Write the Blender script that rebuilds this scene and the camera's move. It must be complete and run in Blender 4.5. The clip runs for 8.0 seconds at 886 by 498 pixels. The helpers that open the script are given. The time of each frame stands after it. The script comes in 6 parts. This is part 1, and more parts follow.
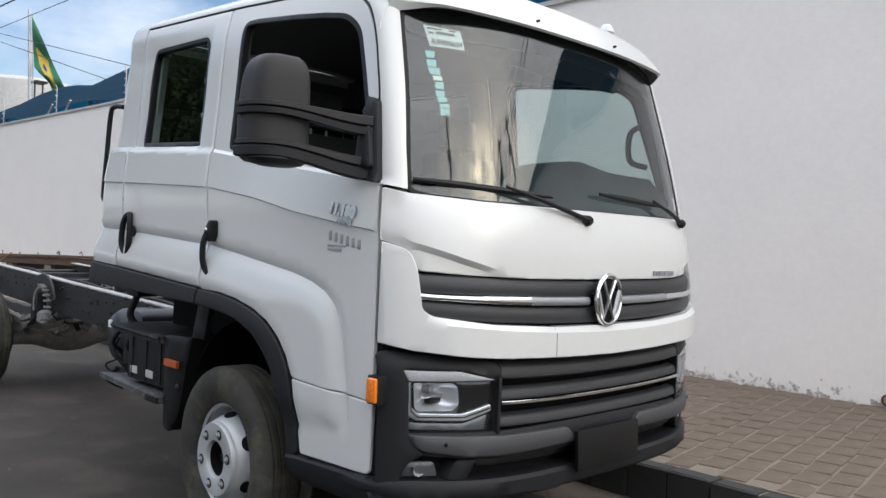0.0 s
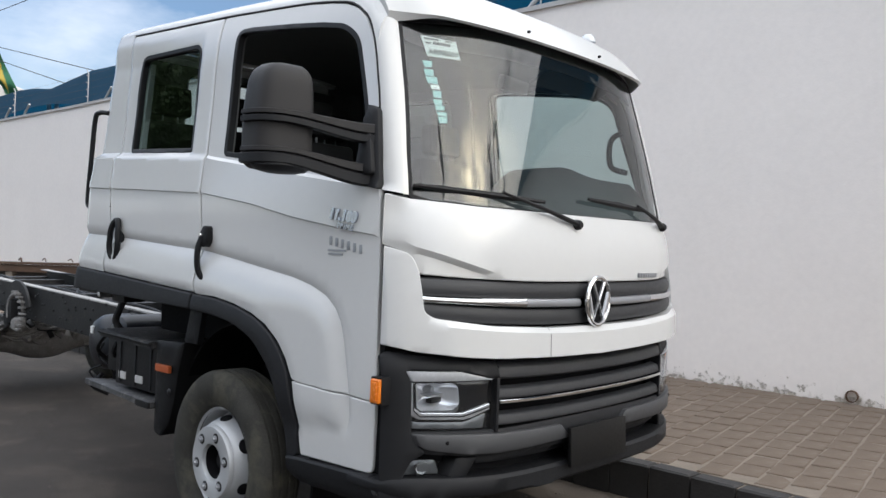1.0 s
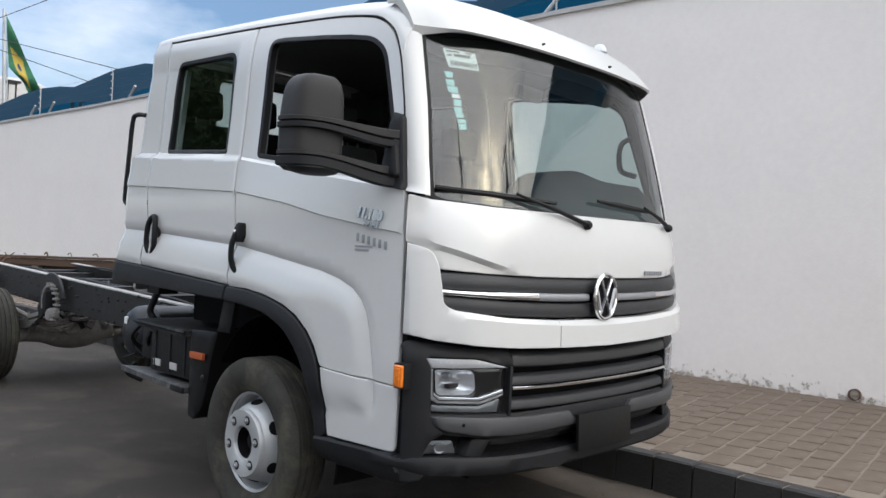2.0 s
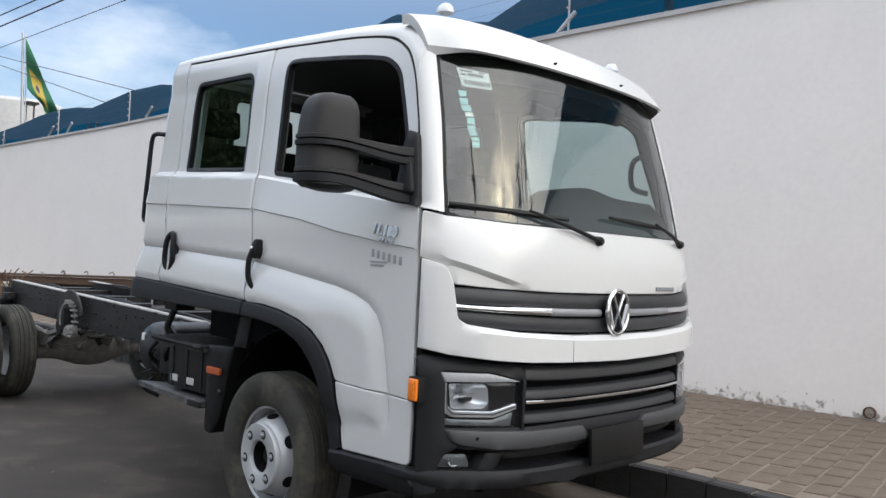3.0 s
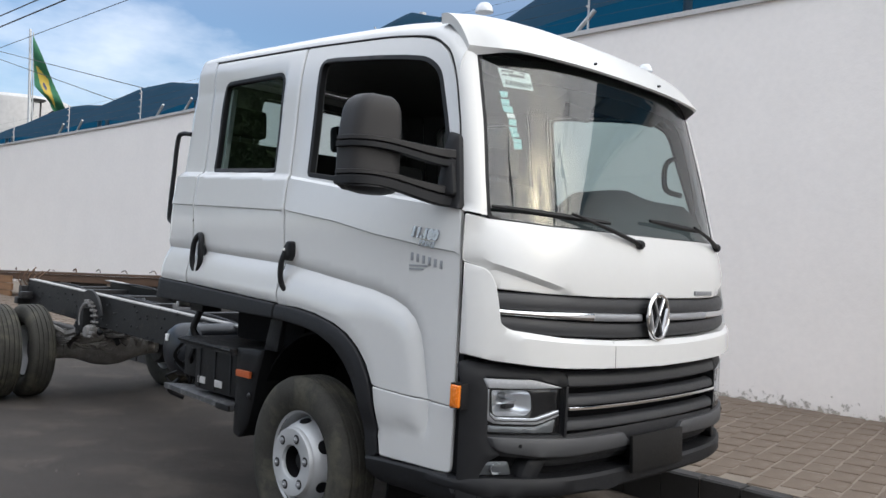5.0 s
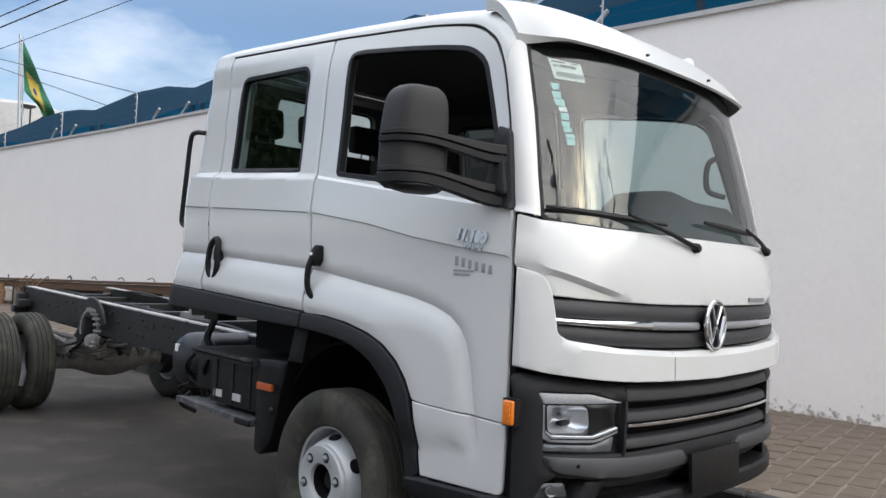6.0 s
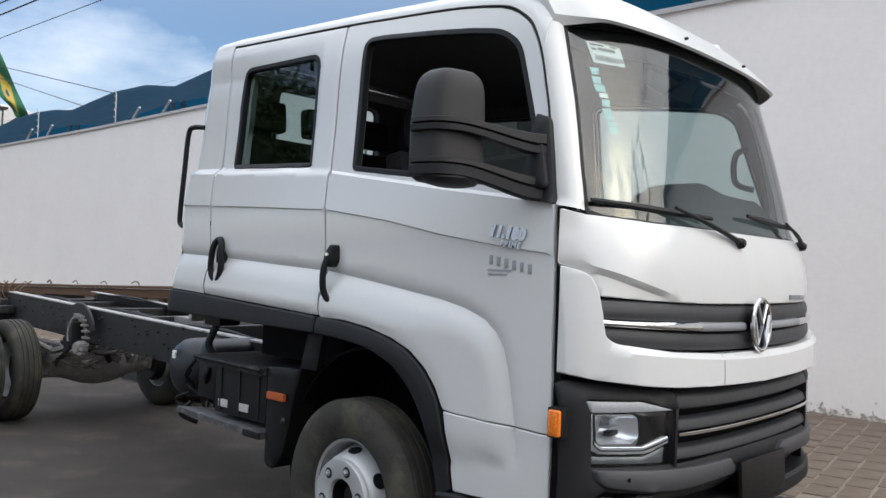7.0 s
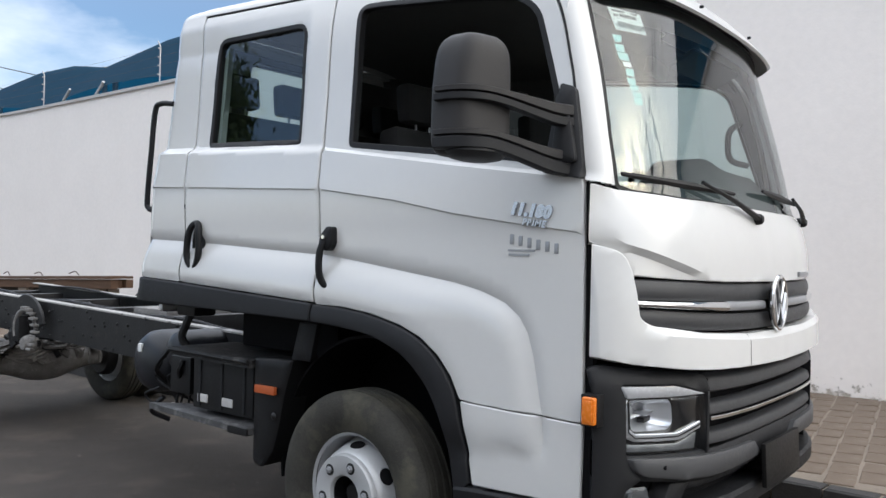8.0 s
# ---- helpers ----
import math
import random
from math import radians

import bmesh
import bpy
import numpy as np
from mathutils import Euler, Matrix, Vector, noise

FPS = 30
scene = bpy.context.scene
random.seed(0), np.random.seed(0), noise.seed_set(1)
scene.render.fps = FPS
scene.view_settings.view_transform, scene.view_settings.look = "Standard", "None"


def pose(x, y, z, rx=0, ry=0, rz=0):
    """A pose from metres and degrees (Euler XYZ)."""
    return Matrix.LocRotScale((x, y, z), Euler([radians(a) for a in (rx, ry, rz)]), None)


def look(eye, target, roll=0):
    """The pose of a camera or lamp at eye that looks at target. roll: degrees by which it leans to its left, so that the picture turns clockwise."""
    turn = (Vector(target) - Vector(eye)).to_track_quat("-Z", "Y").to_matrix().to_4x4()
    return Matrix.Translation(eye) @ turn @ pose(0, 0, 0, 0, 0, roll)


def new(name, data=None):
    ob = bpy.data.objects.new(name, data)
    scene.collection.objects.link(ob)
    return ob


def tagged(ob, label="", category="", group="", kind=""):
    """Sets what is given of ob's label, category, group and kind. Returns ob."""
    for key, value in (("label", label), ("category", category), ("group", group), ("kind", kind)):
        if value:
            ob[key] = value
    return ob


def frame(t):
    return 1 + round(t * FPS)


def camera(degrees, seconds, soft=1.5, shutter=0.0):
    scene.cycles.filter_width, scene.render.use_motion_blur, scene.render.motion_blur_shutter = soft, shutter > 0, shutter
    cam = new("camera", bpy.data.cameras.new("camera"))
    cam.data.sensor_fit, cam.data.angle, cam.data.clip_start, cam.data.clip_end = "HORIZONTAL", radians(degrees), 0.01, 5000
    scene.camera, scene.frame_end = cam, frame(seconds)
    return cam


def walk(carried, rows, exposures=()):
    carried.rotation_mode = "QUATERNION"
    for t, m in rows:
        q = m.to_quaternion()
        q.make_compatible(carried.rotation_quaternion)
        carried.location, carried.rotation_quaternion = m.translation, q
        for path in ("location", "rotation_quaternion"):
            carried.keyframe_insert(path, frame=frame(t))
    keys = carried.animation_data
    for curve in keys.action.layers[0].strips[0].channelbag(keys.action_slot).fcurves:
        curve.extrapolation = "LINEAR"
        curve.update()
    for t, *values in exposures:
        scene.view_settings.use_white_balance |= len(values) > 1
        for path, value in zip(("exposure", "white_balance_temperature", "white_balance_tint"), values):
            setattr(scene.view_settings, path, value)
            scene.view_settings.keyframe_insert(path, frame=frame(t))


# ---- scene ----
cam = camera(55.8, 8.0)
PATH = [
    (0, (3.407, -3.039, 1.416), (1.982, -1.635, 1.389), 2.6),
    (0.5, (3.358, -3.127, 1.406), (1.979, -1.678, 1.381), 2.3),
    (1, (3.365, -3.213, 1.41), (2.009, -1.743, 1.397), 2.3),
    (1.5, (3.458, -3.31, 1.408), (2.089, -1.852, 1.396), 2.9),
    (1.7, (3.493, -3.361, 1.402), (2.119, -1.908, 1.385), 2.9),
    (2.8, (3.568, -3.472, 1.4), (2.169, -2.043, 1.413), 2.9),
    (3, (3.566, -3.463, 1.384), (2.162, -2.038, 1.413), 2.9),
    (3.5, (3.565, -3.467, 1.389), (2.158, -2.045, 1.425), 3.0),
    (4, (3.566, -3.466, 1.391), (2.154, -2.049, 1.426), 3.2),
    (4.5, (3.516, -3.479, 1.393), (2.095, -2.072, 1.422), 3.5),
    (4.7, (3.477, -3.502, 1.401), (2.058, -2.092, 1.426), 3.4),
    (5.8, (3.146, -3.556, 1.385), (1.758, -2.116, 1.419), 2.5),
    (6, (3.061, -3.502, 1.38), (1.667, -2.068, 1.421), 3.0),
    (6.5, (2.926, -3.443, 1.385), (1.522, -2.019, 1.436), 4.1),
    (7, (2.742, -3.467, 1.373), (1.386, -1.998, 1.414), 2.3),
    (7.5, (2.553, -3.511, 1.365), (1.282, -1.967, 1.381), 0.7),
    (8, (2.38, -3.51, 1.35), (1.146, -1.936, 1.36), 1.4),
]
walk(cam, [(t, look(eye, target, roll)) for t, eye, target, roll in PATH], [(0.0, -0.08), (1.5, -0.05), (4.5, -0.03), (6.5, -0.07), (7.5, -0.03), (8.0, 0.12)])

# ---------------------------------------------------------------- light
world = bpy.data.worlds.new("sky")
scene.world = world
world.use_nodes = True
wn, wl = world.node_tree.nodes, world.node_tree.links
SKY, CLOUD_LOW, CLOUD_HIGH, SUN_GLOW, SUN_CORE, SUN_HAZE = 0.135, 6.8, 14.5, 26.0, 90.0, 8.0
SUN_EL, SUN_AZ = 25.0, 66.5          # degrees; azimuth clockwise from +y
sky = wn.new("ShaderNodeTexSky")
sky.sky_type, sky.sun_disc = "NISHITA", False
sky.sun_elevation, sky.sun_rotation = radians(SUN_EL), radians(SUN_AZ)
sky.air_density, sky.dust_density, sky.ozone_density = 1.2, 0.4, 2.5
tc = wn.new("ShaderNodeTexCoord")
mp = wn.new("ShaderNodeMapping")
mp.inputs["Scale"].default_value = (1.0, 1.0, 2.6)
cn = wn.new("ShaderNodeTexNoise")
cn.inputs["Scale"].default_value, cn.inputs["Detail"].default_value, cn.inputs["Roughness"].default_value = 2.1, 7.0, 0.56
cr = wn.new("ShaderNodeMapRange")
cr.inputs["From Min"].default_value, cr.inputs["From Max"].default_value = 0.50, 0.76
# a bank of cloud low down, thinner above it
bank = wn.new("ShaderNodeMapRange")
bank.inputs["From Min"].default_value, bank.inputs["From Max"].default_value, bank.inputs["To Min"].default_value, bank.inputs["To Max"].default_value = 0.10, 0.26, 0.15, -0.07
billow = wn.new("ShaderNodeMath")
# cloud cover thickens and brightens towards the zenith, as under a broken overcast
sep = wn.new("ShaderNodeSeparateXYZ")
high = wn.new("ShaderNodeMapRange")
high.interpolation_type = "SMOOTHSTEP"
high.inputs["From Min"].default_value, high.inputs["From Max"].default_value, high.inputs["To Max"].default_value = 0.22, 0.60, 0.9
cover = wn.new("ShaderNodeMath")
cover.operation = "MAXIMUM"
bright = wn.new("ShaderNodeMapRange")
bright.inputs["From Min"].default_value, bright.inputs["From Max"].default_value = 0.0, 0.7
bright.inputs["To Min"].default_value, bright.inputs["To Max"].default_value = CLOUD_LOW, CLOUD_HIGH
# warm glow of the sun behind the clouds, broken up by them
SUN_DIR = Vector((math.sin(radians(SUN_AZ)) * math.cos(radians(SUN_EL)), math.cos(radians(SUN_AZ)) * math.cos(radians(SUN_EL)), math.sin(radians(SUN_EL))))


def towards(direction, vector_socket):
    """Cosine of the angle to a direction, not below nought."""
    dot, most = wn.new("ShaderNodeVectorMath"), wn.new("ShaderNodeMath")
    dot.operation, dot.inputs[1].default_value = "DOT_PRODUCT", direction
    most.operation, most.inputs[1].default_value = "MAXIMUM", 0.0
    wl.new(vector_socket, dot.inputs[0]), wl.new(dot.outputs["Value"], most.inputs[0])
    return most.outputs[0]


tall = wn.new("ShaderNodeVectorMath")
tall.operation, tall.inputs[1].default_value = "MULTIPLY", (1.0, 1.0, 2.6)
unit = wn.new("ShaderNodeVectorMath")
unit.operation = "NORMALIZE"
wl.new(tc.outputs["Generated"], tall.inputs[0]), wl.new(tall.outputs["Vector"], unit.inputs[0])
near_sun = towards(SUN_DIR, tc.outputs["Generated"])
near_gap = towards(Vector((SUN_DIR.x, SUN_DIR.y, 2.6 * SUN_DIR.z)).normalized(), unit.outputs["Vector"])
halo = wn.new("ShaderNodeMath")
halo.operation, halo.inputs[1].default_value = "POWER", 60.0
core = wn.new("ShaderNodeMath")
core.operation, core.inputs[1].default_value = "POWER", 600.0
core2 = wn.new("ShaderNodeMath")
core2.operation, core2.inputs[1].default_value = "MULTIPLY", SUN_CORE
glow = wn.new("ShaderNodeMath")
glow.operation, glow.inputs[1].default_value = "MULTIPLY_ADD", SUN_GLOW
haze = wn.new("ShaderNodeMath")
haze.operation, haze.inputs[1].default_value = "POWER", 4.0
haze2 = wn.new("ShaderNodeMath")
haze2.operation, haze2.inputs[1].default_value = "MULTIPLY", SUN_HAZE
hazy = wn.new("ShaderNodeVectorMath")
hazy.operation = "SCALE"
hazy.inputs[0].default_value = (1.06, 0.99, 0.88)
total2 = wn.new("ShaderNodeVectorMath")
total2.operation = "ADD"
broken = wn.new("ShaderNodeTexNoise")
broken.inputs["Scale"].default_value, broken.inputs["Detail"].default_value, broken.inputs["Roughness"].default_value = 9.0, 5.0, 0.6
gap = wn.new("ShaderNodeMapRange")
gap.inputs["From Min"].default_value, gap.inputs["From Max"].default_value, gap.inputs["To Min"].default_value = 0.42, 0.60, 0.10
glow2 = wn.new("ShaderNodeMath")
glow2.operation = "MULTIPLY"
warm = wn.new("ShaderNodeVectorMath")
warm.operation = "SCALE"
warm.inputs[0].default_value = (1.0, 0.88, 0.60)
total = wn.new("ShaderNodeVectorMath")
total.operation = "ADD"
cloud = wn.new("ShaderNodeVectorMath")
cloud.operation = "SCALE"
cloud.inputs[0].default_value = (0.935, 1.0, 1.11)
cm = wn.new("ShaderNodeMix")
cm.data_type = "RGBA"
bg = wn["Background"]
bg.inputs["Strength"].default_value = SKY
wl.new(tc.outputs["Generated"], mp.inputs["Vector"]), wl.new(tc.outputs["Generated"], sep.inputs[0])
wl.new(mp.outputs["Vector"], cn.inputs["Vector"]), wl.new(cn.outputs["Fac"], billow.inputs[0])
wl.new(sep.outputs["Z"], bank.inputs["Value"]), wl.new(bank.outputs["Result"], billow.inputs[1]), wl.new(billow.outputs[0], cr.inputs["Value"])
wl.new(sep.outputs["Z"], high.inputs["Value"]), wl.new(sep.outputs["Z"], bright.inputs["Value"])
wl.new(cr.outputs["Result"], cover.inputs[0]), wl.new(high.outputs["Result"], cover.inputs[1])
wl.new(near_gap, halo.inputs[0]), wl.new(near_gap, core.inputs[0])
wl.new(core.outputs[0], core2.inputs[0]), wl.new(halo.outputs[0], glow.inputs[0]), wl.new(core2.outputs[0], glow.inputs[2])
wl.new(tc.outputs["Generated"], broken.inputs["Vector"]), wl.new(broken.outputs["Fac"], gap.inputs["Value"])
wl.new(glow.outputs[0], glow2.inputs[0]), wl.new(gap.outputs["Result"], glow2.inputs[1]), wl.new(glow2.outputs[0], warm.inputs["Scale"])
wl.new(near_sun, haze.inputs[0]), wl.new(haze.outputs[0], haze2.inputs[0]), wl.new(haze2.outputs[0], hazy.inputs["Scale"]), wl.new(bright.outputs["Result"], cloud.inputs["Scale"]), wl.new(cloud.outputs["Vector"], cm.inputs["B"])
deep = wn.new("ShaderNodeVectorMath")
deep.operation = "MULTIPLY"
deep.inputs[1].default_value = (0.86, 0.92, 1.06)
wl.new(sky.outputs["Color"], deep.inputs[0])
cover2 = wn.new("ShaderNodeMath")
cover2.operation = "MAXIMUM"
wl.new(cover.outputs[0], cover2.inputs[0]), wl.new(haze.outputs[0], cover2.inputs[1]), wl.new(cover2.outputs[0], cm.inputs["Factor"]), wl.new(deep.outputs["Vector"], cm.inputs["A"])
wl.new(cm.outputs["Result"], total.inputs[0]), wl.new(warm.outputs["Vector"], total.inputs[1])
wl.new(total.outputs["Vector"], total2.inputs[0]), wl.new(hazy.outputs["Vector"], total2.inputs[1]), wl.new(total2.outputs["Vector"], bg.inputs["Color"])
sun = new("sun", bpy.data.lights.new("sun", "SUN"))
sun.data.energy, sun.data.angle, sun.data.color = 1.05, radians(130), (1.0, 0.89, 0.73)
az, el = radians(SUN_AZ), radians(SUN_EL)
sun.matrix_world = look((0, 0, 20), Vector((0, 0, 20)) - Vector((math.sin(az) * math.cos(el), math.cos(az) * math.cos(el), math.sin(el))))

# ---------------------------------------------------------------- materials


def mat(name, base, rough=0.5, metal=0.0, vary=0.08, scale=6.0, bump=0.0, bump_scale=120.0, coat=0.0, spots=None, coords="Object", stretch=None, spec=0.5):
    """A surface with a base colour, broad and fine variation, stains (colour, threshold, scale) and fine relief."""
    m = bpy.data.materials.new(name)
    m.use_nodes = True
    n, l = m.node_tree.nodes, m.node_tree.links
    p = n["Principled BSDF"]
    t = n.new("ShaderNodeTexCoord")
    vec = t.outputs[coords]
    if stretch:
        mm = n.new("ShaderNodeMapping")
        mm.inputs["Scale"].default_value = stretch
        l.new(vec, mm.inputs["Vector"])
        vec = mm.outputs["Vector"]
    a, b = n.new("ShaderNodeTexNoise"), n.new("ShaderNodeTexNoise")
    a.inputs["Scale"].default_value, a.inputs["Detail"].default_value = scale, 5
    b.inputs["Scale"].default_value, b.inputs["Detail"].default_value = scale * 14, 4
    l.new(vec, a.inputs["Vector"]), l.new(vec, b.inputs["Vector"])
    add = n.new("ShaderNodeMath")
    add.operation = "ADD"
    l.new(a.outputs["Fac"], add.inputs[0]), l.new(b.outputs["Fac"], add.inputs[1])
    ramp = n.new("ShaderNodeMapRange")
    ramp.inputs["From Min"].default_value, ramp.inputs["From Max"].default_value = 0.6, 1.4
    ramp.inputs["To Min"].default_value, ramp.inputs["To Max"].default_value = 1 - vary, 1 + vary
    l.new(add.outputs[0], ramp.inputs["Value"])
    mul = n.new("ShaderNodeVectorMath")
    mul.operation = "SCALE"
    mul.inputs[0].default_value = base
    l.new(ramp.outputs["Result"], mul.inputs["Scale"])
    out = mul.outputs["Vector"]
    if spots:
        colour, level, size = spots
        c = n.new("ShaderNodeTexNoise")
        c.inputs["Scale"].default_value, c.inputs["Detail"].default_value, c.inputs["Roughness"].default_value = size, 8, 0.65
        l.new(vec, c.inputs["Vector"])
        r = n.new("ShaderNodeMapRange")
        r.inputs["From Min"].default_value, r.inputs["From Max"].default_value = level, level + 0.12
        l.new(c.outputs["Fac"], r.inputs["Value"])
        mix = n.new("ShaderNodeMix")
        mix.data_type = "RGBA"
        mix.inputs["B"].default_value = (*colour, 1)
        l.new(r.outputs["Result"], mix.inputs["Factor"]), l.new(out, mix.inputs["A"])
        out = mix.outputs["Result"]
    l.new(out, p.inputs["Base Color"])
    p.inputs["Metallic"].default_value, p.inputs["Specular IOR Level"].default_value = metal, spec
    uneven = 0.06 if vary > 0.03 else 0.006
    rr = n.new("ShaderNodeMapRange")
    rr.inputs["From Min"].default_value, rr.inputs["From Max"].default_value = 0.3, 0.7
    rr.inputs["To Min"].default_value, rr.inputs["To Max"].default_value = max(rough - uneven, 0.01), rough + uneven
    l.new(b.outputs["Fac"], rr.inputs["Value"]), l.new(rr.outputs["Result"], p.inputs["Roughness"])
    p.inputs["Coat Weight"].default_value, p.inputs["Coat Roughness"].default_value = coat, 0.05
    if bump:
        d = n.new("ShaderNodeTexNoise")
        d.inputs["Scale"].default_value, d.inputs["Detail"].default_value = bump_scale, 6
        l.new(vec, d.inputs["Vector"])
        bm_ = n.new("ShaderNodeBump")
        bm_.inputs["Strength"].default_value, bm_.inputs["Distance"].default_value = bump, 0.01
        l.new(d.outputs["Fac"], bm_.inputs["Height"]), l.new(bm_.outputs["Normal"], p.inputs["Normal"])
    return m


def glass_mat(name, tint, ior=1.5, rough=0.0):
    m = bpy.data.materials.new(name)
    m.use_nodes = True
    n, l = m.node_tree.nodes, m.node_tree.links
    n.remove(n["Principled BSDF"])
    tr, gl, mx = n.new("ShaderNodeBsdfTransparent"), n.new("ShaderNodeBsdfGlossy"), n.new("ShaderNodeMixShader")
    lw, pw, ma = n.new("ShaderNodeLayerWeight"), n.new("ShaderNodeMath"), n.new("ShaderNodeMath")
    tr.inputs["Color"].default_value = (*tint, 1)
    gl.inputs["Roughness"].default_value = rough
    head_on = ((ior - 1) / (ior + 1)) ** 2
    lw.inputs["Blend"].default_value = 0.5
    pw.operation, pw.inputs[1].default_value = "POWER", 5.0
    ma.operation, ma.inputs[1].default_value, ma.inputs[2].default_value = "MULTIPLY_ADD", 1 - head_on, head_on
    l.new(lw.outputs["Facing"], pw.inputs[0]), l.new(pw.outputs[0], ma.inputs[0]), l.new(ma.outputs[0], mx.inputs["Fac"])
    l.new(tr.outputs[0], mx.inputs[1]), l.new(gl.outputs[0], mx.inputs[2])
    l.new(mx.outputs[0], n["Material Output"].inputs["Surface"])
    return m


WHITE = mat("white_paint", (0.69, 0.69, 0.68), 0.22, vary=0.012, scale=2.0, coat=0.6)
ROOF_WHITE = mat("visor_white", (0.64, 0.64, 0.63), 0.35, vary=0.012, scale=2.0, coat=0.15)
BLACK_TRIM = mat("grained_plastic", (0.013, 0.0135, 0.0155), 0.55, vary=0.12, scale=5.0, bump=0.12, bump_scale=400.0, spec=0.3)
GREY_TRIM = mat("grey_plastic", (0.031, 0.032, 0.035), 0.5, vary=0.08, scale=5.0, bump=0.10, bump_scale=400.0)
# near-black for black parts, and as painted shade in gaps and recesses
DARK = mat("black_and_recess_shade", (0.005, 0.005, 0.006), 0.8, vary=0.1, spec=0.15)
SEAL = mat("black_rubber", (0.009, 0.009, 0.010), 0.5, vary=0.12, spec=0.3)
CHROME = mat("chrome", (0.78, 0.79, 0.80), 0.10, 1.0, vary=0.03)
SATIN = mat("satin_metal", (0.36, 0.37, 0.39), 0.36, 0.6, vary=0.02, scale=1.0)
LETTER = mat("chromed_letters", (0.50, 0.53, 0.60), 0.22, 0.9, vary=0.05)
LAMPMETAL = mat("metallised_plastic", (0.74, 0.75, 0.77), 0.18, 0.7, vary=0.04)
GLASS = glass_mat("windshield_glass", (0.72, 0.82, 0.81), 1.92)
SIDE_GLASS = glass_mat("side_glass", (0.66, 0.75, 0.74), 1.9)
BLACK_GLASS = glass_mat("black_film_glass", (0.03, 0.035, 0.035), 1.6)
LENS = glass_mat("lamp_lens", (0.93, 0.95, 0.97), 1.45)
ORANGE = mat("amber_lens", (0.85, 0.22, 0.02), 0.25, vary=0.05, coat=0.5)
RED_ORANGE = mat("side_reflector", (0.45, 0.10, 0.03), 0.35, vary=0.08)
TYRE = mat("tyre_rubber", (0.050, 0.048, 0.042), 0.8, vary=0.3, scale=9.0, bump=0.25, bump_scale=90.0, spots=((0.085, 0.080, 0.062), 0.50, 5.0), spec=0.2)
SILVER = mat("silver_wheel_paint", (0.50, 0.51, 0.52), 0.40, 0.25, vary=0.06, scale=12.0)
IRON = mat("chassis_paint", (0.019, 0.019, 0.020), 0.5, vary=0.3, scale=7.0, bump=0.2, bump_scale=60.0, spots=((0.055, 0.048, 0.042), 0.60, 9.0), spec=0.35)
DUSTY = mat("dusty_iron", (0.225, 0.215, 0.205), 0.65, vary=0.35, scale=14.0, bump=0.4, bump_scale=70.0, spots=((0.33, 0.31, 0.29), 0.56, 18.0))
# dust, plus a pale tone that paints the sky's highlight on upper faces
FLANGE = mat("dusty_highlight_iron", (0.40, 0.385, 0.37), 0.6, vary=0.3, scale=9.0, bump=0.2, bump_scale=60.0, spots=((0.06, 0.055, 0.05), 0.58, 12.0))
TANKM = mat("tank_paint", (0.012, 0.014, 0.019), 0.38, vary=0.15, scale=6.0)
RUST = mat("rusty_timber", (0.11, 0.060, 0.034), 0.8, vary=0.35, scale=5.0, bump=0.4, bump_scale=40.0, stretch=(0.3, 3.0, 3.0))
GAP_FILL = mat("dark_gap_fill", (0.030, 0.022, 0.017), 0.85, vary=0.35, scale=5.0, bump=0.3, bump_scale=40.0, stretch=(0.3, 3.0, 3.0))
PLANK = mat("orange_timber", (0.24, 0.125, 0.06), 0.8, vary=0.3, scale=5.0, bump=0.3, bump_scale=40.0, stretch=(0.3, 3.0, 3.0))
FABRIC = mat("seat_fabric", (0.012, 0.012, 0.013), 0.9, vary=0.15, scale=30.0, bump=0.2, bump_scale=300.0)
DASH = mat("dashboard_plastic", (0.040, 0.043, 0.045), 0.6, vary=0.08, scale=8.0, bump=0.1, bump_scale=300.0)
LINER = mat("cab_lining", (0.11, 0.11, 0.11), 0.85, vary=0.08, scale=8.0)
MILKY = mat("milky_lens", (0.70, 0.72, 0.75), 0.12, vary=0.08, scale=40.0, coat=0.6)
LINER_PALE = mat("pale_lining", (0.45, 0.47, 0.46), 0.7, vary=0.05, scale=6.0)
PAPER = mat("white_paper", (0.85, 0.85, 0.83), 0.7, vary=0.03)
CYAN = mat("pale_cyan_sticker", (0.35, 0.62, 0.60), 0.6, vary=0.05)
INK = mat("dark_ink", (0.16, 0.16, 0.16), 0.8, vary=0.05)
PLATE = mat("blank_plate", (0.008, 0.008, 0.008), 0.45, vary=0.1, spec=0.3)
WALLM = mat("white_render_wall", (0.92, 0.865, 0.82), 0.85, vary=0.035, scale=1.2, bump=0.12, bump_scale=45.0)
COPING = mat("wall_coping", (0.50, 0.49, 0.48), 0.8, vary=0.15, scale=3.0)
ASPHALT = mat("asphalt", (0.042, 0.034, 0.028), 0.85, vary=0.34, scale=2.2, bump=0.9, bump_scale=140.0, spots=((0.068, 0.055, 0.044), 0.52, 2.3))
MORTAR = mat("dusty_joint", (0.23, 0.19, 0.15), 0.9, vary=0.2, scale=4.0, bump=0.5, bump_scale=80.0)
SETT = mat("grey_paving", (0.15, 0.112, 0.082), 0.85, vary=0.22, scale=5.0, bump=0.6, bump_scale=60.0, spots=((0.20, 0.175, 0.15), 0.58, 6.0))
KERB = mat("dark_kerb_stone", (0.030, 0.028, 0.027), 0.7, vary=0.3, scale=6.0, bump=0.4, bump_scale=50.0, spots=((0.13, 0.115, 0.10), 0.66, 7.0))
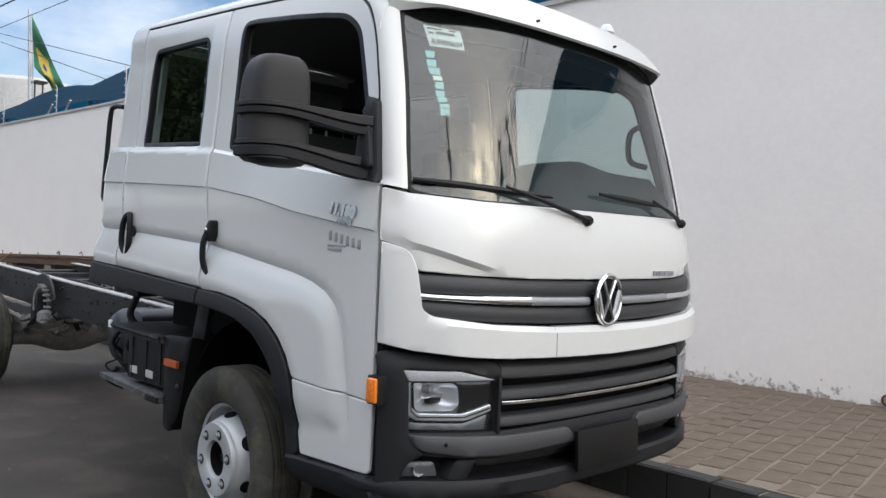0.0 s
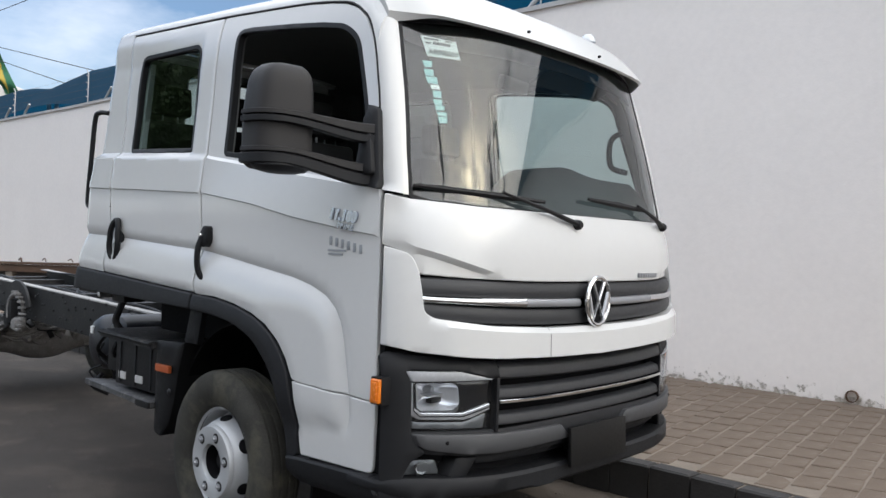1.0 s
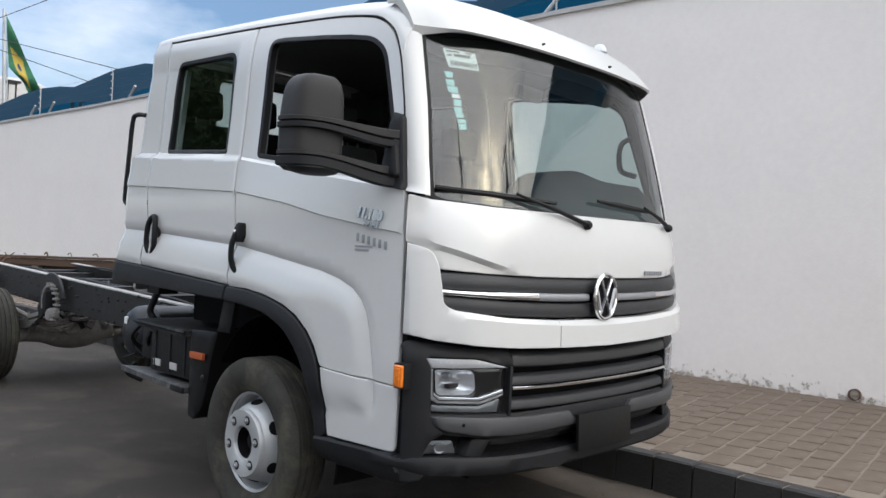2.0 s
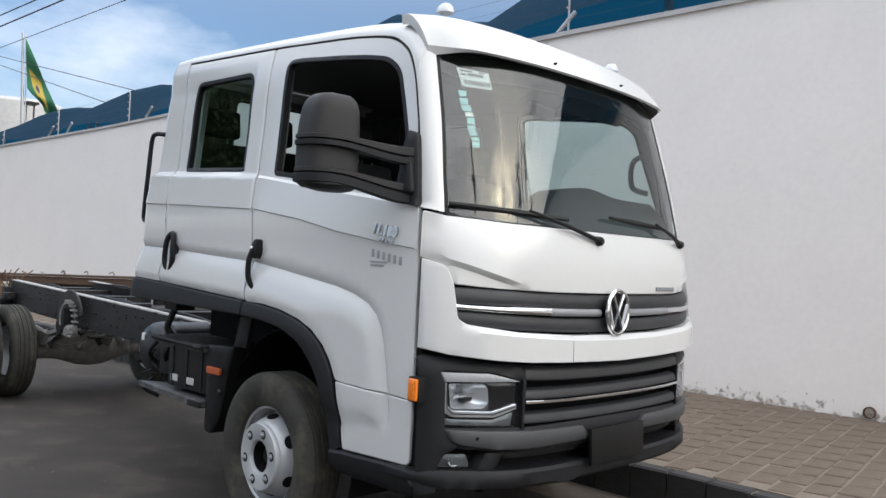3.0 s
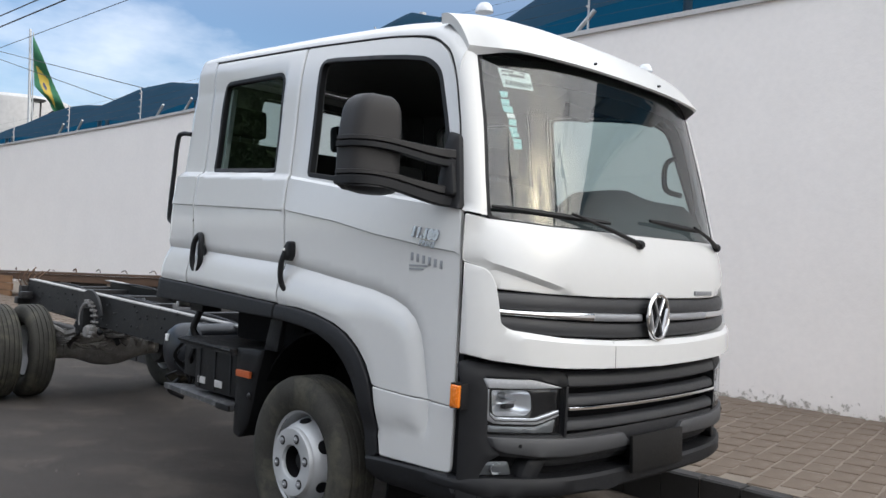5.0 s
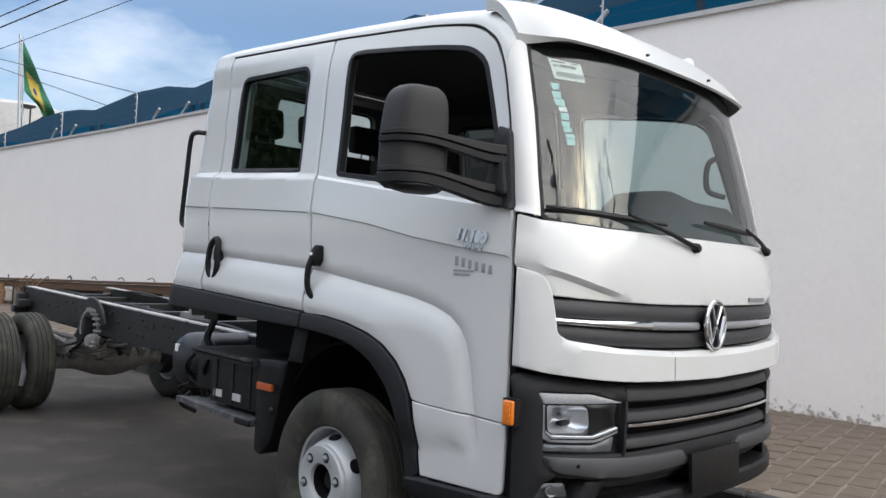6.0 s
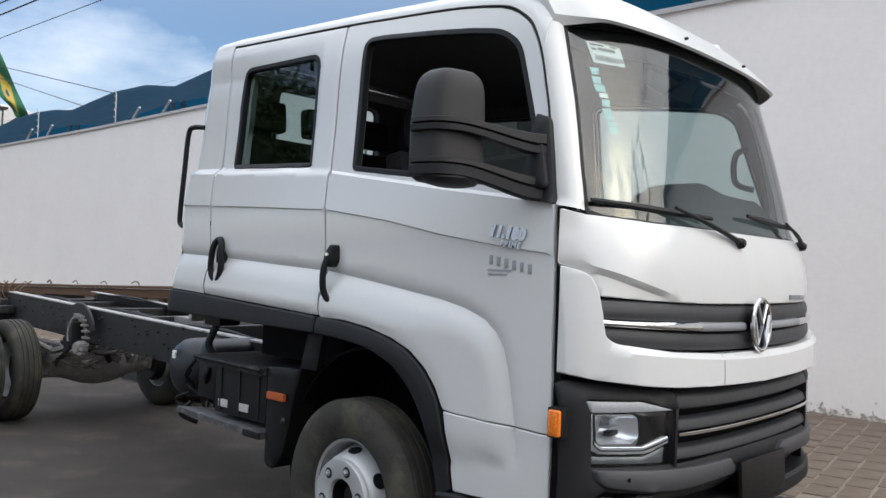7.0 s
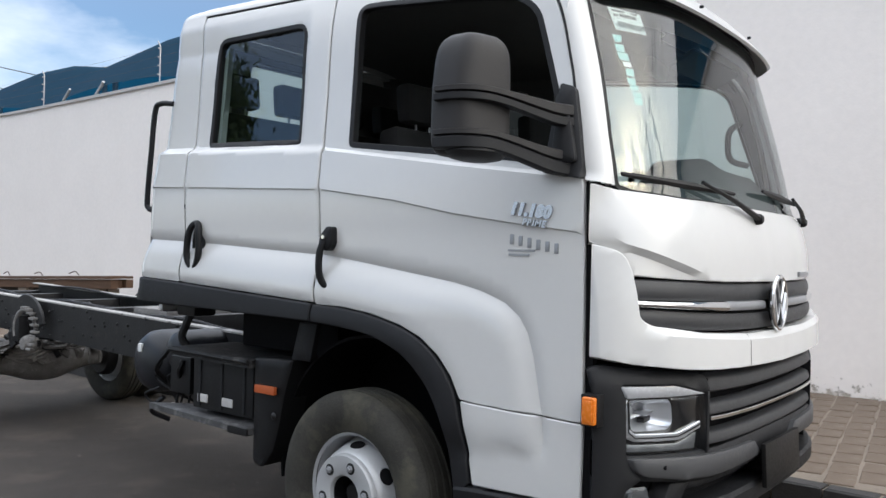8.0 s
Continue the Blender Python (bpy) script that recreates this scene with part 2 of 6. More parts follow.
SAND = mat("gutter_sand", (0.12, 0.096, 0.075), 0.95, vary=0.25, scale=8.0, bump=0.5, bump_scale=90.0)
BLUE = mat("blue_shade_cloth", (0.022, 0.062, 0.104), 0.9, vary=0.15, scale=3.0, spec=0.05)


def let_light_through(material, colour, share):
    """Cloth: part of the light shines through it."""
    n, l = material.node_tree.nodes, material.node_tree.links
    tl, mx = n.new("ShaderNodeBsdfTranslucent"), n.new("ShaderNodeMixShader")
    tl.inputs["Color"].default_value, mx.inputs["Fac"].default_value = (*colour, 1), share
    l.new(n["Principled BSDF"].outputs[0], mx.inputs[1]), l.new(tl.outputs[0], mx.inputs[2])
    l.new(mx.outputs[0], n["Material Output"].inputs["Surface"])


let_light_through(BLUE, (0.006, 0.085, 0.17), 0.4)
STEPM = mat("dusty_step_plate", (0.017, 0.017, 0.018), 0.65, vary=0.35, scale=14.0, bump=0.5, bump_scale=130.0, spots=((0.095, 0.09, 0.085), 0.58, 9.0), spec=0.3)
TREAD = mat("worn_tread", (0.060, 0.060, 0.062), 0.55, vary=0.45, scale=22.0, bump=0.5, bump_scale=150.0, spots=((0.15, 0.147, 0.145), 0.52, 13.0))
GALV = mat("galvanised_steel", (0.45, 0.46, 0.47), 0.45, 0.6, vary=0.08)

# ---------------------------------------------------------------- mesh tools
from mathutils import geometry


def ngon_sign(p):
    return sum(p[i][0] * p[(i + 1) % len(p)][1] - p[(i + 1) % len(p)][0] * p[i][1] for i in range(len(p)))


def rounded(points, r=0.03, n=5):
    """A polygon whose corners are rounded; a point may carry its own radius as third value."""
    out = []
    for i, p in enumerate(points):
        rad = p[2] if len(p) > 2 else r
        a, c, b = Vector(points[i - 1][:2]), Vector(p[:2]), Vector(points[(i + 1) % len(points)][:2])
        u, v = a - c, b - c
        d = min(rad, u.length * 0.45, v.length * 0.45)
        if d < 1e-4 or u.angle(v) > 2.9:
            out.append(tuple(c))
            continue
        s, e = c + u.normalized() * d, c + v.normalized() * d
        for k in range(n + 1):
            t = k / n
            out.append(tuple(s * (1 - t) ** 2 + c * 2 * t * (1 - t) + e * t * t))
    return out


def split_long(loop, step, closed=True):
    out = []
    m = len(loop)
    for i in range(m if closed else m - 1):
        a, b = Vector(loop[i]), Vector(loop[(i + 1) % m])
        k = max(1, math.ceil((b - a).length / step))
        out += [tuple(a.lerp(b, j / k)) for j in range(k)]
    return out if closed else out + [tuple(loop[-1])]


def inset(loop, d):
    """The loop moved to its inside by d."""
    s = 1 if ngon_sign(loop) > 0 else -1
    out = []
    for i in range(len(loop)):
        a, b, c = Vector(loop[i - 1]), Vector(loop[i]), Vector(loop[(i + 1) % len(loop)])
        t = (c - a).normalized()
        out.append(tuple(b + Vector((-t.y, t.x)) * (d * s)))
    return out


def inside(p, loop):
    x, y, hit = p[0], p[1], False
    for i in range(len(loop)):
        (x1, y1), (x2, y2) = loop[i - 1], loop[i]
        if (y1 > y) != (y2 > y) and x < (x2 - x1) * (y - y1) / (y2 - y1) + x1:
            hit = not hit
    return hit


def link(name, bm, material, parent=None, label="", smooth=40.0):
    me = bpy.data.meshes.new(name)
    bm.to_mesh(me)
    bm.free()
    if smooth:
        me.shade_smooth()
        me.set_sharp_from_angle(angle=radians(smooth))
    me.materials.append(material)
    ob = new(name, me)
    ob.parent = parent
    return tagged(ob, label) if label else ob


def part(name, bm, material, parent, label="", smooth=40.0):
    return link(name, bm, material, parent, label, smooth)


def thing(name, label, category, group="", kind="", at=(0, 0, 0)):
    ob = new(name)
    ob.location = at
    return tagged(ob, label, category, group, kind)


def sheet(outline, surf, holes=(), creases=(), step=0.06, rim=0.03, inward=(0, 1, 0), edge=0.004, dip=0.003):
    """A bmesh of a curved panel: the flat outline (with holes) filled with a fine net, laid onto surf(u, v); its edges are rolled and turned in by rim."""
    loops = [split_long(l, step) for l in (outline, *holes)]
    verts, edges, dips = [], [], set()
    for k, l in enumerate(loops):
        lines = [l]
        if edge:
            lines.append(inset(l, edge if k == 0 else -edge))
        for j, q in enumerate(lines):
            base = len(verts)
            verts += q
            edges += [(base + i, base + (i + 1) % len(q)) for i in range(len(q))]
    for c in creases:
        q = split_long(c, step, False)
        base = len(verts)
        verts += q
        edges += [(base + i, base + i + 1) for i in range(len(q) - 1)]
    us, vs = [p[0] for p in loops[0]], [p[1] for p in loops[0]]
    taken = np.array(verts)
    nu, nv = int((max(us) - min(us)) / step), int((max(vs) - min(vs)) / step)
    for i in range(1, nu + 1):
        for j in range(1, nv + 1):
            p = (min(us) + i * step + (0.5 * step if j % 2 else 0), min(vs) + j * step)
            if inside(p, loops[0]) and not any(inside(p, h) for h in loops[1:]) and np.min(np.sum((taken - p) ** 2, 1)) > (0.6 * step) ** 2:
                verts.append(p)
    v2, e2, f2, *_ = geometry.delaunay_2d_cdt([Vector(p) for p in verts], edges, [], 0, 1e-5)
    bm = bmesh.new()
    bv = [bm.verts.new(surf(p.x, p.y)) for p in v2]
    for f in f2:
        c = sum((v2[i] for i in f), Vector((0, 0))) / len(f)
        if inside(c, loops[0]) and not any(inside(c, h) for h in loops[1:]):
            bm.faces.new([bv[i] for i in f])
    bmesh.ops.delete(bm, geom=[v for v in bm.verts if not v.link_faces], context="VERTS")
    bmesh.ops.remove_doubles(bm, verts=bm.verts, dist=0.0018)
    bmesh.ops.recalc_face_normals(bm, faces=bm.faces)
    bm.normal_update()
    w = Vector(inward)
    if sum((f.normal.dot(w) for f in bm.faces)) > 0:
        bmesh.ops.reverse_faces(bm, faces=bm.faces)
    bm.normal_update()
    rimmed = [e for e in bm.edges if e.is_boundary]
    if edge:
        for v in {v for e in rimmed for v in e.verts}:
            v.co += w * dip
    if rim:
        made = bmesh.ops.extrude_edge_only(bm, edges=rimmed)["geom"]
        bmesh.ops.translate(bm, verts=[g for g in made if isinstance(g, bmesh.types.BMVert)], vec=w * rim)
    return bm


def block(bm, lo, hi, bevel=0.0, segs=2):
    """A box between two corners added to bm, its edges rounded."""
    made = bmesh.ops.create_cube(bm, size=1.0)["verts"]
    lo, hi = Vector(lo), Vector(hi)
    for v in made:
        v.co = Vector([lo[i] + (v.co[i] + 0.5) * (hi[i] - lo[i]) for i in range(3)])
    if bevel:
        es = list({e for v in made for e in v.link_edges})
        bmesh.ops.bevel(bm, geom=es, offset=bevel, segments=segs, affect="EDGES", profile=0.7)
    return bm


def box(lo, hi, bevel=0.0, segs=2):
    return block(bmesh.new(), lo, hi, bevel, segs)


def tube(path, r, n=10, closed=False, flat=1.0):
    """A bmesh of a round bar along a path of points; r may be a list."""
    bm = bmesh.new()
    pts = [Vector(p) for p in path]
    rings = []
    s = None
    for i, p in enumerate(pts):
        a = pts[i - 1] if i or closed else pts[0]
        b = pts[(i + 1) % len(pts)] if i < len(pts) - 1 or closed else pts[-1]
        d = (b - a).normalized()
        if s is None:
            s = d.cross(Vector((0, 0, 1)) if abs(d.z) < 0.9 else Vector((1, 0, 0)))
        s = (s - d * s.dot(d)).normalized()
        u = s.cross(d)
        rad = r[i] if isinstance(r, (list, tuple)) else r
        rings.append([bm.verts.new(p + (s * math.cos(2 * math.pi * k / n) + u * (flat * math.sin(2 * math.pi * k / n))) * rad) for k in range(n)])
    for i in range(len(rings) - (0 if closed else 1)):
        a, b = rings[i], rings[(i + 1) % len(rings)]
        for k in range(n):
            bm.faces.new((a[k], a[(k + 1) % n], b[(k + 1) % n], b[k]))
    if not closed:
        bm.faces.new(rings[0][::-1]), bm.faces.new(rings[-1])
    bmesh.ops.recalc_face_normals(bm, faces=bm.faces)
    return bm


def bar(path, half_out, half_up):
    """A flat bar with slightly broken edges along a path."""
    pts = [Vector(p) for p in path]
    sec = []
    c = 0.3 * min(half_out, half_up)
    for sx, sz in ((1, 1), (-1, 1), (-1, -1), (1, -1)):
        a, b = (sx * half_out, sz * (half_up - c)), (sx * (half_out - c), sz * half_up)
        sec += [a, b] if sx * sz > 0 else [b, a]
    rows = []
    for i, p in enumerate(pts):
        d = (pts[min(i + 1, len(pts) - 1)] - pts[max(i - 1, 0)]).normalized()
        s_ = d.cross(Vector((0, 0, 1))).normalized()
        u = s_.cross(d)
        rows.append([p + s_ * o + u * h for o, h in sec])
    bm = strip(rows, True)
    vs = list(bm.verts)
    bm.faces.new(vs[:8]), bm.faces.new(vs[-8:])
    bmesh.ops.recalc_face_normals(bm, faces=bm.faces)
    return bm


def smooth_path(pts, n=6):
    """Catmull-Rom through the points."""
    p = [Vector(q) for q in pts]
    p = [2 * p[0] - p[1], *p, 2 * p[-1] - p[-2]]
    out = []
    for i in range(1, len(p) - 2):
        for k in range(n):
            t = k / n
            out.append(0.5 * (2 * p[i] + (p[i + 1] - p[i - 1]) * t + (2 * p[i - 1] - 5 * p[i] + 4 * p[i + 1] - p[i + 2]) * t * t + (3 * p[i] - p[i - 1] - 3 * p[i + 1] + p[i + 2]) * t ** 3))
    return out + [p[-2]]


def lathe(profile, n=48, axis="y", closed=False):
    """A bmesh turned from (radius, along) pairs round the axis."""
    bm = bmesh.new()
    rings = []
    for r, h in profile:
        ring = []
        for k in range(n):
            a = 2 * math.pi * k / n
            c, s = r * math.cos(a), r * math.sin(a)
            ring.append(bm.verts.new({"y": (c, h, s), "x": (h, c, s), "z": (c, s, h)}[axis]))
        rings.append(ring)
    for i in range(len(rings) - (0 if closed else 1)):
        a, b = rings[i], rings[(i + 1) % len(rings)]
        for k in range(n):
            bm.faces.new((a[k], a[(k + 1) % n], b[(k + 1) % n], b[k]))
    bmesh.ops.remove_doubles(bm, verts=bm.verts, dist=1e-6)
    bmesh.ops.recalc_face_normals(bm, faces=bm.faces)
    return bm


def strip(rows, closed=False):
    """A bmesh through rows of points."""
    bm = bmesh.new()
    vs = [[bm.verts.new(p) for p in row] for row in rows]
    for a, b in zip(vs, vs[1:]):
        for k in range(len(a) - (0 if closed else 1)):
            bm.faces.new((a[k], a[(k + 1) % len(a)], b[(k + 1) % len(a)], b[k]))
    bmesh.ops.recalc_face_normals(bm, faces=bm.faces)
    bm.normal_update()
    return bm


def thick(bm, d):
    """Give a sheet thickness d against its normals."""
    bmesh.ops.solidify(bm, geom=bm.faces[:], thickness=d)
    return bm


def moved(bm, m):
    bmesh.ops.transform(bm, matrix=m, verts=bm.verts)
    return bm


def mirrored(bm):
    """Flip to the other side of the truck."""
    for v in bm.verts:
        v.co.y = -v.co.y
    bmesh.ops.reverse_faces(bm, faces=bm.faces)
    return bm


def lettering(name, text, size, m, material, parent, depth=0.002, shear=0.0, spacing=1.0, label="", bold=0.0):
    """Raised letters in the built-in font, centred at the pose m."""
    cu = bpy.data.curves.new(name, "FONT")
    cu.body, cu.size, cu.extrude, cu.align_x, cu.align_y, cu.shear, cu.space_character, cu.offset = text, size, depth, "CENTER", "CENTER", shear, spacing, bold
    tmp = bpy.data.objects.new(name, cu)
    me = bpy.data.meshes.new_from_object(tmp)
    bpy.data.objects.remove(tmp), bpy.data.curves.remove(cu)
    me.transform(m)
    me.materials.clear()
    me.materials.append(material)
    ob = new(name, me)
    ob.parent = parent
    return tagged(ob, label) if label else ob


def smoothstep(t):
    t = min(max(t, 0.0), 1.0)
    return t * t * (3 - 2 * t)


def curve(table, x):
    """Smooth interpolation in a table of (x, value) pairs."""
    if x <= table[0][0]:
        return table[0][1]
    if x >= table[-1][0]:
        return table[-1][1]
    i = next(k for k in range(len(table) - 1) if x <= table[k + 1][0])
    (x0, y0), (x1, y1) = table[i], table[i + 1]
    d = (y1 - y0) / (x1 - x0)
    m0 = d if i == 0 else 0.5 * (d + (y0 - table[i - 1][1]) / (x0 - table[i - 1][0]))
    m1 = d if i == len(table) - 2 else 0.5 * (d + (table[i + 2][1] - y1) / (table[i + 2][0] - x1))
    t, h = (x - x0) / (x1 - x0), x1 - x0
    return y0 * (2 * t ** 3 - 3 * t * t + 1) + m0 * h * (t ** 3 - 2 * t * t + t) + y1 * (3 * t * t - 2 * t ** 3) + m1 * h * (t ** 3 - t * t)


def to_line(p, line):
    """Distance from p to an open polyline."""
    best = 9.0
    for (x1, y1), (x2, y2) in zip(line, line[1:]):
        dx, dy = x2 - x1, y2 - y1
        t = min(max(((p[0] - x1) * dx + (p[1] - y1) * dy) / (dx * dx + dy * dy), 0), 1)
        best = min(best, math.hypot(p[0] - x1 - t * dx, p[1] - y1 - t * dy))
    return best


def peel(material):
    """Paint that flakes off along the foot of the wall."""
    n, l = material.node_tree.nodes, material.node_tree.links
    p = n["Principled BSDF"]
    t, sep_ = n.new("ShaderNodeTexCoord"), n.new("ShaderNodeSeparateXYZ")
    l.new(t.outputs["Object"], sep_.inputs[0])
    foot = n.new("ShaderNodeMapRange")
    foot.inputs["From Min"].default_value, foot.inputs["From Max"].default_value = 0.22, 0.50
    foot.inputs["To Min"].default_value, foot.inputs["To Max"].default_value = 0.13, -0.14
    l.new(sep_.outputs["Z"], foot.inputs["Value"])
    noise_ = n.new("ShaderNodeTexNoise")
    noise_.inputs["Scale"].default_value, noise_.inputs["Detail"].default_value, noise_.inputs["Roughness"].default_value = 14.0, 8.0, 0.75
    l.new(t.outputs["Object"], noise_.inputs["Vector"])
    add = n.new("ShaderNodeMath")
    l.new(noise_.outputs["Fac"], add.inputs[0]), l.new(foot.outputs["Result"], add.inputs[1])
    cut = n.new("ShaderNodeMapRange")
    cut.inputs["From Min"].default_value, cut.inputs["From Max"].default_value = 0.60, 0.66
    l.new(add.outputs[0], cut.inputs["Value"])
    mix = n.new("ShaderNodeMix")
    mix.data_type = "RGBA"
    mix.inputs["B"].default_value = (0.50, 0.45, 0.39, 1)
    old = p.inputs["Base Color"].links[0].from_socket
    l.new(cut.outputs["Result"], mix.inputs["Factor"]), l.new(old, mix.inputs["A"]), l.new(mix.outputs["Result"], p.inputs["Base Color"])
    b = n.new("ShaderNodeBump")
    b.inputs["Strength"].default_value, b.inputs["Distance"].default_value = 0.8, -0.012
    l.new(cut.outputs["Result"], b.inputs["Height"])
    l.new(p.inputs["Normal"].links[0].from_socket, b.inputs["Normal"]), l.new(b.outputs["Normal"], p.inputs["Normal"])


peel(WALLM)

# ---------------------------------------------------------------- the street
KERB_Y, KERB_Z, WALL_Y, WALL_BASE = 1.17, 0.17, 4.15, 0.225
ROAD_Z = -0.06


def pave_z(y):
    return KERB_Z + (WALL_BASE - KERB_Z) * (y - KERB_Y) / (WALL_Y - KERB_Y)


def wall_top(x):
    return 4.0 + 0.0115 * min(0.0, x + 2.0) if x > -14 else 3.862


bm = bmesh.new()
bmesh.ops.create_grid(bm, x_segments=24, y_segments=24, size=600.0)
bmesh.ops.translate(bm, verts=bm.verts, vec=(0, 0, ROAD_Z))
tagged(link("road", bm, ASPHALT), "worn dark grey asphalt street with dusty patches", "road", kind="structure")
rows = [[(x, 0.80 + 0.05 * noise.noise((x * 1.7, 0.3, 0)), ROAD_Z + 0.003), (x, 1.0, ROAD_Z + 0.012 + 0.004 * noise.noise((x * 3, 1, 0))), (x, KERB_Y + 0.01, ROAD_Z + 0.02)] for x in np.arange(-3.2, 9, 0.12)]
tagged(link("gutter_sand", strip(rows), SAND), "pale sand and dust lying along the gutter", "sand", kind="stuff")

bm = bmesh.new()
rows = [[(x, y, pave_z(y) - 0.005 - (0.16 if i == 0 else 0)) for i, y in enumerate((KERB_Y + 0.13, KERB_Y + 0.131, WALL_Y + 0.1))] for x in (-40, 14)]
pavement = tagged(link("pavement", strip(rows), MORTAR), "pavement of worn grey stone setts with sandy joints", "pavement", kind="structure")

wall_rows = []
for x in np.arange(-60, 14.01, 1.0):
    zt = wall_top(x)
    wall_rows.append([(x, WALL_Y, 0.0), (x, WALL_Y, zt), (x, WALL_Y + 0.2, zt), (x, WALL_Y + 0.2, 0.0)])
bm = strip(wall_rows)
wall = tagged(link("wall_north", bm, WALLM, smooth=30), "tall white rendered boundary wall, peeling along its foot", "wall", kind="structure")
cop = [[(x, WALL_Y - 0.035, wall_top(x)), (x, WALL_Y - 0.035, wall_top(x) + 0.05), (x, WALL_Y + 0.235, wall_top(x) + 0.05), (x, WALL_Y + 0.235, wall_top(x))] for x in np.arange(-60, 14.01, 1.0)]
part("coping", strip(cop, True), COPING, wall, "grey concrete coping")

# electric fence posts on the wall
def fence_post(x):
    t = thing("fence_post", "thin galvanised electric fence post on the wall top", "fence post", "posts along the wall", at=(x, WALL_Y + 0.1, wall_top(x) + 0.05))
    part("pole", tube([(0, 0, 0), (-0.005, 0, 0.62), (-0.04, -0.02, 0.70)], 0.012, 6), GALV, t)
    for z in (0.16, 0.30, 0.44, 0.58):
        part("insulator", moved(lathe([(0.0, -0.022), (0.012, -0.022), (0.012, 0.022), (0.0, 0.022)], 8), Matrix.Translation((0.0, -0.02, z))), COPING, t)
    return t


POSTS = [-21.0, -17.2, -13.4, -9.6, -5.9, -2.2, 1.6]
for x in POSTS:
    fence_post(x)
for z in (0.16, 0.30, 0.44, 0.58):
    w = thing("fence_wire", "thin steel wire of the electric fence", "wire", "fence wires", at=(0, 0, 0))
    part("strand", tube([(x, WALL_Y + 0.06, wall_top(x) + 0.05 + z) for x in (-40, *POSTS, 10)], 0.0015, 4), IRON, w)

# plain unseen wall added across the street, behind the camera, to dim sky light
tagged(link("sky_block_wall", box((-3, -13.2, -0.1), (32, -13.0, 9.5), 0.01), COPING, smooth=30), "plain grey unseen wall added across the street to dim sky light", "wall", kind="structure")

# ---------------------------------------------------------------- the truck
# x ahead of the front axle, y to its left, z above the road
truck = thing("truck", "white crew-cab truck with bare black chassis parked at the kerb", "truck")

# --- shape of the cab's side: half width at (x, z)
ARC = [(-1.75, 1.395), (-1.41, 1.383), (-1.11, 1.375), (-0.646, 1.351), (-0.157, 1.328), (0.075, 1.299), (0.287, 1.271), (0.50, 1.243), (0.629, 1.216), (0.728, 1.180), (0.789, 1.135), (0.826, 1.081), (0.851, 1.005), (0.870, 0.91), (0.884, 0.835), (0.893, 0.77), (0.898, 0.72), (0.893, 0.672)]
LINE2 = [(-1.75, 1.66), (-0.9, 1.63), (-0.2, 1.602), (0.2, 1.550), (0.5, 1.494), (0.8, 1.453), (1.07, 1.422)]
BELT = [(-1.75, 1.835), (-0.72, 1.80), (-0.2, 1.772), (0.25, 1.71), (0.5, 1.675), (1.06, 1.604)]
BULGE = ARC + [(0.66, 0.66), (0.4, 0.5), (-1.75, 0.5)]
RIMLINE = [(-1.75, 1.192), (-1.18, 1.176), (-0.7, 1.151), (-0.205, 1.128), (-0.037, 1.122), (0.12, 1.104), (0.269, 1.071), (0.375, 1.031), (0.459, 0.969), (0.515, 0.901), (0.556, 0.821), (0.578, 0.70), (0.60, 0.52)]
SHELF = [(-1.75, 2.492), (-1.25, 2.474), (-0.40, 2.430)]     # crease over the rear window
HALF = [(0.3, 1.035), (0.6, 1.05), (1.0, 1.055), (1.4, 1.052), (1.6, 1.055), (1.75, 1.045), (2.0, 1.018), (2.35, 0.982), (2.55, 0.93)]


RWIN = rounded([(-1.088, 1.852, 0.02), (-1.098, 2.380, 0.07), (-0.432, 2.362, 0.06), (-0.396, 1.822, 0.02)], 0.03, 5)


def line_z(line, x):
    return float(np.interp(x, [p[0] for p in line], [p[1] for p in line]))


def bulge_width(x):
    return 0.17 - 0.08 * smoothstep((x - 0.1) / 0.6)


def cab_back(z):
    """x of the cab's back wall at height z."""
    return -1.530 - 0.020 * (2.49 - max(z, 1.80)) - 0.085 * (1.80 - min(z, 1.80))


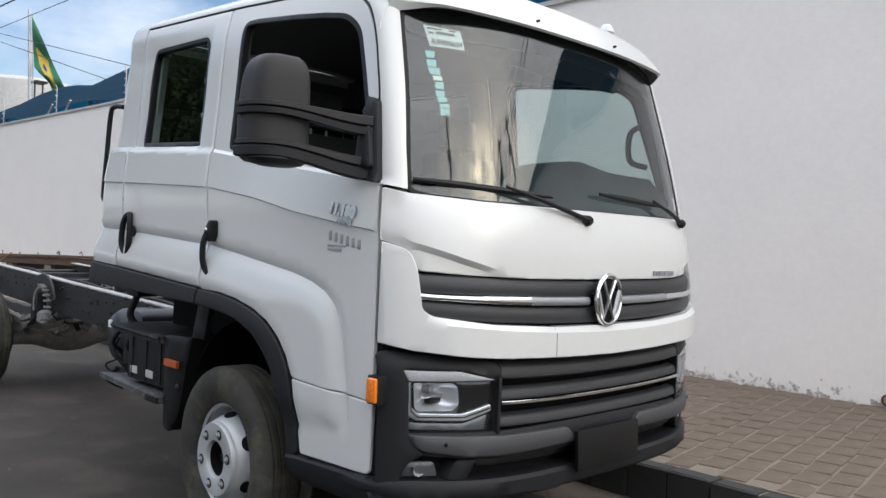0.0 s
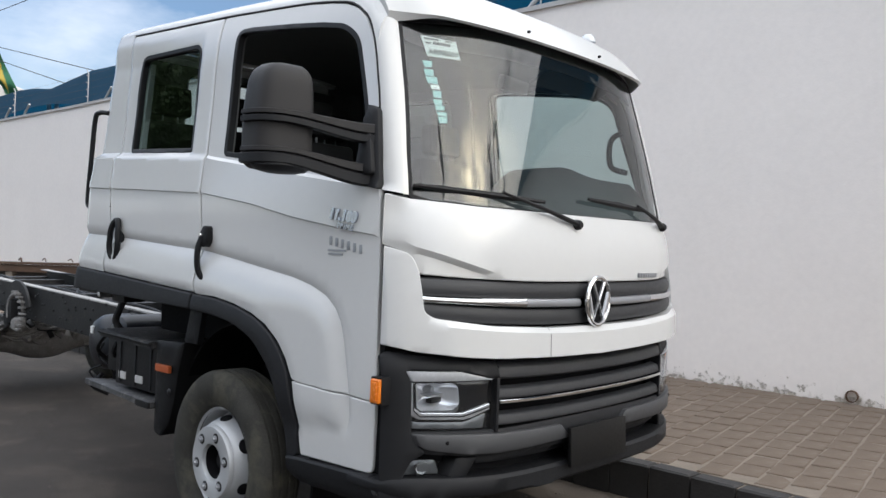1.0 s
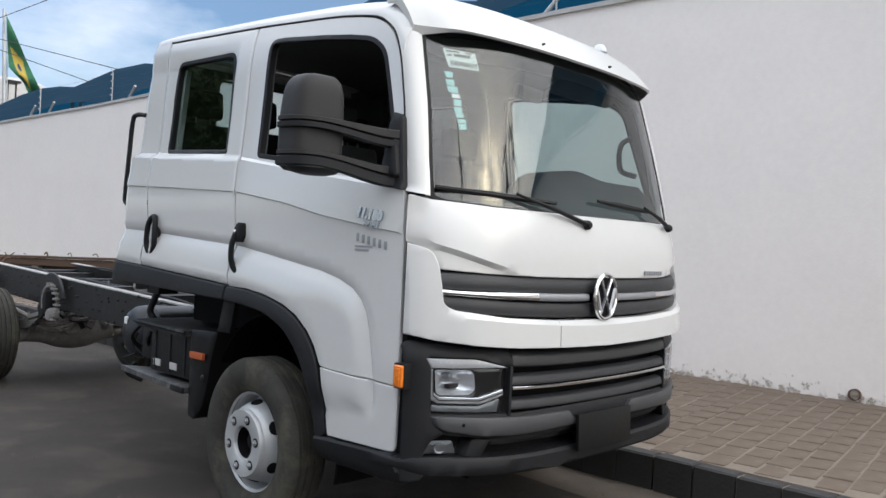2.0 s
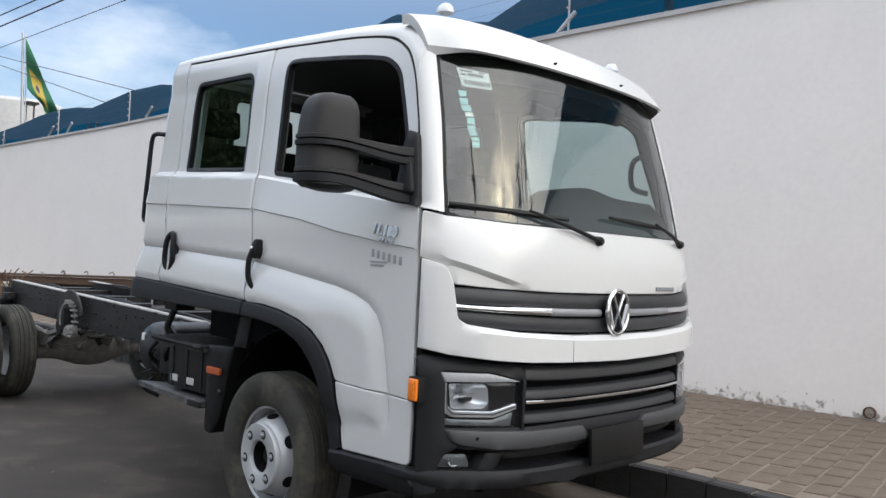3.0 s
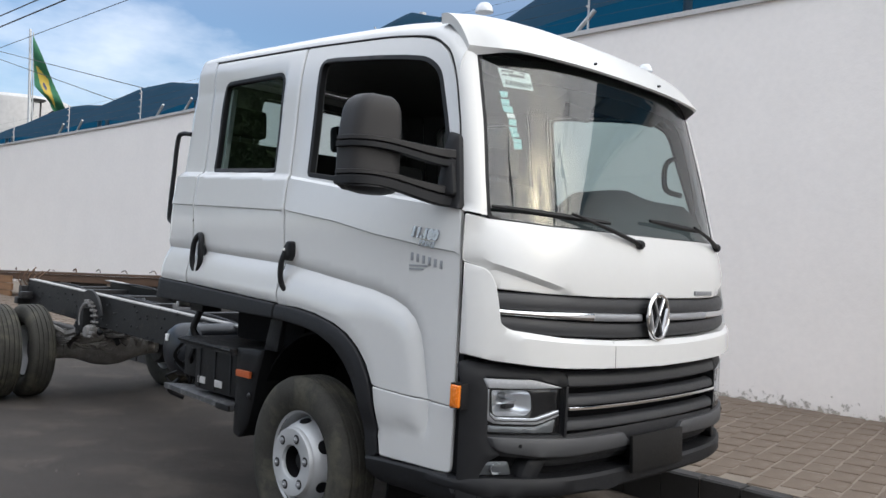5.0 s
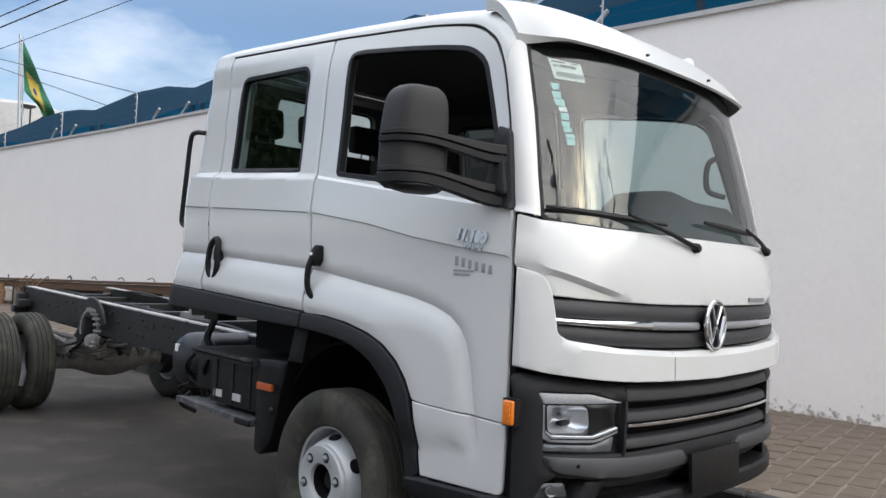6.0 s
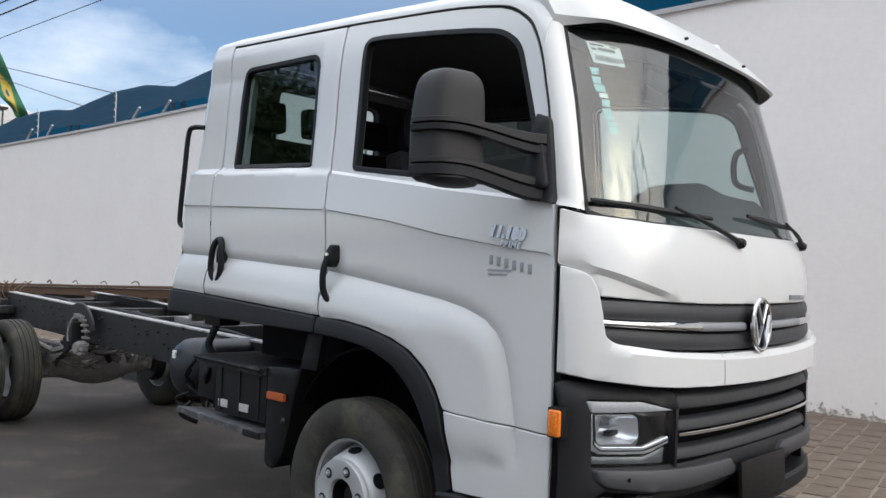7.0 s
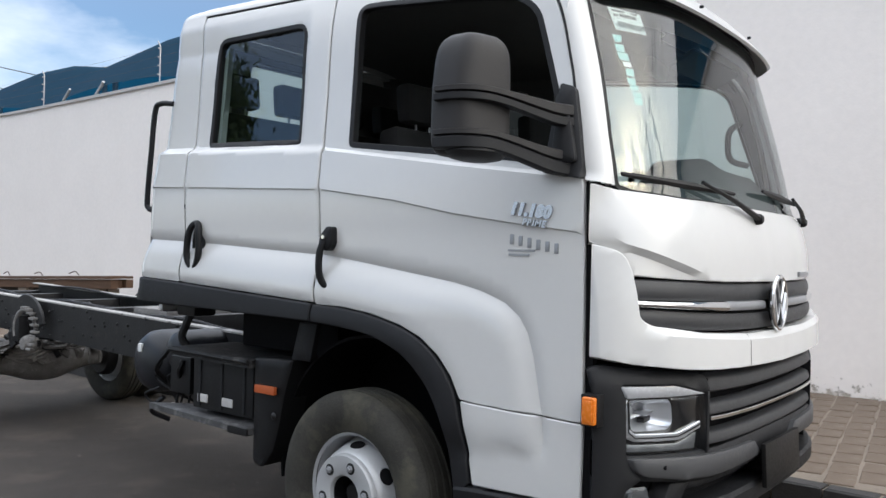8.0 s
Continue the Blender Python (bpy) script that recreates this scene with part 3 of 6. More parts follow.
def side_y(x, z):
    h = curve(HALF, z)
    taper = min(max((-0.15 - x) / 1.0, 0.0), 1.3)
    zb = line_z(BELT, min(x, 1.06))
    h -= taper * 0.022
    if x < -0.3 and z > zb:
        # flat facet set in round the rear window, deeper towards the back
        front_edge = -0.372 - 0.05 * (z - 1.82)
        k = min(max((front_edge - x) / 0.022, 0.0), 1.0) * min(max((z - zb - 0.012) / 0.022, 0.0), 1.0) * min(max((line_z(SHELF, x) - z) / 0.13, 0.0), 1.0)
        h -= (0.012 + 0.018 * min(max((-0.37 - x) / 0.8, 0.0), 1.0)) * k
    h -= 0.014 * min(max((z - zb) / 0.014, 0.0), 1.0)                # set back above the belt
    z2 = line_z(LINE2, min(x, 1.07))
    if z > z2:
        h += 0.008 * min((z - z2) / 0.006, 1.0) * max(0.0, 1 - (z - z2) / 0.17) ** 1.6   # lip over the second crease
    if z < 1.46:
        low = smoothstep((z - 0.60) / 0.15)
        d = to_line((x, z), ARC)
        if inside((x, z), BULGE):
            # shoulder that flares out below the third crease, turned back along the black trim
            h += (-0.015 + 0.051 * (1 - (1 - min(d / bulge_width(x), 1.0)) ** 1.8) * (1 - 0.35 * smoothstep((x - 0.3) / 0.4))) * low
            h -= 0.009 * max(0.0, 1 - to_line((x, z), RIMLINE) / 0.04)
        else:
            h -= 0.015 * max(0.0, 1 - d / 0.036) ** 1.5 * low
    # round towards the back wall
    b = (cab_back(z) + 0.10 - x) / 0.10
    if b > 0:
        h -= 0.10 * (1 - math.sqrt(max(0.0, 1 - min(b, 1.0) ** 2)))
    # turn in towards the front corner
    f = smoothstep((x - 0.95) / 0.16)
    return h - 0.010 * f


def right_side(x, z):
    return (x, -side_y(x, z), z)


def both(name, make, material, label="", smooth=26.0):
    """A part on the right side and its mirror image on the left."""
    return [part(name, make(), material, truck, label, smooth), part(name, mirrored(make()), material, truck, label, smooth)]


ARCH_OUT = [(-0.205, 1.122), (-0.037, 1.116), (0.12, 1.098), (0.269, 1.065), (0.37, 1.025), (0.453, 0.963), (0.508, 0.895), (0.542, 0.827), (0.570, 0.701), (0.585, 0.60), (0.598, 0.52)]
ARCH_IN = [(-0.205, 1.050), (-0.05, 1.042), (0.123, 1.022), (0.22, 0.992), (0.31, 0.950), (0.402, 0.870), (0.455, 0.79), (0.487, 0.72), (0.508, 0.62), (0.525, 0.52), (0.530, 0.44)]
ARCH_OUT, ARCH_IN = ([(p.x, p.y) for p in smooth_path([(x, z, 0) for x, z in l], 3)] for l in (ARCH_OUT, ARCH_IN))
DOOR = [(-0.20, 1.124), (-0.205, 1.36), (-0.222, 1.76), (-0.246, 2.35), (-0.251, 2.475, 0.02), (0.03, 2.456), (0.30, 2.438), (0.45, 2.425), (0.595, 2.405), (0.690, 2.386), (0.742, 2.367), (0.782, 2.346), (0.838, 2.300), (0.882, 2.228), (0.911, 2.150), (0.937, 2.05), (0.961, 1.956), (0.984, 1.82), (1.006, 1.68), (1.034, 1.598), (1.040, 1.42), (1.046, 1.0), (1.050, 0.800), (0.556, 0.819), (0.515, 0.901), (0.459, 0.969), (0.375, 1.031), (0.272, 1.071), (0.122, 1.104), (-0.036, 1.122)]
DOOR = rounded(DOOR, 0.012, 3)
FWIN = rounded([(-0.068, 1.788, 0.02), (-0.092, 2.380, 0.07), (0.03, 2.375), (0.35, 2.343), (0.55, 2.318, 0.1), (0.71, 2.290, 0.10), (0.805, 2.225, 0.08), (0.90, 1.93), (0.985, 1.664, 0.03)], 0.03, 5)
REAR = rounded([(-1.182, 1.178), (-1.186, 1.30), (-1.206, 1.76), (-1.243, 2.40), (-1.246, 2.526, 0.02), (-0.85, 2.506), (-0.515, 2.489), (-0.261, 2.475), (-0.256, 2.35), (-0.232, 1.76), (-0.215, 1.36), (-0.210, 1.130), (-0.7, 1.155)], 0.012, 3)
CORNER = rounded([(-1.594, 1.196), (-1.577, 1.40), (-1.542, 1.82), (-1.530, 2.44), (-1.529, 2.538, 0.01), (-1.252, 2.538, 0.01), (-1.251, 2.40), (-1.214, 1.76), (-1.195, 1.30), (-1.191, 1.179)], 0.01, 3)
LOWER = rounded([(0.559, 0.814), (1.050, 0.795), (1.044, 0.524, 0.03), (0.606, 0.512, 0.01), (0.593, 0.60), (0.578, 0.70)], 0.008, 3)


def shifted(line, d):
    return [(x, z + d) for x, z in line]


def within_line(off):
    """A line beside ARC at a distance, which may depend on x; inside the shoulder it counts as positive."""
    pts = [Vector(p) for p in split_long(ARC, 0.05, False)]
    out = []
    for i, p in enumerate(pts):
        t = (pts[min(i + 1, len(pts) - 1)] - pts[max(i - 1, 0)]).normalized()
        out.append(tuple(p + Vector((t.y, -t.x)) * (off(p.x) if callable(off) else off)))
    return out


CREASES = [LINE2, shifted(LINE2, 0.006), ARC, within_line(-0.012), within_line(-0.036), within_line(lambda x: 0.35 * bulge_width(x)), within_line(lambda x: 0.7 * bulge_width(x)), within_line(bulge_width), BELT, shifted(BELT, 0.014), shifted(BELT[:3], 0.034), SHELF, shifted(SHELF, -0.13)]
CREASES += [[(-0.372 - 0.05 * (z - 1.82) - d, z) for z in np.linspace(1.82, 2.43, 12)] for d in (0.0, 0.022)] + [[(x + 0.028, z + 0.03) for x, z in RIMLINE[:9]]]


def clipped(lines, outline):
    """The pieces of the lines that lie within an outline."""
    out = []
    core = inset(outline, 0.012)
    for l in lines:
        run = []
        for p in split_long(l, 0.03, False):
            if inside(p, core):
                run.append(p)
            else:
                if len(run) > 1:
                    out.append(run)
                run = []
        if len(run) > 1:
            out.append(run)
    return out


def skin(outline, holes=(), rim=0.03, step=0.03):
    return sheet(outline, right_side, holes, clipped(CREASES, outline), step, rim, (0, 1, 0))


front_doors = both("front_door", lambda: skin(DOOR, [FWIN]), WHITE)
rear_doors = both("rear_door", lambda: skin(REAR, [RWIN], 0.03, 0.017), WHITE, "", 46.0)
both("cab_corner", lambda: sheet(CORNER, right_side, (), clipped(CREASES, CORNER), 0.022, 0.03, (0, 1, 0), 0), WHITE)
both("lower_fender", lambda: skin(LOWER), WHITE)


def set_back(d):
    return lambda x, z: (x, -side_y(x, z) + d, z)


def pane(loop, d):
    """A flat pane set into the opening."""
    A = np.array([(x, z, 1.0) for x, z in loop])
    k = np.linalg.lstsq(A, np.array([-side_y(x, z) for x, z in loop]), rcond=None)[0]
    return sheet(loop, lambda x, z: (x, k[0] * x + k[1] * z + k[2] + d, z), (), (), 0.3, 0.005, (0, 1, 0), 0)


def seal(loop, out, inn, d):
    """A rubber profile along a window."""
    return sheet(inset(loop, -out), set_back(d), [inset(loop, inn)], (), 0.05, 0.03, (0, 1, 0), 0.003, 0.003)


for k in (0, 1):
    flip = mirrored if k else (lambda b: b)
    for door, loop in ((front_doors[k], FWIN), (rear_doors[k], RWIN)):
        part("window_seal", flip(seal(loop, 0.011, 0.014, -0.002)), SEAL, door, "black rubber window seal")
        if k == 0 and loop is FWIN:
            continue                                                  # wound down
        g = part("window_glass", flip(pane(inset(loop, 0.010), 0.014)), BLACK_GLASS if k and loop is RWIN else SIDE_GLASS, door, "dark tinted side glass")
        g.visible_shadow = False

both("window_reveal", lambda: sheet([(-1.082, 1.862), (-1.090, 2.340), (-1.062, 2.352), (-1.050, 1.862)], set_back(0.034), (), (), 0.2, 0.03, (0, 1, 0), 0), LINER_PALE, "pale grey inner window frame")

# --- black trim: rear sill and wheel arch
SILL = rounded([(-1.60, 1.190), (-1.18, 1.174), (-0.7, 1.149), (-0.212, 1.126), (-0.212, 1.052), (-0.7, 1.058), (-1.18, 1.064), (-1.57, 1.068, 0.03)], 0.012, 3)
ARCH = ARCH_OUT + ARCH_IN[::-1]


def trim_side(x, z):
    d = min(to_line((x, z), ARCH_OUT), 0.09) if x > -0.21 else 0.04
    return (x, -side_y(x, z) - 0.008 - 0.007 * math.sin(min(d / 0.09, 1) * math.pi), z)


both("sill_trim", lambda: sheet(SILL, trim_side, (), (), 0.04, 0.06, (0, 1, 0), 0.005, 0.004), BLACK_TRIM, "black grained plastic sill trim")
both("wheel_arch_trim", lambda: sheet(ARCH, trim_side, (), (), 0.03, 0.09, (0, 1, 0), 0.005, 0.004), BLACK_TRIM, "black grained plastic wheel arch trim")

# --- roof
def drip_z(x):
    return float(np.interp(x, [-1.6, -1.256, -1.250, -0.85, -0.267, 0.03, 0.30, 0.45, 0.595, 0.70, 0.75, 0.786, 0.845, 0.92], [2.534, 2.534, 2.533, 2.512, 2.481, 2.461, 2.443, 2.430, 2.411, 2.392, 2.373, 2.355, 2.306, 2.20]))


rows = []
for x in [*np.linspace(0.92, -1.23, 56), -1.249, -1.257, -1.29, -1.33, -1.37, -1.40, *(-1.42 - 0.108 * math.sin(a) for a in np.linspace(0.08, math.pi / 2, 12))]:
    rho = min(max((-1.42 - x) / 0.11, 0.0), 1.0)
    c = math.sqrt(max(0.0, 1 - rho * rho))
    zs = drip_z(x) + 0.006
    crown = float(np.interp(x, [-1.3, -1.2565, -1.2495, -0.3, 0.35, 0.65, 0.78, 0.92], [0.096, 0.097, 0.098, 0.104, 0.112, 0.118, 0.14, 0.22])) * c
    ys = side_y(x, zs) - 0.003
    row = []
    for k in range(-18, 19):
        v = k / 18
        yy = ys * math.copysign(math.sin(abs(v) * math.pi / 2) ** 0.8, v)
        row.append((x, yy, zs + crown * max(0.0, 1 - abs(yy / ys) ** 6) ** 0.5))
    rows.append(row)
part("roof", thick(strip(rows), 0.015), WHITE, truck)
JOINT = smooth_path([(x, drip_z(x), 0) for x in (-1.243, -0.85, -0.267, 0.03, 0.30, 0.45, 0.595)] + [(0.700, 2.392, 0), (0.752, 2.373, 0), (0.792, 2.349, 0), (0.848, 2.303, 0), (0.889, 2.230, 0), (0.917, 2.152, 0), (0.943, 2.05, 0), (0.967, 1.956, 0), (0.990, 1.82, 0), (1.011, 1.68, 0)], 4)
both("drip_rail", lambda: tube([(x, -side_y(x, z) + 0.001, z) for x, z, _ in JOINT], 0.0048, 6), SEAL, "dark roof joint")

# --- back wall with its window
BACK = rounded([(-0.90, 1.0), (0.90, 1.0), (0.88, 1.8), (0.84, 2.540, 0.05), (-0.84, 2.540, 0.05), (-0.88, 1.8)], 0.02, 3)
BACKWIN = rounded([(-0.43, 1.98), (0.43, 1.98), (0.41, 2.425), (-0.41, 2.425)], 0.06, 4)


def on_back(off=0.0):
    return lambda y, z: (cab_back(z) + 0.006 + off, y, z)


back = part("back_wall", sheet(BACK, on_back(), [BACKWIN], (), 0.2, 0.03, (1, 0, 0)), WHITE, truck)
bg_ = part("back_window", sheet(inset(BACKWIN, -0.005), on_back(0.012), (), (), 0.2, 0.005, (1, 0, 0), 0), SIDE_GLASS, back, "clear rear cab window")
bg_.visible_shadow = False
part("window_seal", sheet(inset(BACKWIN, -0.012), on_back(-0.003), [inset(BACKWIN, 0.014)], (), 0.1, 0.02, (1, 0, 0), 0.003, 0.003), SEAL, back, "black rubber window seal")

part("roof_seam", tube([(-1.516, -0.83, 2.536), (-1.516, 0.0, 2.538), (-1.516, 0.83, 2.536)], 0.016, 8), WHITE, truck)

# --- front: plan curve and lean
PLAN = [(0.0, 1.345), (0.35, 1.340), (0.63, 1.315), (0.75, 1.288), (0.85, 1.253), (0.93, 1.212), (0.99, 1.165), (1.03, 1.12), (1.06, 1.065), (1.075, 1.03)]
LEAN = [(0.0, 0.0), (1.2, 0.0), (1.3, 0.012), (1.45, 0.036), (1.57, 0.06), (1.8, 0.118), (2.1, 0.195), (2.33, 0.25), (2.5, 0.29)]
NARROW = [(0.0, 1.0), (1.45, 1.0), (1.6, 0.99), (1.8, 0.972), (2.1, 0.945), (2.35, 0.922), (2.5, 0.9)]


def front_x(y, z):
    a = abs(y) / curve(NARROW, z)
    bow = 0.014 * math.sin(math.pi * min(max((z - 1.55) / 0.82, 0.0), 1.0))
    up = smoothstep((z - 1.50) / 0.10)                                # the glass bends evenly
    return (1 - up) * curve(PLAN, a) + up * (1.345 - 0.162 * (a / 0.97) ** 3) - curve(LEAN, z) + bow


def on_front(off=0.0):
    return lambda y, z: (front_x(y, z) + off, y, z)


def sym(half):
    """A loop from its right half, which runs from the middle round to the middle."""
    out = list(half)
    for p in reversed(half):
        if abs(p[0]) > 1e-6:
            out.append((-p[0], *p[1:]))
    return out


# bonnet: from under the glass to the grille
hood = rounded(sym([(0, 1.268), (-0.45, 1.270), (-0.66, 1.276), (-0.80, 1.281), (-0.945, 1.290), (-0.968, 1.320, 0.02), (-0.985, 1.372, 0.03), (-1.056, 1.402), (-1.053, 1.592), (-0.97, 1.575), (-0.7, 1.560), (-0.27, 1.557), (0, 1.557)]), 0.008, 3)
HOODLINE = [(-1.06, 1.418), (-0.98, 1.395), (-0.80, 1.341), (-0.66, 1.302), (-0.60, 1.290)]


def hood_surf(y, z):
    x = front_x(y, z)
    zl = line_z([(p[0], p[1]) for p in HOODLINE], -abs(y)) if abs(y) > 0.6 else 1.290
    under = min(max((zl - z) / 0.02, 0.0), 1.0) * smoothstep((abs(y) - 0.60) / 0.16)
    x -= 0.026 * under
    x += 0.012 * math.sin(min(max((z - 1.27) / 0.29, 0), 1) * math.pi)
    return (x, y, z)


crs = [HOODLINE[1:-1], shifted(HOODLINE[1:-1], -0.02)]
crs += [[(-p[0], p[1]) for p in l][::-1] for l in crs]


def trimmed(bm, x_least):
    """Cut the turned-in edge short beside the doors, where a dark gap is left."""
    for v in bm.verts:
        if abs(v.co.y) > 1.03:
            v.co.x = max(v.co.x, x_least)
    return bm


part("bonnet", trimmed(sheet(hood, hood_surf, (), clipped(crs, hood), 0.03, 0.04, (-1, 0, 0)), 1.062), WHITE, truck, "", 26.0)
# solid near-black strip paints the shade inside the gap
both("door_gap_shade", lambda: box((0.98, -1.030, 0.53), (1.075, -1.0, 1.60), 0.004), DARK, "black filler painted as the gap's shade beside the door")

# white surround below and beside the grille
band = sym([(0, 0.955), (-0.35, 0.962), (-0.65, 0.972), (-0.85, 0.986), (-0.99, 1.004), (-1.056, 1.022), (-1.056, 1.395), (-0.988, 1.366, 0.04), (-0.972, 1.30), (-0.962, 1.15, 0.02), (-0.93, 1.128, 0.03), (-0.70, 1.098), (-0.35, 1.080), (0, 1.077)])
band = rounded(band, 0.008, 3)


def band_top(y):
    return 1.077 + 0.05 * (abs(y) / 0.95) ** 2


def band_surf(y, z):
    side = 1 - smoothstep((abs(y) - 0.86) / 0.12)
    bevel = min(max((band_top(y) - z) / 0.024, 0.0), 1.0)             # sloped upper edge, then an upright face
    return (front_x(y, z) + 0.012 + side * (0.002 + 0.020 * bevel), y, z)


BEND = [(y, band_top(y) - 0.024) for y in np.linspace(-0.93, 0.93, 63)]
surround = part("grille_surround", trimmed(sheet(band, band_surf, (), clipped([BEND], band), 0.025, 0.06, (-1, 0, 0), 0.003, 0.002), 1.074), WHITE, truck, "", 26.0)
part("panel_joint", tube([band_surf(-0.385, z) for z in np.linspace(0.966, 1.080, 6)], 0.0014, 5), SEAL, surround, "thin dark joint")

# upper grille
# near-black backing paints the depth shade between the slats
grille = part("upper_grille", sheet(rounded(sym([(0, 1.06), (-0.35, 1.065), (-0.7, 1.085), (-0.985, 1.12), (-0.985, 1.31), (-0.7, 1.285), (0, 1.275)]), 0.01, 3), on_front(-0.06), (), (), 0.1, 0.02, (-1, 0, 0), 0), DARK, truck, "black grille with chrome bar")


def front_bar(y0, y1, zc, half, off, bulge, n=26, m=7, squash=None):
    """A moulded bar that follows the front; zc, half: functions of y."""
    rows = []
    for y in np.linspace(y0, y1, n):
        row = []
        for k in range(m):
            a = math.pi * k / (m - 1)
            z = zc(y) + half(y) * math.cos(a)
            row.append((front_x(y, z) + off + bulge * math.sin(a) ** 0.5, y, z))
        rows.append(row)
    bm = strip(rows)
    if sum(f.normal.x for f in bm.faces) < 0:
        bmesh.ops.reverse_faces(bm, faces=bm.faces)
    made = bmesh.ops.extrude_edge_only(bm, edges=[e for e in bm.edges if e.is_boundary])["geom"]
    bmesh.ops.translate(bm, verts=[g for g in made if isinstance(g, bmesh.types.BMVert)], vec=(-0.03, 0, 0))
    return bm


part("slat", front_bar(-0.972, 0.972, lambda y: 1.229 + 0.016 * (abs(y) / 0.97) ** 2, lambda y: 0.036, -0.035, 0.030), GREY_TRIM, grille)
part("slat", front_bar(-0.968, 0.968, lambda y: 1.118 + 0.036 * (abs(y) / 0.97) ** 2, lambda y: 0.034, -0.035, 0.030), GREY_TRIM, grille)


def chrome_z(y):
    return 1.178 + 0.022 * (abs(y) / 0.97) ** 2


for a, b, m_, lab in ((-0.968, -0.50, CHROME, "polished chrome bar"), (-0.50, -0.135, SATIN, "satin grey bar"), (0.065, 0.50, SATIN, "satin grey bar"), (0.50, 0.968, CHROME, "polished chrome bar")):
    part("chrome_bar", front_bar(a, b, chrome_z, lambda y: 0.0175 - 0.006 * smoothstep((abs(y) - 0.5) / 0.46), -0.012, 0.020, 12), m_, grille, lab)

# round badge: ring and chevrons, no lettering
BY = -0.035
badge = part("round_badge", moved(lathe([(0.0, 0.0), (0.088, 0.0), (0.092, 0.012), (0.0, 0.012)], 40, "x"), Matrix.Translation((front_x(0, 1.18) + 0.012, BY, 1.184))), DARK, grille, "round chrome badge on black")
BX = front_x(0, 1.18) + 0.028
part("ring", tube([(BX, BY + 0.088 * math.cos(a), 1.184 + 0.104 * math.sin(a)) for a in np.linspace(0, 2 * math.pi, 41)[:-1]], 0.0095, 8, True), CHROME, grille, "chrome ring")
for pts in ([(-0.042, 0.082), (0.0, 0.0), (0.042, 0.082)], [(-0.076, 0.035), (-0.036, -0.078), (0.0, 0.0), (0.036, -0.078), (0.076, 0.035)]):
    part("chevron", tube([(BX, BY + y, 1.184 + z) for y, z in pts], 0.0095, 6), LAMPMETAL, grille, "chrome chevron stroke")

# windshield and pillars
GLASSLOOP = rounded(sym([(0, 1.548), (-0.30, 1.550), (-0.68, 1.554), (-0.90, 1.566), (-0.968, 1.582, 0.03), (-0.955, 1.75), (-0.925, 2.0), (-0.898, 2.30, 0.03), (-0.5, 2.335), (0, 2.35)]), 0.02, 3)
GLASS_EDGE = [(1.588, 0.973), (1.75, 0.960), (2.0, 0.930), (2.31, 0.902), (2.42, 0.89)]
DOOR_EDGE = [(1.603, 1.040), (1.68, 1.013), (1.82, 0.991), (1.956, 0.968), (2.05, 0.944), (2.15, 0.918), (2.23, 0.890), (2.305, 0.847), (2.355, 0.787), (2.392, 0.70), (2.43, 0.45)]


def pillar():
    """The body between windshield and door, rounded over the corner."""
    rows = []
    for t in np.linspace(0, 1, 40):
        za, zb = 1.590 + 0.80 * t, 1.605 + 0.775 * t
        y = float(np.interp(za, *zip(*GLASS_EDGE)))
        x = float(np.interp(zb, *zip(*DOOR_EDGE)))
        a = Vector((front_x(y, za) - 0.004, -y, za))
        b = Vector((x, -side_y(x, zb) + 0.001, zb))
        c = Vector((0.72 * a.x + 0.28 * b.x + 0.012, 0.12 * a.y + 0.88 * b.y - 0.004, 0.5 * (za + zb)))
        rows.append([a + Vector((-0.04, 0.01, 0))] + [a * (1 - s) ** 2 + c * 2 * s * (1 - s) + b * s * s for s in np.linspace(0, 1, 11)] + [b + Vector((-0.002, 0.03, 0))])
    bm = strip(rows)
    if sum(f.normal.y for f in bm.faces) > 0:
        bmesh.ops.reverse_faces(bm, faces=bm.faces)
    return bm


both("windshield_pillar", pillar, WHITE, "", 50.0)
shield = part("windshield", sheet(GLASSLOOP, on_front(-0.012), (), (), 0.06, 0.004, (-1, 0, 0), 0), GLASS, truck, "large curved windshield with stickers")
shield.visible_shadow = False
part("windshield_seal", sheet(inset(GLASSLOOP, -0.006), on_front(-0.008), [inset(GLASSLOOP, 0.012)], (), 0.05, 0.02, (-1, 0, 0), 0), SEAL, shield, "black rubber seal")
part("shade_band", sheet(rounded(sym([(0, 2.228), (-0.45, 2.212), (-0.80, 2.195), (-0.872, 2.215), (-0.885, 2.29), (-0.5, 2.325), (0, 2.34)]), 0.01, 3), on_front(-0.03), (), (), 0.08, 0.003, (-1, 0, 0), 0), DARK, shield, "black shade band at the top")

# --- visor over the windshield
rows = []
for y in np.linspace(-0.945, 0.945, 61):
    a = abs(y) / 0.945
    tip = smoothstep((a - 0.78) / 0.22)
    xf = 1.135 - 0.105 * a ** 2.6 - 0.10 * tip ** 2
    zf = 2.322 - 0.008 * a ** 2 + 0.012 * tip ** 3
    xb, zb = 0.72 + 0.03 * tip, 2.545 - 0.055 * a ** 3
    top, low = [], []
    for k in range(13):
        t = k / 12
        x, z = xb + (xf - xb) * t, zb + (zf - zb) * (t ** 1.9) + 0.022 * math.sin(t * math.pi) * (1 - 0.6 * tip)
        th = 0.012 - 0.005 * t + 0.034 * tip ** 2
        top.append((x, y, z)), low.append((x - 0.012 * t, y * 0.995, z - th))
    rows.append(top + low[::-1])
bm = strip(rows, True)
vs = list(bm.verts)
for g in (vs[:26], vs[-26:]):
    for k in range(12):
        bm.faces.new((g[k], g[k + 1], g[24 - k], g[25 - k]))
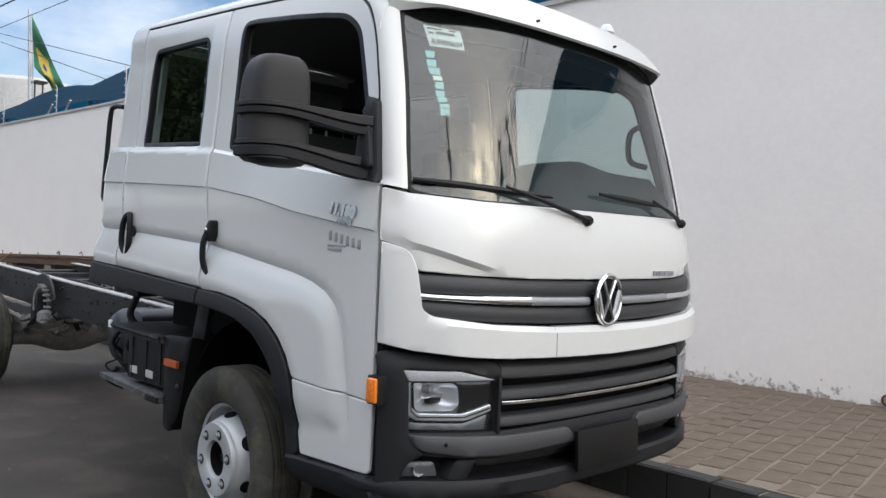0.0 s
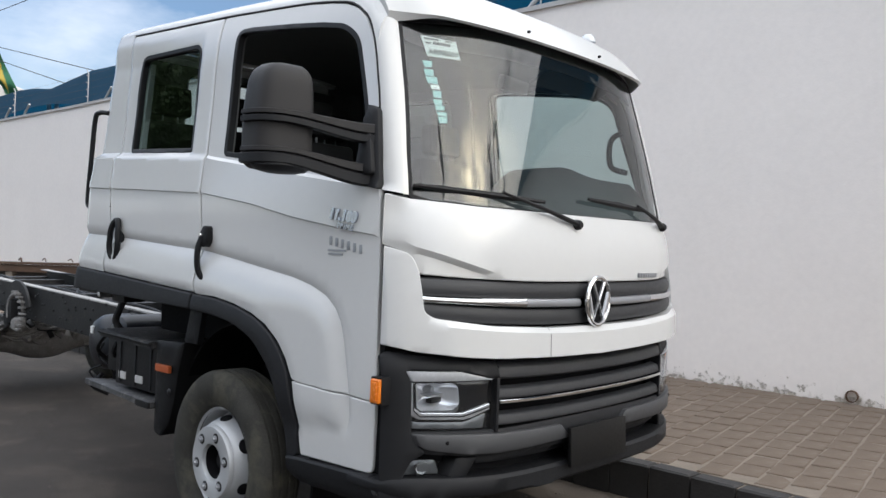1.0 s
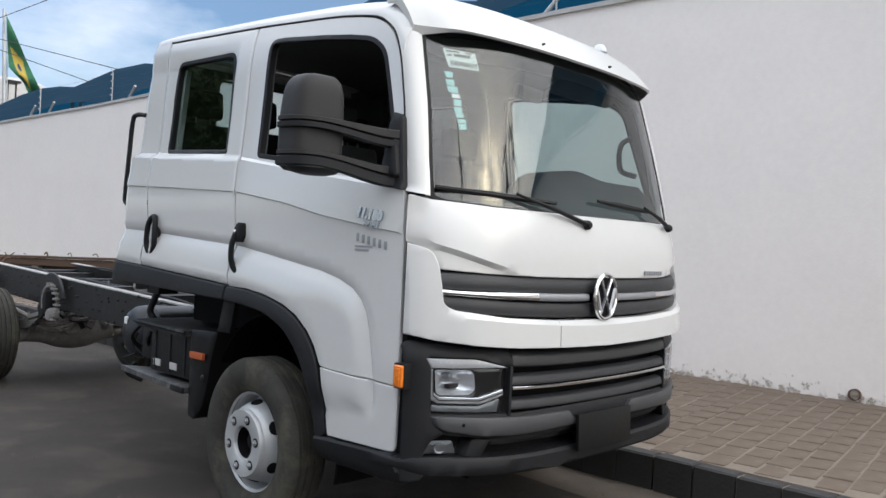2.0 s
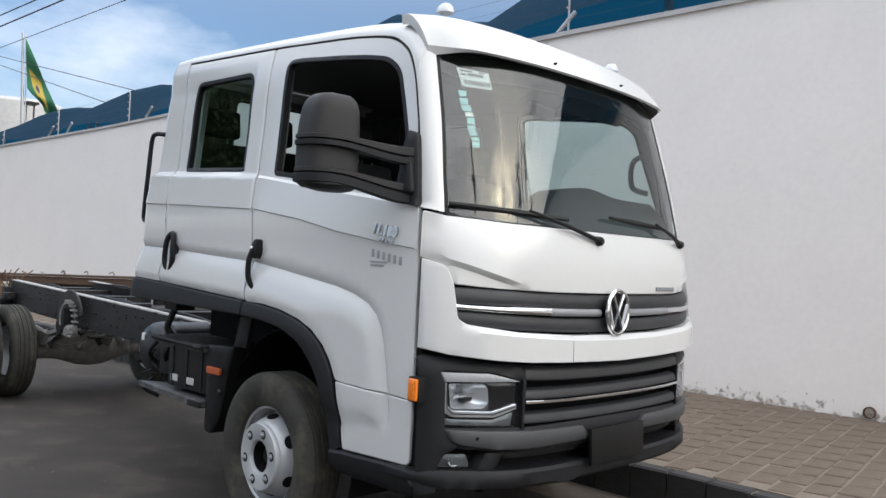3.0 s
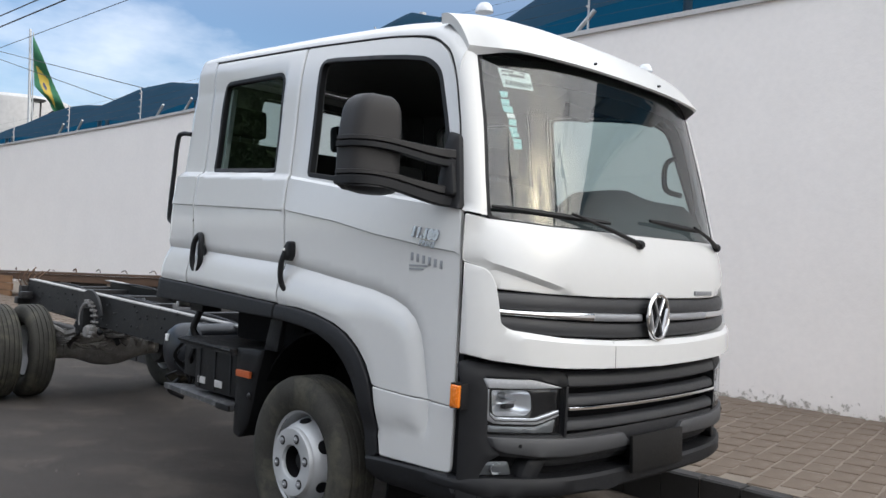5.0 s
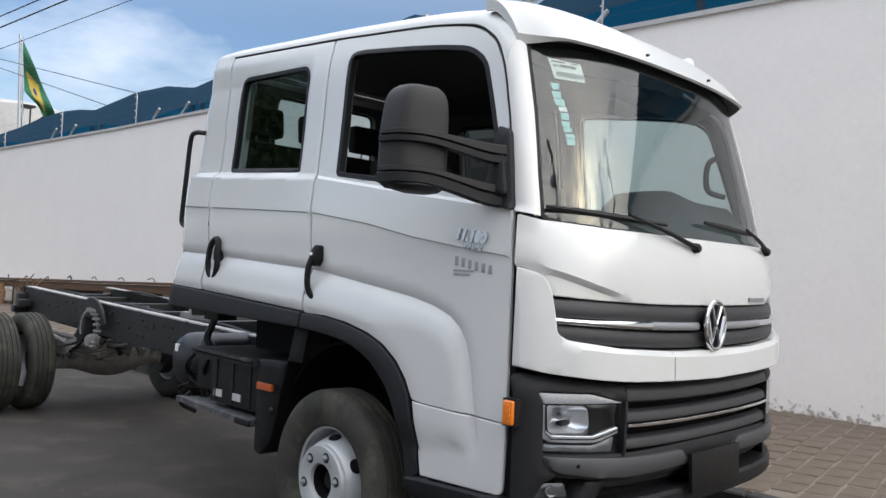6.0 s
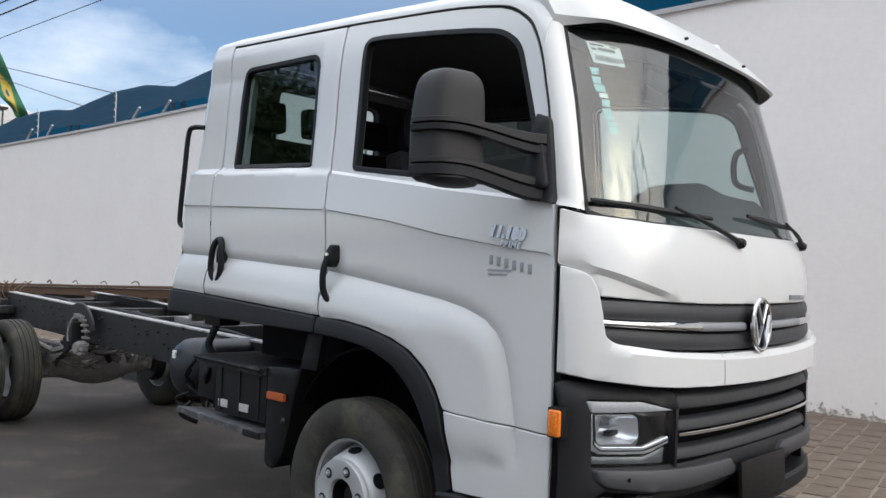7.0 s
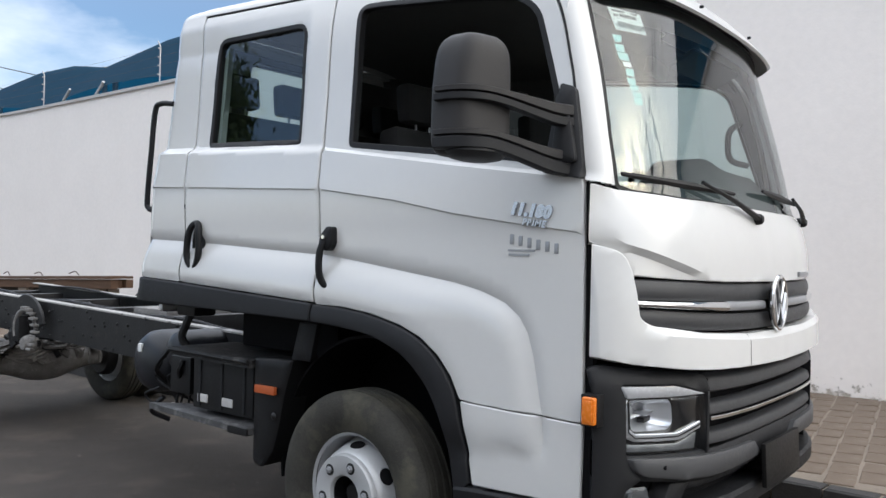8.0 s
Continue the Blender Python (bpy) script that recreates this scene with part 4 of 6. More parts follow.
bmesh.ops.recalc_face_normals(bm, faces=bm.faces)
visor = part("sun_visor", bm, ROOF_WHITE, truck, "white moulded sun visor")
for y in (-0.285, 0.285):
    part("screw", moved(lathe([(0, 0.005), (0.004, 0.005), (0.0065, 0.0), (0.0065, -0.01)], 12, "x"), Matrix.Translation((1.128, y, 2.352))), SEAL, visor, "dark screw")
for y in (-0.70, 0.70):
    bm = moved(lathe([(0.0, 0.036), (0.018, 0.034), (0.028, 0.02), (0.034, 0.0), (0.034, -0.01)], 16, "z"), Matrix.Translation((0.78, y, 2.560)) @ Matrix.Diagonal((1.3, 1.2, 0.95, 1)))
    part("marker_lamp", bm, MILKY, visor, "clear roof marker lamp")

# --- bumper
BUMP = [(0.0, 1.350), (0.35, 1.346), (0.63, 1.325), (0.78, 1.285), (0.90, 1.228), (0.98, 1.178), (1.04, 1.125), (1.075, 1.07), (1.09, 1.0), (1.095, 0.9)]


def bump_x(y):
    return curve(BUMP, abs(y))


def on_bump(off=0.0, lean=0.0):
    return lambda y, z: (bump_x(y) + off + lean * (z - 0.7), y, z)


BROW = mat("pale_grey_plastic", (0.40, 0.41, 0.43), 0.25, vary=0.05, coat=0.3)
BOWL = mat("bright_reflector", (0.80, 0.81, 0.83), 0.16, 0.55, vary=0.05, scale=30.0)
CHIN = mat("smooth_grey_plastic", (0.060, 0.061, 0.065), 0.5, vary=0.06, scale=5.0)
PIANO = mat("gloss_black_plastic", (0.010, 0.010, 0.011), 0.12, vary=0.05, coat=0.4)
SMOKE = mat("smoked_lens", (0.16, 0.165, 0.17), 0.18, 0.3, vary=0.1, scale=20.0)


# dark core, then the outer mouldings
bumper = part("bumper", sheet(rounded(sym([(0, 0.580), (-0.35, 0.582), (-0.70, 0.590), (-0.93, 0.615), (-0.985, 0.66), (-0.985, 0.700), (-0.62, 0.690), (0, 0.690)]), 0.01, 3), on_bump(-0.004), (), (), 0.05, 0.06, (-1, 0, 0), 0.006, 0.005), BLACK_TRIM, truck, "black and grey plastic bumper")
# backing sheet whose near-black colour is the shade behind the mouldings
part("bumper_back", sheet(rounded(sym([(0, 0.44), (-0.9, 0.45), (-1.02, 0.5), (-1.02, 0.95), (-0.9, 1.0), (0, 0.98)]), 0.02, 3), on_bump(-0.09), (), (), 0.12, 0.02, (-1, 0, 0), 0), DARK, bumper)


def both_bump(name, loop, off, material, rim, parent, label="", inward=(-1, 0, 0), edge=0.006, dip=0.004, surf=None):
    """A moulding on the bumper's right half and its mirror image."""
    return [part(name, f(sheet(loop, surf or on_bump(off), (), (), 0.035, rim, inward, edge, dip)), material, parent, label) for f in ((lambda b: b), mirrored)]


def corner_surf(y, z):
    # the panel leans back above the crease that runs to the lamp's brow
    crease = 0.932 + 0.02 * (abs(y) - 0.98)
    return (bump_x(y) - 0.55 * max(0.0, z - crease), y, z)


side_b = rounded([(-1.062, 0.42), (-1.064, 0.982), (-1.04, 0.996), (-0.90, 0.978), (-0.76, 0.962), (-0.655, 0.955), (-0.640, 0.900), (-0.655, 0.892), (-0.690, 0.894), (-0.818, 0.928), (-0.998, 0.934), (-0.984, 0.886), (-0.980, 0.702), (-0.955, 0.645), (-0.93, 0.620), (-0.975, 0.590), (-1.0, 0.535), (-1.0, 0.43)], 0.010, 3)
both_bump("bumper_corner", side_b, 0, BLACK_TRIM, 0.06, bumper, "black grained bumper corner", (-0.6, 0.8, 0), surf=corner_surf)
# grey chin, cut off at a slant beside the plate
chin = rounded([(-0.978, 0.694, 0.01), (-0.960, 0.650, 0.02), (-0.93, 0.633, 0.03), (-0.80, 0.612), (-0.65, 0.602), (-0.40, 0.603), (-0.195, 0.606), (-0.262, 0.668), (-0.45, 0.671), (-0.645, 0.677)], 0.008, 3)
for ch in both_bump("bumper_chin", chin, 0.018, CHIN, 0.05, bumper, "smooth dark grey chin panel"):
    s_ = -1 if sum(v.co.y for v in ch.data.vertices) < 0 else 1
    part("tow_eye_hole", moved(lathe([(0.0, 0.003), (0.007, 0.003), (0.009, -0.004)], 14, "x"), Matrix.Translation((bump_x(0.865) + 0.017, s_ * 0.865, 0.658))), DARK, ch)
# lower apron with its long openings
part("valance", sheet(rounded(sym([(0, 0.428), (-0.45, 0.430), (-0.75, 0.440), (-1.0, 0.455), (-1.085, 0.48), (-1.085, 0.515), (-0.98, 0.526), (-0.75, 0.516), (-0.45, 0.508), (0, 0.505)]), 0.01, 3), on_bump(0.014), (), (), 0.05, 0.10, (-1, 0, 0), 0.014, 0.012), BLACK_TRIM, bumper)
part("lower_bar", sheet(rounded(sym([(0, 0.545), (-0.5, 0.548), (-0.70, 0.555), (-0.70, 0.585), (0, 0.583)]), 0.006, 2), on_bump(-0.045), (), (), 0.08, 0.03, (-1, 0, 0), 0.006, 0.004), BLACK_TRIM, bumper)
both_bump("fog_surround", rounded([(-0.835, 0.520), (-0.80, 0.590), (-0.715, 0.588), (-0.760, 0.512)], 0.006, 2), -0.020, BLACK_TRIM, 0.06, bumper)
# three broad slats of the lower grille
for top, low, arch in ((0.938, 0.872, 0.014), (0.846, 0.796, 0.010), (0.744, 0.692, 0.010)):
    rows = []
    for y in np.linspace(-0.640, 0.640, 30):
        up = arch * (abs(y) / 0.64) ** 2
        row = []
        for k in range(9):
            t = k / 8
            bulge = 0.030 * min(1.0, 5 * t) ** 0.7 - 0.016 * (1 - t) ** 2 - 0.020 * max(0.0, (t - 0.82) / 0.18) ** 2
            row.append((bump_x(y) - 0.030 + bulge, y, top + up - (top - low) * t))
        rows.append(row)
    bm = strip(rows)
    if sum(f.normal.x for f in bm.faces) < 0:
        bmesh.ops.reverse_faces(bm, faces=bm.faces)
    part("slat", thick(bm, 0.010), GREY_TRIM, bumper)
part("chrome_strip", bar([(bump_x(y) + 0.002, y, 0.789 + 0.010 * (abs(y) / 0.64) ** 2) for y in np.linspace(-0.640, 0.640, 30)], 0.006, 0.0065), CHROME, bumper, "thin chrome strip")
for y in (-0.648, 0.648):
    part("grille_end", sheet(rounded([(y - 0.007, 0.682), (y - 0.007, 0.893), (y + 0.007, 0.893), (y + 0.007, 0.682)], 0.003, 2), on_bump(0.004), (), (), 0.05, 0.08, (-1, 0, 0), 0.003, 0.002), BLACK_TRIM, bumper)
# plate holder before the middle
part("blank_plate", moved(box((0, -0.222, 0), (0.018, 0.222, 0.166), 0.005), pose(1.385, -0.012, 0.486, 0, -3, 0)), PLATE, bumper, "blank black plate holder")
part("plate_bracket", box((1.30, -0.15, 0.53), (1.385, 0.15, 0.61), 0.006), DARK, bumper)

def headlamp(s):
    f = (lambda b: b) if s < 0 else mirrored
    cover = rounded([(-0.976, 0.702, 0.01), (-0.984, 0.886, 0.01), (-0.660, 0.886, 0.01), (-0.656, 0.684, 0.01)], 0.01, 3)
    lamp = rounded([(-0.950, 0.776, 0.02), (-0.957, 0.882, 0.012), (-0.825, 0.879, 0.012), (-0.806, 0.862, 0.01), (-0.800, 0.798, 0.01), (-0.822, 0.776, 0.01)], 0.012, 3)
    h = part("headlamp", f(sheet(cover, on_bump(-0.022), [lamp], (), 0.03, 0.05, (-1, 0, 0), 0.003, 0.002)), PIANO, truck, "clear headlamp with chrome daytime strip in gloss black")
    part("lamp_back", f(sheet(cover, on_bump(-0.085), (), (), 0.06, 0.01, (-1, 0, 0), 0)), DARK, h)
    lens = part("lens", f(sheet(inset(cover, 0.003), on_bump(0.002), (), (), 0.05, 0.004, (-1, 0, 0), 0.003, 0.003)), LENS, h, "clear lens")
    lens.visible_shadow = False
    # reflector: the opening drawn back and in, with a flat floor and a stepped roof
    cy, cz = -0.878, 0.829
    rim_ = split_long(lamp, 0.012)
    rows = []
    for k, (back, share) in enumerate(((0.022, 1.0), (0.034, 0.96), (0.050, 0.86), (0.064, 0.70), (0.074, 0.48), (0.080, 0.22))):
        rows.append([(bump_x(cy + (y - cy) * share) - back, cy + (y - cy) * share, cz + (z - cz) * share) for y, z in rim_])
    bm = strip(rows, True)
    bm.faces.new(list(bm.verts)[-len(rim_):])
    part("reflector", f(bm), BOWL, h, "chrome reflector bowl", smooth=25)
    part("lamp_shelf", f(moved(box((-0.030, -0.055, -0.003), (0.008, 0.060, 0.003), 0.001), pose(bump_x(cy) - 0.045, cy + 0.008, cz + 0.004, 0, 8, 6))), SATIN, h)
    part("lamp_divider", f(moved(box((-0.02, -0.030, -0.020), (0.006, 0.040, -0.004), 0.002), pose(bump_x(cy) - 0.05, cy + 0.01, cz - 0.008, 0, 0, 6))), SEAL, h)
    part("bulb", f(moved(lathe([(0.0, 0.02), (0.010, 0.016), (0.014, 0.0), (0.014, -0.02)], 14, "x"), Matrix.Translation((bump_x(cy) - 0.062, cy - 0.01, cz + 0.024)))), SATIN, h)
    led = rounded([(-0.984, 0.884), (-0.968, 0.884), (-0.964, 0.788), (-0.945, 0.770), (-0.792, 0.764), (-0.676, 0.795), (-0.673, 0.770), (-0.785, 0.738), (-0.950, 0.745), (-0.975, 0.760)], 0.004, 2)
    strip_ = part("daytime_strip", f(sheet(led, on_bump(-0.010), (), (), 0.03, 0.012, (-1, 0, 0), 0.003, 0.003)), LAMPMETAL, h, "bright daytime running strip")
    groove = [(-0.972, 0.88), (-0.968, 0.778), (-0.948, 0.757), (-0.79, 0.752), (-0.676, 0.783)]
    part("strip_groove", f(tube([(bump_x(y) - 0.0085, y, z) for y, z in split_long(groove, 0.02, False)], 0.0022, 5)), SEAL, strip_)
    part("lower_lens", f(sheet(rounded([(-0.972, 0.712), (-0.970, 0.738), (-0.950, 0.734), (-0.785, 0.728), (-0.690, 0.757), (-0.700, 0.701)], 0.006, 2), on_bump(-0.014), (), (), 0.03, 0.006, (-1, 0, 0), 0.003, 0.002)), SMOKE, h, "smoked lower lamp section")
    brow = rounded([(-1.000, 0.928), (-0.982, 0.890), (-0.700, 0.889), (-0.668, 0.888), (-0.815, 0.924)], 0.003, 2)
    part("brow", f(sheet(brow, on_bump(0.003), (), (), 0.03, 0.03, (-1, 0, 0), 0.003, 0.002)), BROW, h, "pale grey brow panel")
    # fog lamp in its pocket
    fl = part("fog_lamp", f(sheet(rounded([(-0.985, 0.530), (-0.965, 0.582), (-0.862, 0.584), (-0.845, 0.528)], 0.012, 3), on_bump(-0.050), (), (), 0.03, 0.02, (-1, 0, 0), 0.004, 0.003)), SMOKE, truck, "small round-cornered fog lamp")
    part("fog_reflector", f(moved(lathe([(0.0, -0.012), (0.018, -0.008), (0.027, 0.010)], 20, "x"), Matrix.Translation((bump_x(0.915) - 0.046, -0.915, 0.556)) @ Matrix.Diagonal((1, 1.3, 0.85, 1)))), BOWL, fl)
    part("fog_lens", f(sheet(rounded([(-0.985, 0.528), (-0.965, 0.585), (-0.860, 0.586), (-0.842, 0.526)], 0.012, 3), on_bump(-0.030), (), (), 0.04, 0.004, (-1, 0, 0), 0)), LENS, fl)
    # turn signal
    sg = part("turn_signal", f(box((1.072, -1.100, 0.808), (1.120, -1.060, 0.898), 0.010, 3)), ORANGE, truck, "amber turn signal")
    part("signal_face", f(moved(box((-0.016, -0.004, -0.034), (0.016, 0.004, 0.034), 0.003), pose(1.096, -1.1, 0.853))), ORANGE, sg)
    part("signal_base", f(box((1.062, -1.085, 0.800), (1.124, -1.04, 0.905), 0.006)), SEAL, sg)


headlamp(-1), headlamp(1)
# black side skirt between arch and bumper
both("side_skirt", lambda: sheet(rounded([(0.54, 0.44), (0.535, 0.50), (0.62, 0.508), (1.05, 0.524), (1.10, 0.46), (1.08, 0.40), (0.6, 0.40)], 0.01, 3), lambda x, z: (x, -1.075 + 0.03 * smoothstep((0.47 - z) / 0.08), z), (), (), 0.05, 0.10, (0, 1, 0), 0.01, 0.008), BLACK_TRIM, "black plastic skirt")


# --- wheels
def wheel_at(x, y, steer=0.0, name="front_wheel", outward=-1, full=True):
    m = Matrix.Translation((x, y, ROAD_Z + 0.419)) @ pose(0, 0, 0, 0, 0, steer) @ Matrix.Diagonal((1, -outward, 1, 1))
    flipped = outward > 0

    def put(bm):
        moved(bm, m)
        if flipped:
            bmesh.ops.reverse_faces(bm, faces=bm.faces)
        return bm
    rim = [(0.236, -0.058), (0.246, -0.068), (0.252, -0.064), (0.250, -0.054), (0.238, -0.046), (0.232, -0.01), (0.228, 0.045), (0.226, 0.050), (0.222, 0.028), (0.205, -0.020), (0.186, -0.072), (0.176, -0.092), (0.170, -0.098), (0.168, -0.114), (0.163, -0.121), (0.092, -0.121), (0.084, -0.117), (0.079, -0.106), (0.077, -0.088)]
    w = part(name, put(lathe(rim, 64)), SILVER, truck, "silver painted steel wheel with worn tyre", smooth=30)
    t = [(0.240, -0.050), (0.252, -0.076), (0.285, -0.097), (0.330, -0.108), (0.368, -0.106), (0.397, -0.096), (0.412, -0.082)]
    for g in (-0.058, -0.021, 0.021, 0.058):
        t += [(0.419, g - 0.008), (0.410, g - 0.005), (0.410, g + 0.005), (0.419, g + 0.008)]
    t += [(0.412, 0.082), (0.397, 0.096), (0.368, 0.106), (0.330, 0.108), (0.285, 0.097), (0.252, 0.076), (0.240, 0.050)]
    part("tyre", put(lathe(t, 80)), TYRE, w, "dusty black rubber tyre", smooth=35)
    if full:
        part("bead_ring", put(lathe([(0.258, -0.0815), (0.264, -0.0865), (0.270, -0.0885)], 64)), TYRE, w)
        part("hub", put(lathe([(0.0, -0.070), (0.034, -0.070), (0.042, -0.062), (0.046, -0.03)], 28)), SEAL, w, "dark hub centre")
        part("hub_well", put(lathe([(0.078, -0.100), (0.070, -0.070), (0.066, -0.030), (0.0, -0.030)], 28)), DARK, w)
        for k in range(6):
            a = 2 * math.pi * k / 6
            c, s = 0.124 * math.cos(a + 0.2), 0.124 * math.sin(a + 0.2)
            # dark disc paints the shaded recess round the nut
            part("nut_seat", put(moved(lathe([(0.0, -0.1225), (0.021, -0.1225), (0.024, -0.1215)], 18), Matrix.Translation((c, 0, s)))), IRON, w)
            part("wheel_nut", put(moved(lathe([(0.0, -0.137), (0.007, -0.137), (0.009, -0.132), (0.014, -0.131), (0.015, -0.12)], 6), Matrix.Translation((c, 0, s)))), SATIN, w, smooth=0)
            a2 = a + math.pi / 6
            h = lathe([(0.0, -0.003), (0.034, -0.002), (0.037, 0.002), (0.0, 0.003)], 18)
            h = moved(h, Matrix.Translation((0.1965 * math.cos(a2), -0.0465, 0.1965 * math.sin(a2))) @ Matrix.Rotation(-a2, 4, "Y") @ Matrix.Rotation(radians(70), 4, "Z") @ Matrix.Diagonal((0.78, 1, 0.95, 1)))
            # no opening is cut: a near-black disc paints the hole's shade
            part("hand_hole", put(h), DARK, w)
    return w


wheel_at(0, -0.962, -2.0)
wheel_at(0, 0.962, -2.0, outward=1)
REAR_X = -4.72
for y, o in ((-0.985, -1), (-0.70, 1), (0.985, 1), (0.70, -1)):
    wheel_at(REAR_X, y, 0, "rear_wheel", o, False)

# --- door mirrors
def mirror(f):
    base = part("mirror", f(sheet(rounded([(0.885, 1.632), (0.915, 1.86, 0.02), (0.930, 1.94, 0.012), (0.985, 1.922, 0.02), (1.012, 1.78, 0.02), (1.038, 1.606)], 0.012, 3), lambda x, z: (x, -side_y(x, z) - 0.03, z), (), (), 0.03, 0.05, (0, 1, 0), 0.01, 0.008)), BLACK_TRIM, truck, "large black two-arm door mirror")
    # shell: a tall rounded box, narrower and rounder at the top
    rows = []
    for i in range(33):
        t = -1 + 2 * i / 32
        zz = 1.853 + 0.206 * t
        e = (1 - abs(t) ** (7.0 if t > 0 else 12.0)) ** (1 / 2.4)
        shrink = 1 - 0.16 * max(0.0, t) ** 1.3
        row = []
        for j in range(40):
            a = 2 * math.pi * j / 40
            c, sn = math.cos(a), math.sin(a)
            px = math.copysign(abs(c) ** 0.5, c) * 0.078 * e
            py = math.copysign(abs(sn) ** 0.5, sn) * 0.108 * e * shrink
            row.append((0.790 + px + 0.25 * py, -1.354 + py - 0.010 * max(0.0, t) + 0.02 * max(0.0, t), zz))
        rows.append(row)
    bm = strip(rows, True)
    part("shell", f(bm), MIRROR_GREY, base, "grey-black grained mirror shell", smooth=60)
    part("mirror_glass", f(moved(box((-0.004, -0.062, -0.13), (0.004, 0.062, 0.13), 0.003), pose(0.713, -1.352, 1.86, 0, 0, -14))), CHROME, base, "mirror glass")
    part("chin", f(moved(lathe([(0.0, -0.024), (0.05, -0.022), (0.085, -0.014), (0.104, 0.002), (0.10, 0.02), (0.0, 0.022)], 28, "z"), Matrix.Translation((0.805, -1.345, 1.668)) @ Matrix.Diagonal((0.86, 1.16, 1.0, 1)))), BLACK_TRIM, base)

    def arm(z_head, z_base, half_head, half_base, out=0.011):
        """A flat moulded arm from the far side of the head to the door, deeper at the door."""
        pts = smooth_path([(0.985, -1.05, 0), (0.957, -1.11, 0), (0.930, -1.20, 0), (0.906, -1.28, 0), (0.886, -1.35, 0), (0.866, -1.41, 0), (0.836, -1.447, 0), (0.79, -1.464, 0), (0.735, -1.466, 0)], 5)
        rows = []
        for i, p in enumerate(pts):
            k = smoothstep((p.y + 1.40) / 0.35)
            z, h = z_head + (z_base - z_head) * k, half_head + (half_base - half_head) * k
            d = (pts[min(i + 1, len(pts) - 1)] - pts[max(i - 1, 0)]).normalized()
            n = Vector((d.y, -d.x, 0)) * (-1 if d.y > 0 else 1)
            n = n if n.x > 0 or n.y < 0 else -n
            q = Vector((p.x, p.y, z))
            rows.append([q + n * (out * w) + Vector((0, 0, h * v)) for w, v in ((0.3, 1.0), (1.0, 0.72), (1.0, -0.72), (0.3, -1.0), (-1.0, -1.0), (-1.0, 1.0))])
        bm = strip(rows, True)
        vs = list(bm.verts)
        bm.faces.new(vs[:6]), bm.faces.new(vs[-6:])
        bmesh.ops.recalc_face_normals(bm, faces=bm.faces)
        return bm

    part("arm", f(arm(1.864, 1.836, 0.010, 0.020, 0.012)), MIRROR_GREY, base)
    part("arm", f(arm(1.838, 1.797, 0.013, 0.017, 0.015)), BLACK_TRIM, base)
    part("arm", f(arm(1.728, 1.684, 0.010, 0.018, 0.012)), MIRROR_GREY, base)
    part("arm", f(arm(1.695, 1.640, 0.021, 0.024, 0.016)), BLACK_TRIM, base)
    part("arm_web", f(sheet(rounded([(0.930, 1.66), (0.935, 1.82), (0.985, 1.83), (1.020, 1.66)], 0.02, 3), lambda x, z: (x, -side_y(x, z) - 0.055, z), (), (), 0.03, 0.05, (0, 1, 0), 0.008, 0.006)), BLACK_TRIM, base)


MIRROR_GREY = mat("mirror_shell_plastic", (0.030, 0.0285, 0.029), 0.5, vary=0.06, scale=6.0, bump=0.15, bump_scale=500.0, spec=0.3)
mirror(lambda b: b)

# --- door handles
for k, f in ((0, lambda b: b), (1, mirrored)):
    y = -side_y(-0.15, 1.3)
    grip = tube(smooth_path([(-0.153, y - 0.030, 1.395), (-0.165, y - 0.042, 1.34), (-0.168, y - 0.042, 1.27), (-0.161, y - 0.034, 1.225), (-0.138, y - 0.022, 1.200), (-0.113, y - 0.012, 1.205)], 6), 0.0135, 10, flat=1.25)
    h = part("door_handle", f(grip), SEAL, front_doors[k], "black vertical pull handle")
    pod = rounded([(-0.172, 1.360, 0.02), (-0.170, 1.405, 0.02), (-0.128, 1.450, 0.025), (-0.095, 1.448, 0.02), (-0.092, 1.375, 0.02), (-0.118, 1.345, 0.02)], 0.02, 4)
    part("handle_pod", f(sheet(pod, lambda x, z: (x - 0.013, y - 0.036, z), (), (), 0.02, 0.036, (0, 1, 0), 0.008, 0.006)), SEAL, front_doors[k])
    part("lock_cylinder", f(moved(lathe([(0, -0.006), (0.008, -0.006), (0.010, 0.0), (0.010, 0.008)], 14), Matrix.Translation((-0.148, y - 0.040, 1.405)))), CHROME, front_doors[k], "small chrome lock")
    y2 = -side_y(-1.08, 1.36)
    loop = [(-1.088 + 0.046 * math.cos(a) * (1.0 if math.sin(a) > 0 else 1.08) + 0.008 * math.sin(a), y2 - 0.020 - 0.016 * abs(math.cos(a)), 1.358 + 0.108 * math.copysign(abs(math.sin(a)) ** 0.8, math.sin(a))) for a in np.linspace(0, 2 * math.pi, 33)[:-1]]
    part("door_handle", f(tube(loop, 0.0165, 8, True)), SEAL, rear_doors[k], "black loop-shaped handle")
    part("handle_dish", f(moved(lathe([(0.0, -0.004), (0.9, -0.004), (1.0, 0.004), (0, 0.006)], 24), Matrix.Translation((-1.086, y2 - 0.004, 1.36)) @ Matrix.Diagonal((0.05, 1, 0.115, 1)))), BLACK_TRIM, rear_doors[k])
    part("grab_rail", f(tube(smooth_path([(-1.46, -0.935, 2.100), (-1.56, -0.945, 2.108), (-1.605, -0.95, 2.07), (-1.625, -0.955, 1.85), (-1.642, -0.96, 1.62), (-1.630, -0.96, 1.553), (-1.54, -0.955, 1.535)], 6), 0.0145, 10)), SEAL, truck, "black tubular grab rail")
    part("rail_bracket", f(box((-1.60, -0.965, 1.255), (-1.54, -0.92, 1.575), 0.012)), SEAL, truck)

